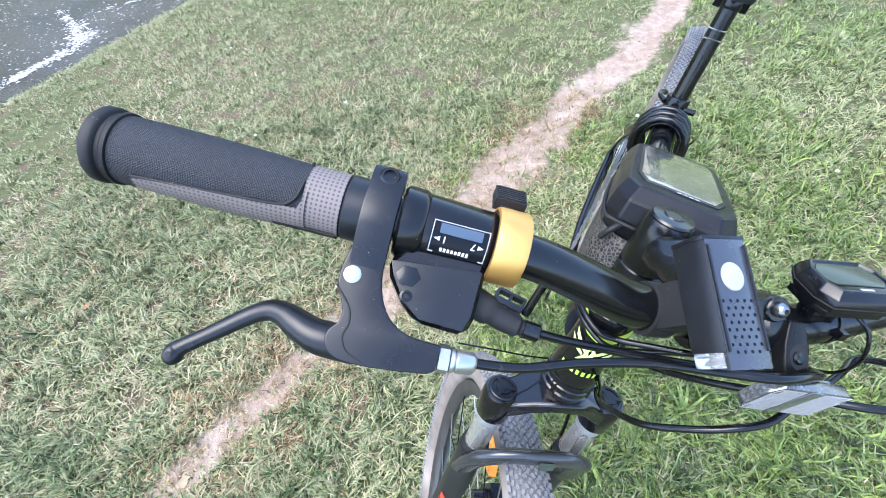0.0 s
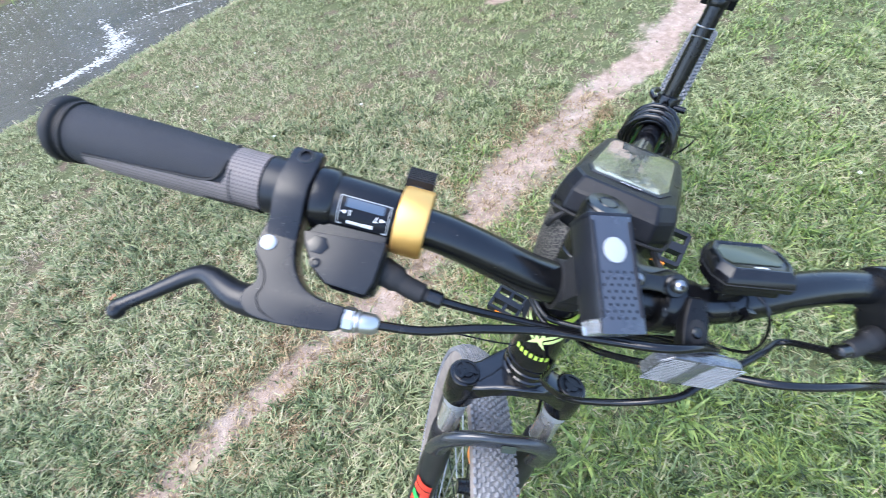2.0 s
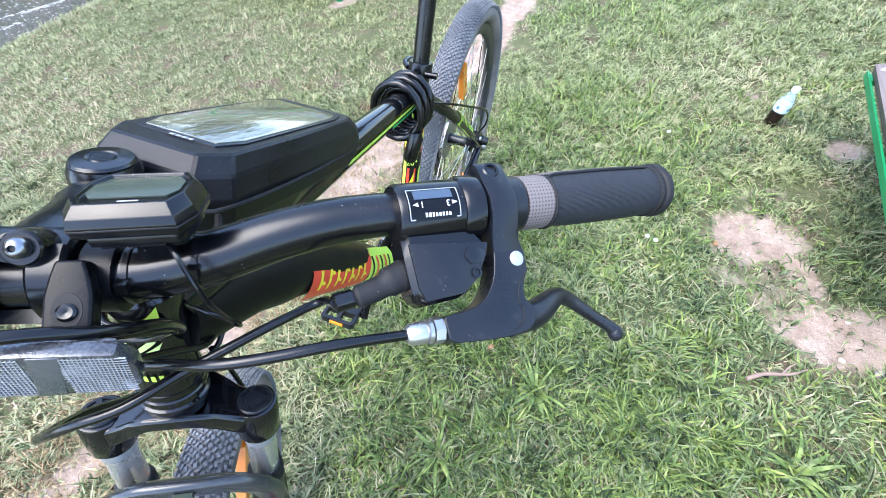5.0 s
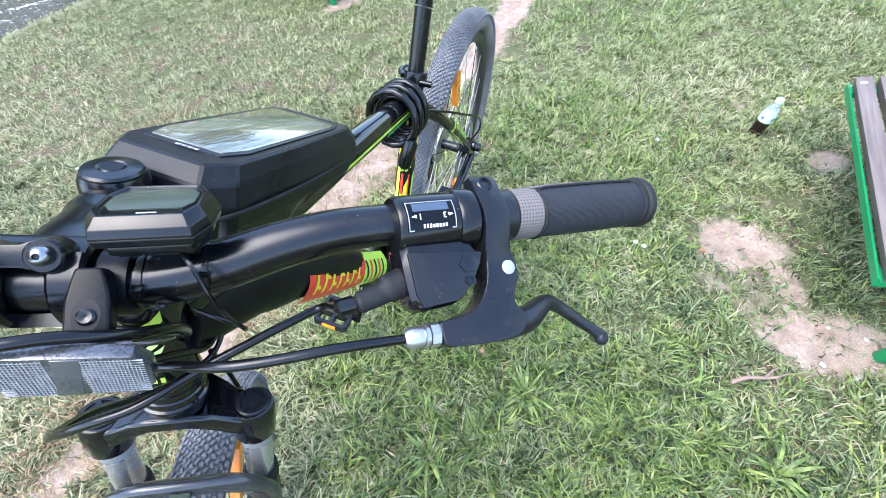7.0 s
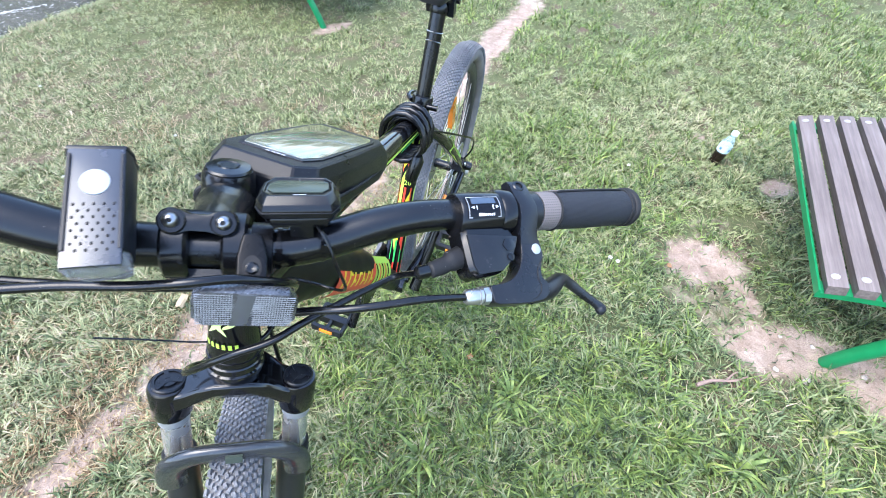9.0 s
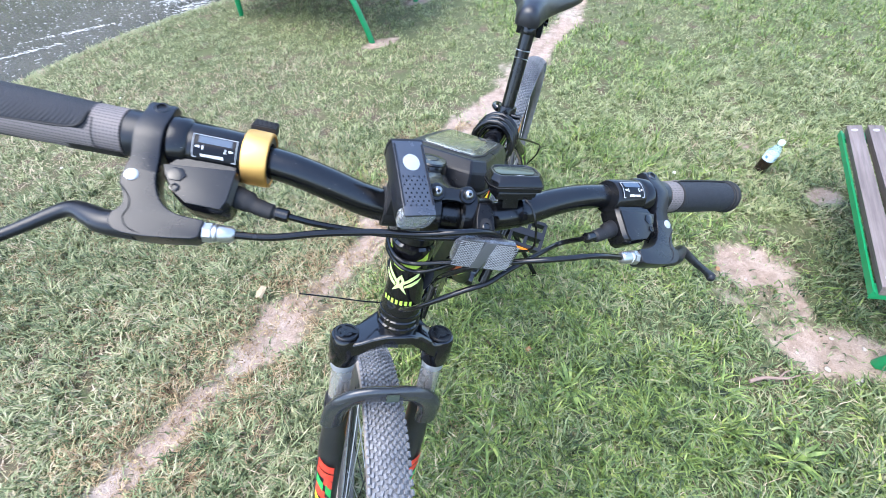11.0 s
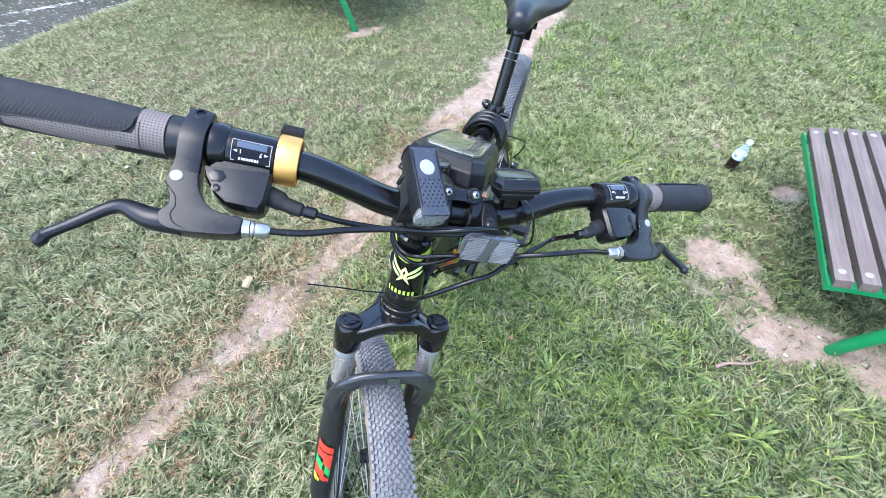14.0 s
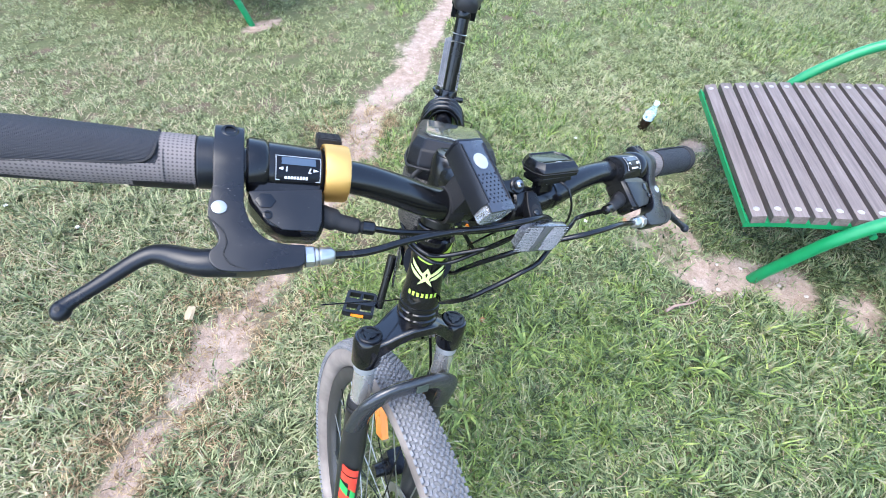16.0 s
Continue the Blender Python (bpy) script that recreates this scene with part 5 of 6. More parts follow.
def shell(u0, u1, a0, a1, r, steps=10, thick=0.0007):
    """A thin curved plate on the bar: degrees from the front (w) towards v; a0, a1 and r may follow u."""
    bm = bmesh.new()
    uvl = bm.loops.layers.uv.verify()

    def val(q, t):
        return q(t) if callable(q) else q

    grid = []
    for i in range(steps + 1):
        t = i / steps
        u = u0 + (u1 - u0) * t
        rr = val(r, t)
        row = []
        for k in range(steps + 1):
            a = radians(val(a0, t) + (val(a1, t) - val(a0, t)) * k / steps)
            row.append((bm.verts.new((u, rr * math.sin(a), rr * math.cos(a))), (u, a * rr)))
        grid.append(row)
    for i in range(steps):
        for k in range(steps):
            q = (grid[i][k], grid[i + 1][k], grid[i + 1][k + 1], grid[i][k + 1])
            f = bm.faces.new([x[0] for x in q])
            for lp, x in zip(f.loops, q):
                lp[uvl].uv = x[1]
    if thick:
        bmesh.ops.recalc_face_normals(bm, faces=bm.faces[:])
        bmesh.ops.solidify(bm, geom=bm.faces[:], thickness=thick)
    return bm


def controls(m, gears, flip, panel, roll=0):
    def put(name, bm, mat, parent, label="", limit=38.0):
        return part(name, xf(bm, m), mat, parent, label, limit)

    # grip
    us = [0.019 + 0.106 * k / 22 for k in range(23)]
    grip = put("grip", tube([(u, 0, 0) for u in us], [0.0150 + 0.0016 * math.sin(math.pi * min(1, (u - 0.019) / 0.135)) for u in us], 40, up=(0, 0, 1)), grip_dark, bike, "charcoal knurled rubber grip with grey dimpled panels")
    put("end_flange", tube([(0.1225, 0, 0), (0.1230, 0, 0), (0.1246, 0, 0), (0.1254, 0, 0), (0.1262, 0, 0), (0.1276, 0, 0), (0.1282, 0, 0), (0.1292, 0, 0), (0.1326, 0, 0), (0.1338, 0, 0), (0.1342, 0, 0)], [0.0158, 0.0171, 0.0173, 0.0166, 0.0161, 0.0162, 0.0174, 0.0180, 0.0180, 0.0172, 0.0154], 40), rubber, grip, "black flared grip end")
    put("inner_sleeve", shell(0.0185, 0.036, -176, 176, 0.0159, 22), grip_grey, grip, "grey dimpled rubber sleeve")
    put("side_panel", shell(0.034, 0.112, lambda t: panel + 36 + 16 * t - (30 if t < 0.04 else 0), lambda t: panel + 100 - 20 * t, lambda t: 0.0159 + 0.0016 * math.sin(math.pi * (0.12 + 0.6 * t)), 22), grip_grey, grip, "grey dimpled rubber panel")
    edge = Matrix.Rotation(radians(-panel), 4, "X")
    put("panel_edge", xf(tube(spline([(0.0375, -0.0150, 0.0070), (0.0372, 0.0, 0.0162), (0.0395, 0.0065, 0.0148), (0.046, 0.0098, 0.0130), (0.065, 0.0112, 0.0124), (0.112, 0.0135, 0.0098)], 5), 0.0009, 6), edge), rubber, grip)
    if flip < 0:
        ring = [(0.0374, 0.0160 * math.sin(radians(a)), 0.0160 * math.cos(radians(a))) for a in range(150, -41, -10)]
        run = [(u, (0.0162 + 0.0013 * math.sin(math.pi * (u - 0.03) / 0.12)) * math.sin(radians(-50)), (0.0162 + 0.0013 * math.sin(math.pi * (u - 0.03) / 0.12)) * math.cos(radians(-50))) for u in (0.044, 0.06, 0.08, 0.10, 0.120)]
        put("panel_edge", tube(spline(ring + run, 3), 0.0009, 6), rubber, grip)
    if flip > 0:
        put("under_panel", shell(0.0195, 0.052, panel + 78, panel + 122, 0.0170, 8), rubber, grip)
    put("collar", tube([(0.0075, 0, 0), (0.0085, 0, 0), (0.0170, 0, 0), (0.0185, 0, 0)], [0.0150, 0.0162, 0.0162, 0.0150], 32), plastic, grip)
    # brake lever
    arm = xf(slab([(-0.0225, 0.001), (-0.0225, 0.0085), (-0.0190, 0.0112), (-0.0120, 0.0135), (0.0, 0.0178), (0.0090, 0.0165), (0.0190, 0.0118), (0.0300, 0.0086), (0.0420, 0.0060), (0.0420, 0.0), (0.0150, 0.0), (0.0140, 0.0070), (0.0, 0.0120), (-0.0120, 0.0090), (-0.0130, 0.001)], -0.0075, 0.0090, 0.0011), SWAP)
    ring = tube([(-0.006, 0, 0), (0.0075, 0, 0)], 0.0152, 32)
    edge_uv = spline2([(0.0090, 0.006), (0.0094, 0.0190), (0.0112, 0.0300), (0.0110, 0.0375), (0.0080, 0.0440), (0.0056, 0.0500), (0.0062, 0.0548), (0.0095, 0.0590), (0.0100, 0.0640), (0.0070, 0.0685), (0.0010, 0.0710), (-0.0110, 0.0714)], 3)
    edge_uv += [(-0.0250, 0.0702), (-0.0385, 0.0684), (-0.0418, 0.0662), (-0.0425, 0.0560)]
    edge_uv += spline2([(-0.0415, 0.0547), (-0.0285, 0.0540), (-0.0190, 0.0505), (-0.0120, 0.0425), (-0.0082, 0.0320), (-0.0068, 0.0190), (-0.0072, 0.006)], 3)
    body = slab(edge_uv, -0.0065, 0.0092, 0.0020, 3)
    mount = put("brake_lever_mount", join(arm, ring, body), lever_grey, bike, "charcoal plastic brake lever body")
    put("clamp_bolt", join(xf(lathe([(0.0050, 0.0), (0.0050, 0.0022), (0.0042, 0.0030), (0.0030, 0.0030), (0.0028, 0.0010), (0.0, 0.0010)], 20), Matrix.Translation((0.0005, -0.0165, 0.0098)) @ pose(0, 0, 0, 14))), satin_black, mount, "dark steel hex socket bolt")
    put("pivot_bolt", xf(lathe([(0.0041, 0.0), (0.0041, 0.0010), (0.0037, 0.0013), (0.0, 0.0014)], 22), Matrix.Translation((0.0055, 0.0325, 0.0088))), white_metal, mount, "bright pivot bolt")
    put("parting_line", tube(spline([(0.0112, 0.0385, 0.0088), (0.0078, 0.0420, 0.0093), (0.0030, 0.0475, 0.0093), (0.0012, 0.0545, 0.0093), (0.0026, 0.0605, 0.0093), (-0.0010, 0.0668, 0.0093), (-0.0100, 0.0702, 0.0088)], 4), 0.00045, 6), rubber, mount)
    path = spline([(-0.004, 0.0640, 0.001), (0.006, 0.0640, 0.001), (0.016, 0.0634, 0.000), (0.025, 0.0604, -0.002), (0.0325, 0.0576, -0.004), (0.0395, 0.0572, -0.006), (0.047, 0.0608, -0.0075), (0.056, 0.0678, -0.0085), (0.065, 0.0752, -0.009), (0.0725, 0.0812, -0.009), (0.0765, 0.0850, -0.009)], 4)
    n = len(path)
    rad = [float(np.interp(i / (n - 1), (0, 0.15, 0.30, 0.42, 0.60, 0.82, 0.92, 1), (0.0086, 0.0084, 0.0072, 0.0058, 0.0045, 0.0038, 0.0039, 0.0044))) for i in range(n)]
    ball = lathe([(0.0, -0.0050)] + [(0.0050 * math.cos(radians(q)), 0.0050 * math.sin(radians(q))) for q in range(-75, 90, 15)] + [(0.0, 0.0050)], 18)
    blade = put("lever_blade", join(tube(path, rad, 18, 0.96, up=(0, 0, 1)), xf(ball, Matrix.Translation((0.0770, 0.0866, -0.009)) @ Matrix.Diagonal((0.94, 1.12, 0.95, 1)))), lever_grey, mount, "black curved brake lever blade", 50)
    put("tip_hole", xf(lathe([(0.0013, 0.0), (0.0013, 0.0003), (0.0, 0.0003)], 12), Matrix.Translation((0.0772, 0.0866, -0.0044))), rubber, blade)
    put("cable_adjuster", join(tube([(-0.0425, 0.0605, 0.002), (-0.0475, 0.0602, 0.002)], 0.0068, 8), tube([(-0.0475, 0.0602, 0.002), (-0.0482, 0.0602, 0.002), (-0.0500, 0.0601, 0.002), (-0.0505, 0.0601, 0.002), (-0.0515, 0.0600, 0.002), (-0.0590, 0.0596, 0.002), (-0.0610, 0.0596, 0.002)], [0.0042, 0.0062, 0.0062, 0.0050, 0.0058, 0.0055, 0.0038], 18)), adjuster_mat, mount, "bright barrel adjuster")
    # shifter
    body = tube([(-0.0085, 0, 0), (-0.0100, 0, 0), (-0.0190, 0, 0), (-0.0210, 0, 0)], [0.0165, 0.0182, 0.0182, 0.0168], 32)
    body = join(body, tube([(-0.0205, 0, 0), (-0.0215, 0, 0), (-0.0545, 0, 0), (-0.0560, 0, 0)], [0.0160, 0.0168, 0.0160, 0.0150], 36),
                slab([(-0.0200, 0.0060), (-0.0090, 0.0200), (-0.0110, 0.0285), (-0.0195, 0.0400), (-0.0285, 0.0470), (-0.0520, 0.0480), (-0.0548, 0.0400), (-0.0555, 0.0240), (-0.0560, 0.0100)], -0.0150, 0.0085, 0.0034, 1))
    shifter = put("shifter", body, plastic_smooth, bike, "black grip-side gear shifter with a printed indicator")
    put("shifter_cover", xf(slab([(-0.0535, 0.0170), (-0.0100, 0.0215), (-0.0125, 0.0280), (-0.0200, 0.0390), (-0.0290, 0.0455), (-0.0500, 0.0462), (-0.0525, 0.0390)], 0.0080, 0.0100, 0.0008), Matrix()), plastic, shifter)
    put("hex_plug", slab([(-0.0195 + 0.0060 * math.cos(k * math.pi / 3), 0.0272 + 0.0052 * math.sin(k * math.pi / 3)) for k in range(6)], 0.0098, 0.0107, 0.0004), satin_black, shifter)
    put("cover_screw", xf(lathe([(0.0028, 0.0), (0.0028, 0.0010), (0.0018, 0.0012), (0.0014, 0.0004), (0.0, 0.0004)], 14), Matrix.Translation((-0.0205, 0.0365, 0.0100))), satin_black, shifter)
    put("cable_boot", tube(spline([(-0.0480, 0.0300, -0.004), (-0.0580, 0.0310, -0.004), (-0.0680, 0.0345, -0.004), (-0.0770, 0.0365, -0.004), (-0.0840, 0.0375, -0.004)], 4), [0.0085, 0.0078, 0.0060, 0.0058, 0.0040], 14, 0.8), rubber, shifter, "black rubber cable boot")
    put("cable_joint", tube([(-0.0820, 0.0372, -0.004), (-0.0900, 0.0380, -0.004), (-0.0910, 0.0381, -0.004)], [0.0048, 0.0048, 0.0034], 12), satin_black, shifter)
    # printed indicator
    ind = put("indicator", shell(-0.0245, -0.0525, -4 + roll, 52 + roll, 0.0169, 10), print_black, shifter, "black gear indicator with white print")
    put("indicator_slot", shell(-0.0285, -0.0490, roll, 16 + roll, 0.0174, 8, 0.0004), slot_sky_blue, ind)
    for u0, u1, a0, a1 in ((-0.0250, -0.0254, -2, 50), (-0.0518, -0.0522, -2, 50), (-0.0250, -0.0275, 48, 50), (-0.0495, -0.0522, 48, 50), (-0.0250, -0.0522, -3, -1.8)):
        put("print_line", shell(u0, u1, a0 + roll, a1 + roll, 0.0174, 6, 0.0003), pale_print, ind)
    for k in range(8):
        a = roll + (36 if k < 5 else 35)
        put("print_bar", shell(-0.0305 - 0.0018 * k, -0.0316 - 0.0018 * k, a + 4, 46 + roll, 0.0173, 3, 0.0002), white_paint, ind)
    for u, text, way in ((-0.0315, gears[0], 1), (-0.0455, gears[1], -1)):
        a = radians(25 + roll)
        n = Vector((0, math.sin(a), math.cos(a)))
        x = Vector((flip, 0, 0))
        y = n.cross(x) if flip > 0 else n.cross(x)
        world_n = (m.to_3x3() @ n)
        lm = Matrix((m.to_3x3() @ x, world_n.cross(m.to_3x3() @ x), world_n)).transposed().to_4x4()
        lm.translation = m @ (n * 0.0174 + Vector((u, 0, 0)))
        lettering(text, 0.0046, white_paint, "gear_number", ind, lm)
        tri = slab([(u + way * 0.0050, -0.0), (u + way * 0.0022, -0.0010), (u + way * 0.0022, 0.0010)], 0, 0.0003, 0)
        put("arrow", xf(tri, Matrix.Translation(n * 0.0174) @ Matrix.Rotation(-a, 4, "X")), white_paint, ind)


CL = control((-0.209, -0.0780, 0.0175), (-1, 0.116, 0.04), 1)
CR_ = control((0.209, -0.0615, 0.0148), (1, 0.22, 0.01), -1)
controls(CL, ("1", "7"), 1, 0)
controls(CR_, ("3", "1"), -1, 208, -24)


# cables
def cable(pts, r, mat=None, label="black cable housing", name="cable"):
    return part(name, tube(spline(pts, 7), r, 10), mat or plastic_smooth, bike, label)


def L(u, v, w):
    return CL @ Vector((u, v, w))


def RR(u, v, w):
    return CR_ @ Vector((u, v, w))


cable([L(-0.058, 0.0596, 0.002), S((-0.132, -0.1300, -0.0225)), S((-0.100, -0.1255, -0.0190)), S((-0.062, -0.1230, -0.0160)), S((-0.030, -0.1260, -0.0130)), S((-0.004, -0.1330, -0.0050)), S((0.020, -0.1285, -0.0050)), S((0.040, -0.1185, -0.0145)), S((0.050, -0.1000, -0.0300)), S((0.047, -0.0750, -0.0570)), S((0.038, -0.0560, -0.0800)), S((0.018, -0.0420, -0.0930)), S((-0.003, -0.0290, -0.1040)), S((-0.019, -0.0215, -0.1040)), S((-0.0272, 0.0040, -0.1010)), S((-0.022, 0.0400, -0.1000))], 0.0026)
cable([L(-0.090, 0.038, -0.004), S((-0.100, -0.1120, -0.0200)), S((-0.060, -0.1140, -0.0220)), S((-0.025, -0.1180, -0.0200)), S((0.004, -0.1220, -0.0160)), S((0.028, -0.1140, -0.0220)), S((0.040, -0.0950, -0.0400)), S((0.040, -0.0700, -0.0640)), S((0.030, -0.0480, -0.0900)), S((0.006, -0.0330, -0.1110)), S((-0.015, -0.0262, -0.1110)), S((-0.0268, 0.0020, -0.1075)), S((-0.022, 0.0400, -0.1080))], 0.0024)
cable([RR(-0.058, 0.0596, 0.002), S((0.128, -0.1270, -0.0195)), S((0.100, -0.1300, -0.0220)), S((0.078, -0.1280, -0.0270)), S((0.058, -0.1180, -0.0370)), S((0.040, -0.1080, -0.0480)), S((0.026, -0.0920, -0.0660)), S((0.018, -0.0650, -0.0930)), S((0.024, -0.0340, -0.1220)), S((0.033, -0.0050, -0.1480)), S((0.034, 0.0300, -0.1600))], 0.0026)
cable([RR(-0.090, 0.038, -0.004), S((0.120, -0.0830, -0.0345)), S((0.100, -0.0935, -0.0375)), S((0.080, -0.1040, -0.0420)), S((0.058, -0.1140, -0.0490)), S((0.038, -0.1240, -0.0560)), S((0.018, -0.1255, -0.0640)), S((0.000, -0.1190, -0.0800)), S((-0.016, -0.1030, -0.1040)), S((-0.018, -0.0700, -0.1330)), S((0.000, -0.0420, -0.1550)), S((0.018, -0.0100, -0.1740)), S((0.034, 0.0180, -0.1720)), S((0.040, 0.0420, -0.1400))], 0.0024)
cable([S((-0.118, 0.014, -0.184)), S((-0.080, 0.0145, -0.188)), S((-0.040, 0.016, -0.194)), S((-0.012, 0.018, -0.196))], 0.0009, plastic_smooth, "thin loose cable end", "loose_wire")
cable([S((0.064, -0.012, -0.63)), S((0.074, 0.020, -0.50)), S((0.066, 0.030, -0.36)), S((0.040, 0.030, -0.24)), S((0.030, 0.010, -0.17))], 0.0024)
# front reflector on its bracket
refl = slab([(-0.0255, -0.0070), (-0.0205, -0.0140), (0.0205, -0.0140), (0.0255, -0.0070), (0.0255, 0.0070), (0.0205, 0.0140), (-0.0205, 0.0140), (-0.0255, 0.0070)], -0.003, 0.004, 0.0015)
RM = frame_m((0.0245, -0.1270, -0.0245), (1, 0.04, -0.08), (0, -0.20, 1)) @ Matrix.Diagonal((1.06, 1.06, 1, 1))
front_reflector = steered("front_reflector", xf(refl, RM), prism_mat, label="clear prismatic front reflector with a painted glint band")
grid_lines = bmesh.new()
lines = [(k * 0.00125 - 0.0005, 0, 0.00030, 0.0250) for k in range(-18, 19)] + [(0, k * 0.0017, 0.0470, 0.00014) for k in range(-7, 8)]
for cx, cy, wx, wy in lines:
    for x0, x1 in (((-0.0236, -0.0066), (0.0034, 0.0236)) if wx > 0.01 else ((cx - wx / 2, cx + wx / 2),)):
        if wx < 0.01 and -0.0066 < cx < 0.0034:
            continue
        hy = wy / 2 if wx > 0.01 or abs(cx) < 0.0205 else 0.0075
        q = [grid_lines.verts.new((x, cy + y, z)) for z in (0.0036, 0.00425) for x, y in ((x0, -hy), (x1, -hy), (x1, hy), (x0, hy))]
        for f in ((4, 5, 6, 7), (0, 1, 5, 4), (1, 2, 6, 5), (2, 3, 7, 6), (3, 0, 4, 7)):
            grid_lines.faces.new([q[k] for k in f])
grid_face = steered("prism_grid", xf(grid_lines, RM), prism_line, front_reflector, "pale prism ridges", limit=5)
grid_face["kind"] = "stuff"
# slanting reflection on the prisms, drawn as a fixed grey strip
steered("glint_band", xf(slab([(-0.0078, -0.0132), (0.0008, -0.0132), (0.0046, 0.0132), (-0.0040, 0.0132)], 0.0036, 0.0043, 0.0002), RM), glint_band, front_reflector, "grey strip painted as a glint across the prisms")
steered("reflector_back", xf(block(0.036, 0.020, 0.003, 0.001), RM @ Matrix.Translation((0, 0, -0.0045))), prism_mat, front_reflector)
br = xf(lathe([(0.0134, -0.0065), (0.0164, -0.006), (0.0164, 0.006), (0.0134, 0.0065)], 28), Matrix.Translation((0.0300, -0.0845, -0.0138)) @ turn_x)
bracket = steered("reflector_bracket", br, bracket_mat, front_reflector, "black plastic handlebar bracket")
AM = frame_m((0.0262, -0.1115, -0.0085), (1, 0.05, 0), (0, 0.70, 0.72))
arm_out = [(-0.0068, -0.0175), (0.0068, -0.0175), (0.0082, -0.0060), (0.0082, 0.0050), (0.0066, 0.0130), (0.0050, 0.0190), (-0.0050, 0.0190), (-0.0066, 0.0130), (-0.0082, 0.0050), (-0.0082, -0.0060)]
bracket_arm = steered("bracket_arm", xf(slab(arm_out, -0.0075, 0.0012, 0.0016, 3), AM), bracket_mat, bracket)
oval = [(0.0052 * math.cos(a), 0.0072 * math.sin(a) - 0.001) for a in (2 * math.pi * k / 20 for k in range(20))]
steered("bracket_slot", xf(slab(oval, -0.001, 0.0014, 0.0001, 1), AM), rubber, bracket)
steered("bracket_screw", xf(lathe([(0.0036, 0.0), (0.0036, 0.0008), (0.0026, 0.0014), (0.0010, 0.0012), (0.0, 0.0008)], 16), AM @ Matrix.Translation((0, -0.0015, 0.0013))), satin_black, bracket)
steered("bracket_foot", xf(block(0.012, 0.012, 0.008, 0.002, 2), AM @ Matrix.Translation((0, -0.0210, -0.0040))), bracket_mat, bracket)


# ---- things carried on the bicycle ----
def on_bike(m):
    return BIKE @ m


# bell
bell_m = CL @ Matrix.Translation((-0.0635, 0, 0))
bell = thing("bicycle_bell", "gold ring-shaped bell clamped on the black handlebar", "bell", on_bike(bell_m))
part("bell_ring", xf(lathe([(0.0178, -0.0085), (0.0192, -0.0080), (0.0196, -0.0060), (0.0196, 0.0060), (0.0192, 0.0080), (0.0178, 0.0085), (0.0172, 0.0060), (0.0172, -0.0060)], 48, closed=True), turn_x), brass, bell, "gold anodised bell ring")
part("bell_base", xf(lathe([(0.0125, -0.0075), (0.0168, -0.0075), (0.0168, 0.0075), (0.0125, 0.0075)], 32, closed=True), turn_x), plastic, bell)
st_m = Matrix.Translation((0.002, -0.0215, -0.0015)) @ pose(0, 0, 0, 38)
strk = join(xf(block(0.0165, 0.0120, 0.0070, 0.0022, 3), st_m @ Matrix.Translation((0, -0.004, 0.002))), xf(block(0.008, 0.012, 0.006, 0.0015), Matrix.Translation((0.003, -0.0165, -0.002))))
striker = part("striker", strk, rubber, bell, "ridged black thumb striker")
for k in range(6):
    part("ridge", xf(block(0.0150, 0.0009, 0.0009, 0.0002, 1), st_m @ Matrix.Translation((0, -0.0088 + 0.0018 * k, 0.0058))), rubber, striker)

# headlight
LM = frame_m((-0.0420, -0.1180, 0.0275), (0.988, 0.120, 0.060), (-0.170, 0.820, 0.560)) @ Matrix.Translation((0.0016, 0.0022, 0)) @ Matrix.Diagonal((0.89, 1.01, 1, 1))
lamp = thing("bicycle_light", "black rechargeable front light with a dimpled top on the handlebar", "bicycle light", on_bike(ST @ LM))
sec = [(-0.0150, -0.019), (-0.0156, -0.006), (-0.0132, 0.0), (0.0132, 0.0), (0.0150, -0.006), (0.0138, -0.019), (0.0090, -0.0230), (-0.0090, -0.0230)]
LY = Matrix(((1, 0, 0, 0), (0, 0, 1, 0), (0, 1, 0, 0), (0, 0, 0, 1)))
part("light_body", xf(slab(sec, -0.0240, 0.0290, 0.0009), LY), plastic, lamp)
part("top_plate", slab([(-0.0128, -0.0318), (0.0128, -0.0318), (0.0128, 0.0292), (-0.0128, 0.0292)], -0.0022, 0.0003, 0.0007), plate_mat, lamp, "satin black top plate")
part("light_back", xf(slab([(x * 1.03, z * 1.02 + 0.0003) for x, z in sec], 0.0285, 0.0310, 0.0008), Matrix(((1, 0, 0, 0), (0, 0, 1, 0), (0, 1, 0, 0), (0, 0, 0, 1)))), lever_grey, lamp)
part("light_lens", xf(slab([(x * 0.97, z * 0.97 if z < -0.004 else -0.0024) for x, z in sec], -0.0312, -0.0238, 0.0012), LY), clear_plastic, lamp, "clear front lens")
part("lens_reflector", xf(lathe([(0.0094, -0.001), (0.0088, -0.0006), (0.0070, 0.001), (0.0030, 0.0016), (0.0022, 0.0012), (0.0018, -0.0010), (0.0, -0.0016)], 24), Matrix.Translation((0, -0.0282, -0.011)) @ pose(0, 0, 0, -90)), chrome, lamp, "bright lamp reflector")
part("lens_back", xf(slab([(x * 0.86, z * 0.86 - 0.001) for x, z in sec], -0.0264, -0.0257, 0.0002), Matrix(((1, 0, 0, 0), (0, 0, 1, 0), (0, 1, 0, 0), (0, 0, 0, 1)))), lens_dark, lamp)
part("power_button", xf(lathe([(0.0070, 0.0), (0.0068, 0.0006), (0.0035, 0.0010), (0.0, 0.0011)], 26), Matrix.Translation((0, 0.0105, 0.0002))), worn("grey_button", (0.30, 0.32, 0.34), 0.5, 0, 0.4, 500, 0.05, 0.0), lamp, "pale round power button")
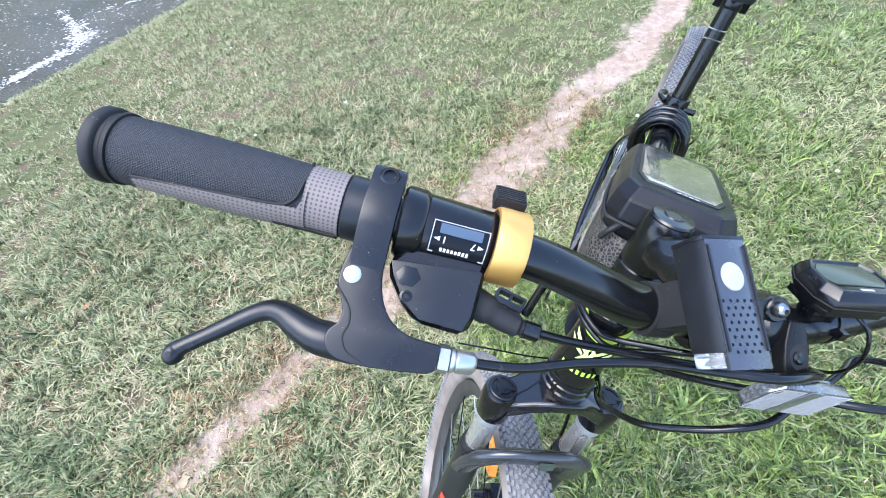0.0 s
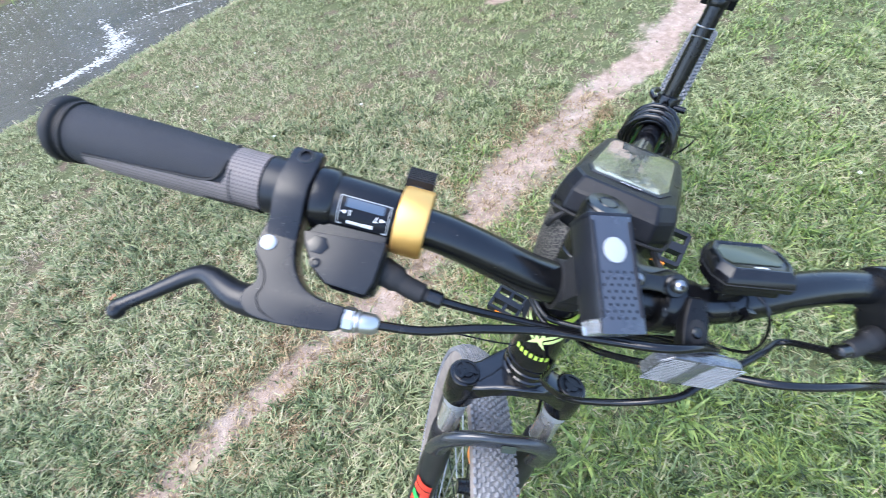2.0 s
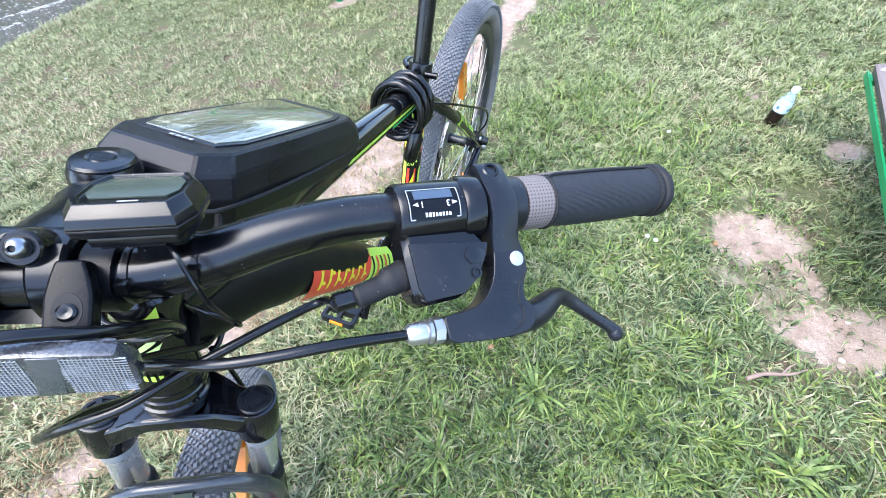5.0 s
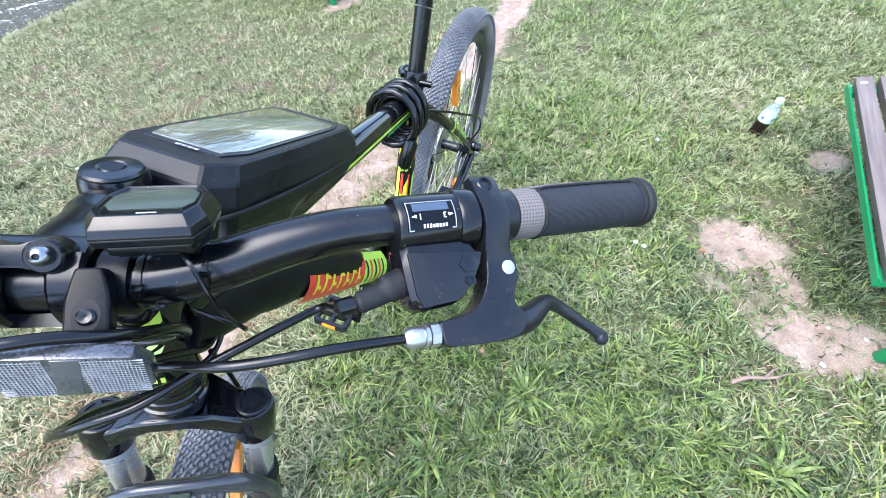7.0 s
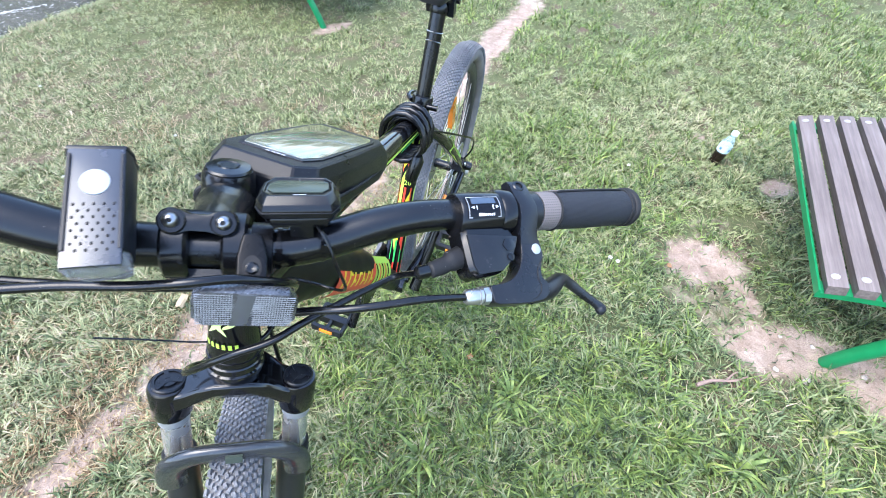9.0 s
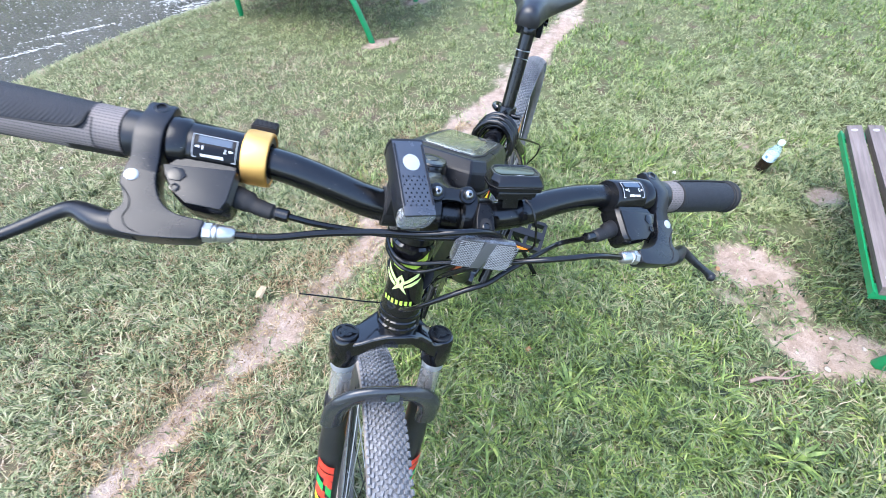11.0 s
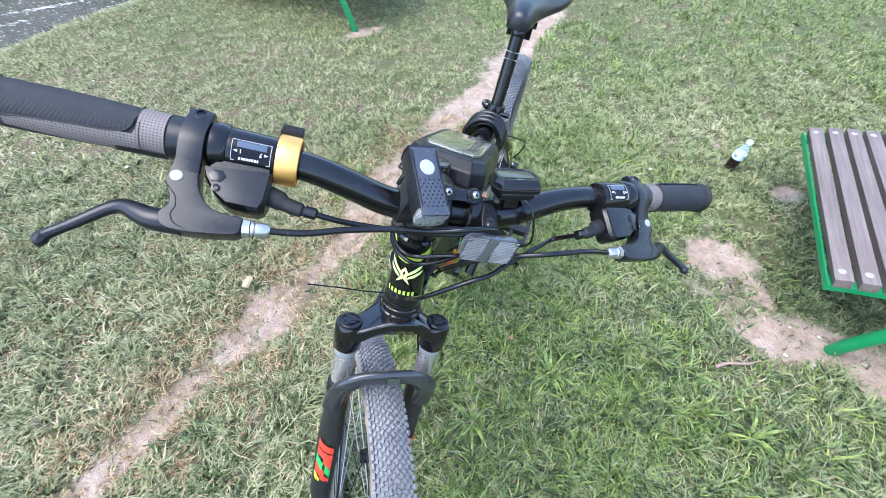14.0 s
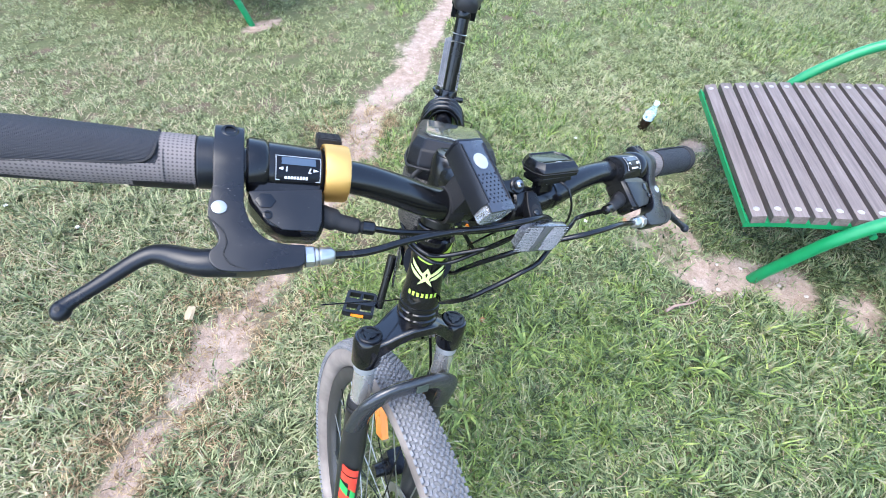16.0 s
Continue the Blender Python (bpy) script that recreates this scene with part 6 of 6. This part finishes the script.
for r in range(8):
    for c in range(5 if r % 2 == 0 else 4):
        x = (c - (2 if r % 2 == 0 else 1.5)) * 0.0044
        part("dimple", xf(lathe([(0.0010, 0.0), (0.0008, 0.0002), (0.0, 0.00022)], 8), Matrix.Translation((x, -0.0010 - 0.0033 * r, 0.0003)) @ Matrix.Diagonal((0.72, 0.9, 1.6, 1))), print_black, lamp)
part("side_strip", block(0.0012, 0.050, 0.0016, 0.0004, 1, (-0.0118, 0.001, 0.0004)), lever_grey, lamp)
part("side_strip", block(0.0012, 0.050, 0.0016, 0.0004, 1, (0.0118, 0.001, 0.0004)), lever_grey, lamp)
inv = LM.inverted()
strap = join(xf(xf(lathe([(0.0132, -0.0075), (0.0158, -0.0070), (0.0158, 0.0070), (0.0132, 0.0075)], 28, closed=True), Matrix.Translation((-0.0480, -0.0865, -0.0120)) @ turn_x), inv), xf(xf(block(0.017, 0.024, 0.026, 0.003), Matrix.Translation((-0.0450, -0.0980, 0.0030)) @ pose(0, 0, 0, 35)), inv))
part("rubber_strap", strap, rubber, lamp, "black rubber mounting strap")

# bike computer
CM = frame_m((0.0500, -0.0860, 0.0255), (1, -0.04, 0.12), (0, 1, -0.04))
CM = CM @ Matrix.Diagonal((1.05, 1.05, 1.05, 1))
comp = thing("bike_computer", "small black bike computer with a grey-green screen on the handlebar", "bike computer", on_bike(ST @ CM))
octo = [(-0.0225, -0.0090), (-0.0180, -0.0175), (0.0180, -0.0175), (0.0225, -0.0085), (0.0225, 0.0075), (0.0175, 0.0165), (-0.0165, 0.0165), (-0.0220, 0.0065)]
part("computer_case", tiers(octo, ((0.90, 0.90, -0.0062, 0.0), (0.98, 0.98, -0.0052, 0.0), (1.0, 1.0, -0.0010, 0.0), (0.96, 0.95, 0.0022, 0.0), (0.84, 0.78, 0.0062, 0.0006), (0.78, 0.70, 0.0062, 0.0009), (0.76, 0.66, 0.0050, 0.0011)), 0.0006), plastic_smooth, comp, limit=25)
part("case_seam", slab([(x * 1.012, y * 1.012) for x, y in octo], -0.0026, -0.0018, 0.0002, 1), rubber, comp)
part("computer_screen", slab([(x * 0.72, y * 0.50 + 0.0022) for x, y in octo], 0.0048, 0.0056, 0.0002), lcd_green, comp, "grey-green liquid crystal screen")
part("maker_mark", block(0.0070, 0.0016, 0.0004, 0, 1, (0.001, -0.0098, 0.0052)), pale_print, comp)
part("computer_mount", join(slab([(x * 0.84, y * 0.80) for x, y in octo], -0.0112, -0.0064, 0.001), block(0.030, 0.022, 0.0040, 0.001, 2, (0, 0.002, -0.0128)), block(0.013, 0.012, 0.018, 0.003, 2, (0, 0.003, -0.0215))), plastic_smooth, comp)
cinv = CM.inverted()
for x in (0.0385, 0.0640):
    bx = min(bp, key=lambda p: abs(p.x - x))
    part("cable_tie", xf(xf(lathe([(0.0130, -0.0014), (0.0140, -0.0012), (0.0140, 0.0012), (0.0130, 0.0014)], 26, closed=True), Matrix.Translation(bx) @ turn_x), cinv), plastic_smooth, comp)
    part("tie_head", xf(xf(block(0.0045, 0.0045, 0.0055, 0.0008), Matrix.Translation(bx + Vector((0, -0.0142, 0.004)))), cinv), plastic_smooth, comp)
part("sensor_wire", xf(tube(spline([(0.058, -0.094, 0.014), (0.066, -0.104, 0.008), (0.074, -0.108, -0.010), (0.082, -0.100, -0.032), (0.078, -0.085, -0.046), (0.062, -0.075, -0.048), (0.045, -0.055, -0.060), (0.035, -0.020, -0.100)], 6), 0.0011, 8), cinv), plastic_smooth, comp, "thin black sensor wire")

# frame bag
BM_ = frame_m((0.004, 0.043, 0.963), (1, 0, 0), (0, 0.133, -0.072)) @ Matrix.Diagonal((1.06, 1.05, 1.05, 1))
bag = thing("frame_bag", "black hard-top phone bag with a clear window on the top tube", "bicycle bag", on_bike(BM_))


def bag_body():
    # plan of the top, with cut corners; y runs back along the slope, z up from it
    bm = bmesh.new()
    out = [(-0.034, -0.026), (0.034, -0.026), (0.048, -0.008), (0.0500, 0.070), (0.0470, 0.166), (0.039, 0.182), (-0.038, 0.182), (-0.046, 0.166), (-0.0480, 0.070), (-0.046, -0.008)]
    levels = []
    for k, (sc, z, shift, drop) in enumerate(((0.87, 0.0, 0.008, 0.0), (0.98, -0.011, 0.002, 0.0), (1.02, -0.026, 0.0, 0.0), (0.94, -0.044, 0.002, 0.0), (0.62, -0.086, 0.024, 0.30))):
        levels.append([bm.verts.new((x * sc, y * sc + shift, z + drop * (y - 0.02) * 0.75)) for x, y in out])
    for p, q in zip(levels, levels[1:]):
        for i in range(len(out)):
            j = (i + 1) % len(out)
            bm.faces.new((p[i], p[j], q[j], q[i]))
    bm.faces.new(levels[0])
    bm.faces.new(levels[-1][::-1])
    bmesh.ops.recalc_face_normals(bm, faces=bm.faces[:])
    return bevel(bm, 0.0014, 1, 14)


part("bag_shell", bag_body(), bag_mat, bag, "stiff black bag shell", 9)
win = [(-0.026, 0.006), (0.026, 0.006), (0.033, 0.024), (0.034, 0.134), (0.030, 0.148), (-0.030, 0.148), (-0.033, 0.134), (-0.032, 0.024)]
part("window_frame", slab([(x * 1.08, (y - 0.076) * 1.06 + 0.076) for x, y in win], -0.003, 0.0012, 0.0008), plastic, bag)
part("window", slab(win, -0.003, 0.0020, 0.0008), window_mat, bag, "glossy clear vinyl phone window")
for k in range(4):
    part("mark_bar", block(0.0034, 0.0022, 0.0004, 0, 1, (-0.002 + 0.0045 * k, 0.0015, 0.0013)), pale_print, bag)
part("mark_bar", xf(block(0.0004, 0.026, 0.0022, 0, 1), Matrix.Translation((0.0432, 0.112, -0.0090)) @ pose(0, 0, 0, 0, 38)), white_paint, bag)
pocket = bmesh.new()
rows = []
for z, sc in ((-0.040, 1.0), (-0.047, 1.03), (-0.070, 1.03), (-0.095, 0.98), (-0.104, 0.90)):
    rows.append([pocket.verts.new((x * sc, (y - 0.02) * sc + 0.02, z + 0.30 * max(0.0, y - 0.02))) for x, y in spline2([(-0.045, 0.075), (-0.0475, 0.040), (-0.0475, 0.012), (-0.042, -0.012), (-0.028, -0.028), (-0.008, -0.031), (0.006, -0.030)], 4)])
for p, q in zip(rows, rows[1:]):
    for k in range(len(p) - 1):
        pocket.faces.new((p[k], p[k + 1], q[k + 1], q[k]))
bmesh.ops.recalc_face_normals(pocket, faces=pocket.faces[:])
bmesh.ops.solidify(pocket, geom=pocket.faces[:], thickness=0.002)
part("mesh_pocket", pocket, mesh_mat, bag, "black honeycomb mesh pocket")
part("zip", tube(spline([(-0.044, 0.158, -0.029), (-0.0495, 0.070, -0.029), (-0.047, -0.008, -0.029), (-0.034, -0.028, -0.029), (0.034, -0.028, -0.029), (0.049, -0.008, -0.029), (0.0515, 0.070, -0.029), (0.046, 0.158, -0.029)], 4), 0.0016, 8), rubber, bag)
part("strap", xf(block(0.046, 0.020, 0.004, 0.001), Matrix.Translation((0, -0.018, -0.075)) @ pose(0, 0, 0, 60)), rubber, bag)
for pts in ([(0.026, -0.028, -0.034), (0.034, -0.042, -0.040), (0.046, -0.046, -0.048), (0.052, -0.036, -0.056)], [(0.042, -0.014, -0.036), (0.054, -0.028, -0.044), (0.062, -0.024, -0.056)], [(-0.030, -0.026, -0.030), (-0.036, -0.032, -0.036), (-0.040, -0.028, -0.046)]):
    part("zip_pull", tube(spline(pts, 4), 0.0026, 8), rubber, bag)

# coiled lock round the frame
lock = thing("cable_lock", "black coiled cable lock wound round the top tube", "bike lock", on_bike(Matrix.Translation((0, 0.435, 0.735))))
coil = []
for k in range(6 * 16):
    a = 2 * math.pi * k / 16
    t = k / 96
    rr = 0.040 + 0.006 * math.sin(3.1 * t * 6 + 0.5)
    coil.append((rr * math.cos(a) * 0.95, -0.035 + 0.075 * t + 0.010 * math.sin(a), -0.012 + rr * math.sin(a) * 1.05 - 0.020 * t))
part("lock_cable", tube(coil, 0.0058, 10), plastic_smooth, lock, "black vinyl coated cable")
part("lock_barrel", tube([(0.030, -0.030, -0.040), (0.031, -0.032, -0.050), (0.026, -0.046, -0.082), (0.025, -0.048, -0.088)], [0.009, 0.0125, 0.0125, 0.010], 18), satin_black, lock, "black lock barrel")

# side stand that props the bicycle
stand = join(tube(spline([(0.030, 0.640, 0.318), (0.060, 0.655, 0.300), (0.100, 0.662, 0.225), (0.200, 0.674, 0.065), (0.213, 0.677, 0.036)], 5), [0.010, 0.0085, 0.0080, 0.0080, 0.0105], 12), xf(block(0.040, 0.050, 0.020, 0.004), Matrix.Translation((0.040, 0.640, 0.316))))
part("kickstand", stand, satin_black, bike, "black side stand")


# ---- benches ----
def seat_z(s):
    return 0.268 + 0.190 * min(max(s / 1.62, 0), 1) ** 0.7


SLATS, PITCH = 29, 0.0551


def bench(m, label):
    b = thing("park_bench", label, "bench", m, group="park benches")
    slat_me = to_mesh("slat", block(0.82, 0.0405, 0.030, 0.004, 2), wood_mat)
    stud_me = to_mesh("stud", lathe([(0.0098, -0.002), (0.0098, 0.0010), (0.0086, 0.0018), (0.0, 0.0024)], 14), stud_metal)
    for k in range(SLATS):
        s = 0.022 + k * PITCH
        z = seat_z(s)
        tilt = math.atan2(seat_z(s + 0.01) - seat_z(s - 0.01), 0.02)
        mm = frame_m((s, 0.41, z), (0, 1, 0), (-math.cos(tilt), 0, -math.sin(tilt)))
        sl = part("slat", slat_me, None, b)
        sl.matrix_local = mm
        for y in (-0.375, 0.375):
            st = part("stud", stud_me, None, sl)
            st.matrix_local = Matrix.Translation((y, 0.002, 0.0150))
    # steel rim under the slats
    for y0, name in ((0.022, "seat_rail"), (0.798, "seat_rail")):
        pts = [(-0.004 + 0.02 * i, y0, seat_z(-0.004 + 0.02 * i) - 0.026) for i in range(82)]
        bm = bmesh.new()
        rows = []
        for p in pts:
            rows.append([bm.verts.new((p[0], p[1] + dy, p[2] + dz)) for dy, dz in ((-0.020, 0.010), (0.022, 0.010), (0.022, 0.005), (-0.016, 0.005), (-0.016, -0.009), (-0.020, -0.009))])
        for p, q in zip(rows, rows[1:]):
            for i in range(6):
                bm.faces.new((p[i], p[(i + 1) % 6], q[(i + 1) % 6], q[i]))
        bm.faces.new(rows[0])
        bm.faces.new(rows[-1][::-1])
        part(name, bm, green_steel, b, "green painted steel rail")
    for s in (-0.006, 1.622):
        part("end_plate", block(0.006, 0.82, 0.020, 0.001, 1, (s, 0.41, seat_z(s) - 0.014)), green_steel, b, "green painted steel end plate")
    steep = [(0.166, -0.03), (0.177, 0.04), (0.212, 0.170), (0.248, 0.265), (0.322, 0.362), (0.425, 0.450), (0.540, 0.513), (0.670, 0.552), (0.806, 0.566)]
    upright = [(0.298, -0.03), (0.294, 0.04), (0.306, 0.180), (0.344, 0.315), (0.440, 0.424), (0.545, 0.502), (0.670, 0.550), (0.806, 0.566)]
    for y, foot, low in ((-0.027, 0.004, steep), (0.860, 0.822, upright)):
        arc = low + [(1.612 - s, z) for s, z in low[-2::-1]]
        pts = [(s, y + (foot - y) * max(0.0, 1 - z / 0.24), z) for s, z in arc]
        part("tube_leg", tube(spline(pts, 5), 0.0200, 18), green_steel, b, "bent green steel tube leg")
        for s, z in ((0.335, 0.300), (1.272, 0.305)):
            part("cross_tube", rod((s, y, z), (s, 0.022 if y < 0.4 else 0.798, seat_z(s) - 0.030), 0.010, 10), green_steel, b)
    return b


B1 = frame_m((1.428, 0.277, 0.0), (0.736, -0.677, 0), (0.677, 0.736, 0))
bench(B1, "park bench with brown wooden slats on bent green steel tubes")
bench(frame_m((-0.513, 4.083, -0.01), (0.714, -0.700, 0), (0.700, 0.714, 0)), "farther park bench with brown slats on green tube legs")

# ---- bottle on the grass ----
BX, BY = 1.888, 1.018
bz = float(ground_height(np.array([BX]), np.array([BY]))[0])
bottle = thing("drink_bottle", "clear plastic bottle with some dark drink standing on grass", "bottle", Matrix.Translation((BX, BY, bz + 0.010)) @ pose(0, 0, 0, 4, 6) @ Matrix.Diagonal((0.86, 0.86, 0.92, 1)))
low = [(0.016, 0.000), (0.0262, 0.003), (0.0285, 0.010), (0.0274, 0.030), (0.0284, 0.062)]
bprof = [(0.0284, 0.0622), (0.0288, 0.098), (0.0265, 0.112), (0.0170, 0.132), (0.0125, 0.142), (0.0125, 0.150)]
part("bottle_wall", lathe(bprof + [(r - 0.0008, z) for r, z in bprof[::-1]], 28, closed=True), lens_material("thin_clear_bottle", (0.80, 0.92, 0.93), 0.06, 1.15).mat, bottle)
part("drink", lathe(low + [(0.0, 0.0621)], 28), worn("dark_cola", (0.010, 0.005, 0.004), 0.10, 0, 0.5, 100, 0.0, 0.0), bottle, "dark brown drink")
part("label_band", lathe([(0.0291, 0.066), (0.0293, 0.067), (0.0293, 0.098), (0.0291, 0.099)], 28), worn("pale_blue_label", (0.55, 0.68, 0.74), 0.45, 0, 0.4, 300, 0.03, 0.0), bottle, "pale blue and white paper label")
for a in (0.0, 1.2, 2.4, 3.6, 4.8):
    part("label_mark", xf(block(0.012, 0.0006, 0.012, 0.0, 1), Matrix.Rotation(a, 4, "Z") @ Matrix.Translation((0, -0.0292, 0.083))), worn("label_print", (0.10, 0.22, 0.36), 0.5, 0, 0.4, 300, 0.02, 0.0), bottle)
part("bottle_cap", lathe([(0.0140, 0.148), (0.0148, 0.149), (0.0148, 0.163), (0.0138, 0.165), (0.0, 0.165)], 24), worn("pale_green_cap", (0.55, 0.80, 0.74), 0.4, 0, 0.4, 300, 0.03, 0.0), bottle, "pale green screw cap")

# ---- litter and stones on the lawn ----
paper_mat = worn("pale_paper_scrap", (0.34, 0.275, 0.18), 0.85, 0, 0.2, 200, 0.3, 0.0, dist=0.002)
twig_mat = worn("dry_twig_bark", (0.27, 0.19, 0.155), 0.85, 0, 0.2, 250, 0.6, 0.1, dist=0.002)
leaf_mat = worn("dry_brown_leaf", (0.30, 0.17, 0.09), 0.8, 0, 0.2, 150, 0.3, 0.0, dist=0.002)


def gz(x, y):
    return float(ground_height(np.array([x]), np.array([y]))[0])


def scrap(x, y, a, sx, sy, label, mat, name="paper_scrap", cat="litter", lift=0.012):
    bm = bmesh.new()
    nx, ny = 5, 4
    vs = [[bm.verts.new(((i / (nx - 1) - 0.5) * sx * (0.85 + 0.3 * noise.noise(Vector((i * 2.1, j * 1.7, x)))), (j / (ny - 1) - 0.5) * sy * (0.85 + 0.3 * noise.noise(Vector((j * 1.3, i * 2.7, y)))), 0.006 * noise.noise(Vector((i * 0.9, j * 0.8, x * 9))))) for j in range(ny)] for i in range(nx)]
    for i in range(nx - 1):
        for j in range(ny - 1):
            bm.faces.new((vs[i][j], vs[i + 1][j], vs[i + 1][j + 1], vs[i][j + 1]))
    bmesh.ops.recalc_face_normals(bm, faces=bm.faces[:])
    bmesh.ops.solidify(bm, geom=bm.faces[:], thickness=0.0015)
    ob = new(name, to_mesh(name, bm, mat))
    ob.matrix_world = Matrix.Translation((x, y, gz(x, y) + lift)) @ pose(0, 0, 0, 8, 6, a)
    return tagged(ob, label, cat)


scrap(-0.228, 0.995, -30, 0.026, 0.052, "crumpled pale paper scrap on the footpath edge", paper_mat, lift=0.040)
scrap(-0.706, 0.379, 70, 0.040, 0.028, "pale paper scrap on the footpath", paper_mat, lift=0.006)
scrap(0.577, 0.518, 15, 0.020, 0.014, "small dry brown leaf in the grass", leaf_mat, "dry_leaf", "leaf", 0.022)
scrap(1.36, 0.62, 50, 0.026, 0.018, "dry brown leaf on bare soil", leaf_mat, "dry_leaf", "leaf", 0.006)
scrap(-1.20, 0.98, 50, 0.030, 0.020, "dry brown leaf in the grass", leaf_mat, "dry_leaf", "leaf", 0.024)
scrap(0.60, 0.98, 10, 0.030, 0.020, "dry brown leaf in the grass", leaf_mat, "dry_leaf", "leaf", 0.024)
tw = new("twig", to_mesh("twig", join(tube(spline([(-0.075, 0, 0.002), (-0.03, 0.006, 0.004), (0.03, -0.002, 0.004), (0.075, 0.004, 0.003)], 5), [0.0055, 0.0045, 0.0035, 0.0025], 8), tube(spline([(0.01, 0, 0.004), (0.035, 0.014, 0.007), (0.055, 0.020, 0.006)], 4), [0.0028, 0.0022, 0.0016], 6)), twig_mat))
tw.matrix_world = Matrix.Translation((1.206, 0.215, gz(1.206, 0.215) + 0.024)) @ pose(0, 0, 0, 0, 0, -12)
tagged(tw, "dry brown twig lying in the grass", "twig")
for k, (x, y, r) in enumerate(((1.40, 0.20, 0.011), (1.45, 0.14, 0.014), (1.56, 0.22, 0.009), (1.50, 0.28, 0.007), (1.62, 0.10, 0.010), (1.36, 0.27, 0.006), (1.42, 0.55, 0.006), (1.52, 0.10, 0.008), (1.66, 0.02, 0.009))):
    bm = bmesh.new()
    bmesh.ops.create_icosphere(bm, subdivisions=2, radius=r)
    for v in bm.verts:
        v.co *= 0.8 + 0.4 * noise.noise(v.co * 90 + Vector((k, 0, 0)))
        v.co.z *= 0.6
    st = new("stone", to_mesh("stone", bm, worn("pale_pebble", (0.42, 0.38, 0.34), 0.85, 0, 0.2, 300, 0.4, 0.0, dist=0.001) if k == 0 else bpy.data.materials["pale_pebble"]))
    st.matrix_world = Matrix.Translation((x, y, gz(x, y) + r * 0.25))
    tagged(st, "small pale stone on bare soil", "stone", "pebbles")

# ---- white clover heads in the lawn ----
clover_mat = worn("white_clover_petals", (0.70, 0.70, 0.66), 0.8, 0, 0.2, 300, 0.5, 0.0, dist=0.002)
stalk_mat = worn("green_flower_stalk", (0.12, 0.20, 0.06), 0.6, 0, 0.3, 300, 0.1, 0.0)
for k, (x, y) in enumerate(((-0.50, 1.55), (-0.72, 1.80), (-0.30, 1.95), (-1.15, 2.05), (1.164, 0.665), (1.150, 0.688), (1.50, 1.09), (-1.30, 2.40), (-1.02, 2.70), (0.96, 1.55))):
    fl = thing("clover_flower", "small white clover flower on a thin green stalk", "flower", Matrix.Translation((x, y, gz(x, y))), "clover flowers")
    part("stalk", tube(spline([(0, 0, 0), (0.003, 0.002, 0.025), (0.001, 0.0, 0.048)], 3), 0.0009, 6), stalk_mat, fl)
    bm = bmesh.new()
    for q in range(26):
        a, h = q * 2.4, 0.2 + 0.8 * q / 26
        d = Vector((math.cos(a) * math.sqrt(1 - (h - 0.3) ** 2), math.sin(a) * math.sqrt(1 - (h - 0.3) ** 2), h - 0.3))
        side_v = d.cross(Vector((0, 0, 1))).normalized() * 0.0014
        bm.faces.new([bm.verts.new(v) for v in (d * 0.002, d * 0.005 + side_v, d * 0.0085, d * 0.005 - side_v)])
    part("flower_head", xf(bm, Matrix.Translation((0.001, 0, 0.050))), clover_mat, fl)


# ---- foam on the pond ----
def flecks(points, lo, hi):
    bm = bmesh.new()
    for x, y in points:
        r = lo + (hi - lo) * rng.random() ** 2
        st, a0 = 1.0 + 1.2 * rng.random(), rng.uniform(0, 6.28)
        ring = [bm.verts.new((x + r * st * math.cos(a0 + k * 1.2566), y + r * math.sin(a0 + k * 1.2566), -0.166)) for k in range(5)]
        top = bm.verts.new((x, y, -0.162))
        for k in range(5):
            bm.faces.new((ring[k], ring[(k + 1) % 5], top))
    return bm


fx, fy = rng.uniform(-7.0, 0.5, 26000), rng.uniform(2.0, 9.0, 26000)
fd, fs = line_distance(fx, fy, SHORE)
keep = (fs > 0) & (rng.random(26000) < np.clip(fractal(fx, fy, 1.3, 71) * 2.2 - 0.45, 0.12, 1))
tagged(new("pond_foam", to_mesh("pond_foam", flecks(list(zip(fx[keep], fy[keep]))[:9000], 0.0025, 0.0095), fleck_mat)), "white flecks of foam drifting on dark water", "foam", kind="stuff")
# froth along the shore and the white spill of water, in loose rafts of bubbles
for x, y, sx, sy, a, n in ((-2.54, 3.74, 0.11, 0.075, 125, 520), (-2.66, 3.92, 0.20, 0.050, 125, 420), (-2.84, 4.16, 0.24, 0.028, 125, 200), (-2.62, 3.50, 0.17, 0.045, 52, 480), (-2.80, 3.27, 0.17, 0.040, 52, 480), (-1.04, 5.40, 0.22, 0.10, 40, 1700), (-1.35, 5.66, 0.22, 0.06, 40, 360), (-2.34, 3.22, 0.30, 0.025, 52, 260), (-2.06, 3.62, 0.16, 0.025, 56, 160), (-1.60, 4.18, 0.20, 0.035, 44, 200), (-1.25, 4.60, 0.26, 0.05, 40, 300), (-2.75, 2.74, 0.22, 0.025, 50, 180), (-0.95, 4.95, 0.22, 0.09, 38, 420), (-2.2, 4.4, 0.25, 0.022, 20, 220), (-1.9, 4.75, 0.3, 0.022, 12, 240)):
    n = int(n * 0.45)
    u, v = rng.normal(0, 0.6, n) * sx, rng.normal(0, 0.8, n) * sy
    c, q = math.cos(radians(a)), math.sin(radians(a))
    tagged(new("froth", to_mesh("froth", flecks(list(zip(x + u * c - v * q, y + u * q + v * c)), 0.003, 0.013), foam_mat)), "white froth on the pond beside the bank", "foam", kind="stuff")
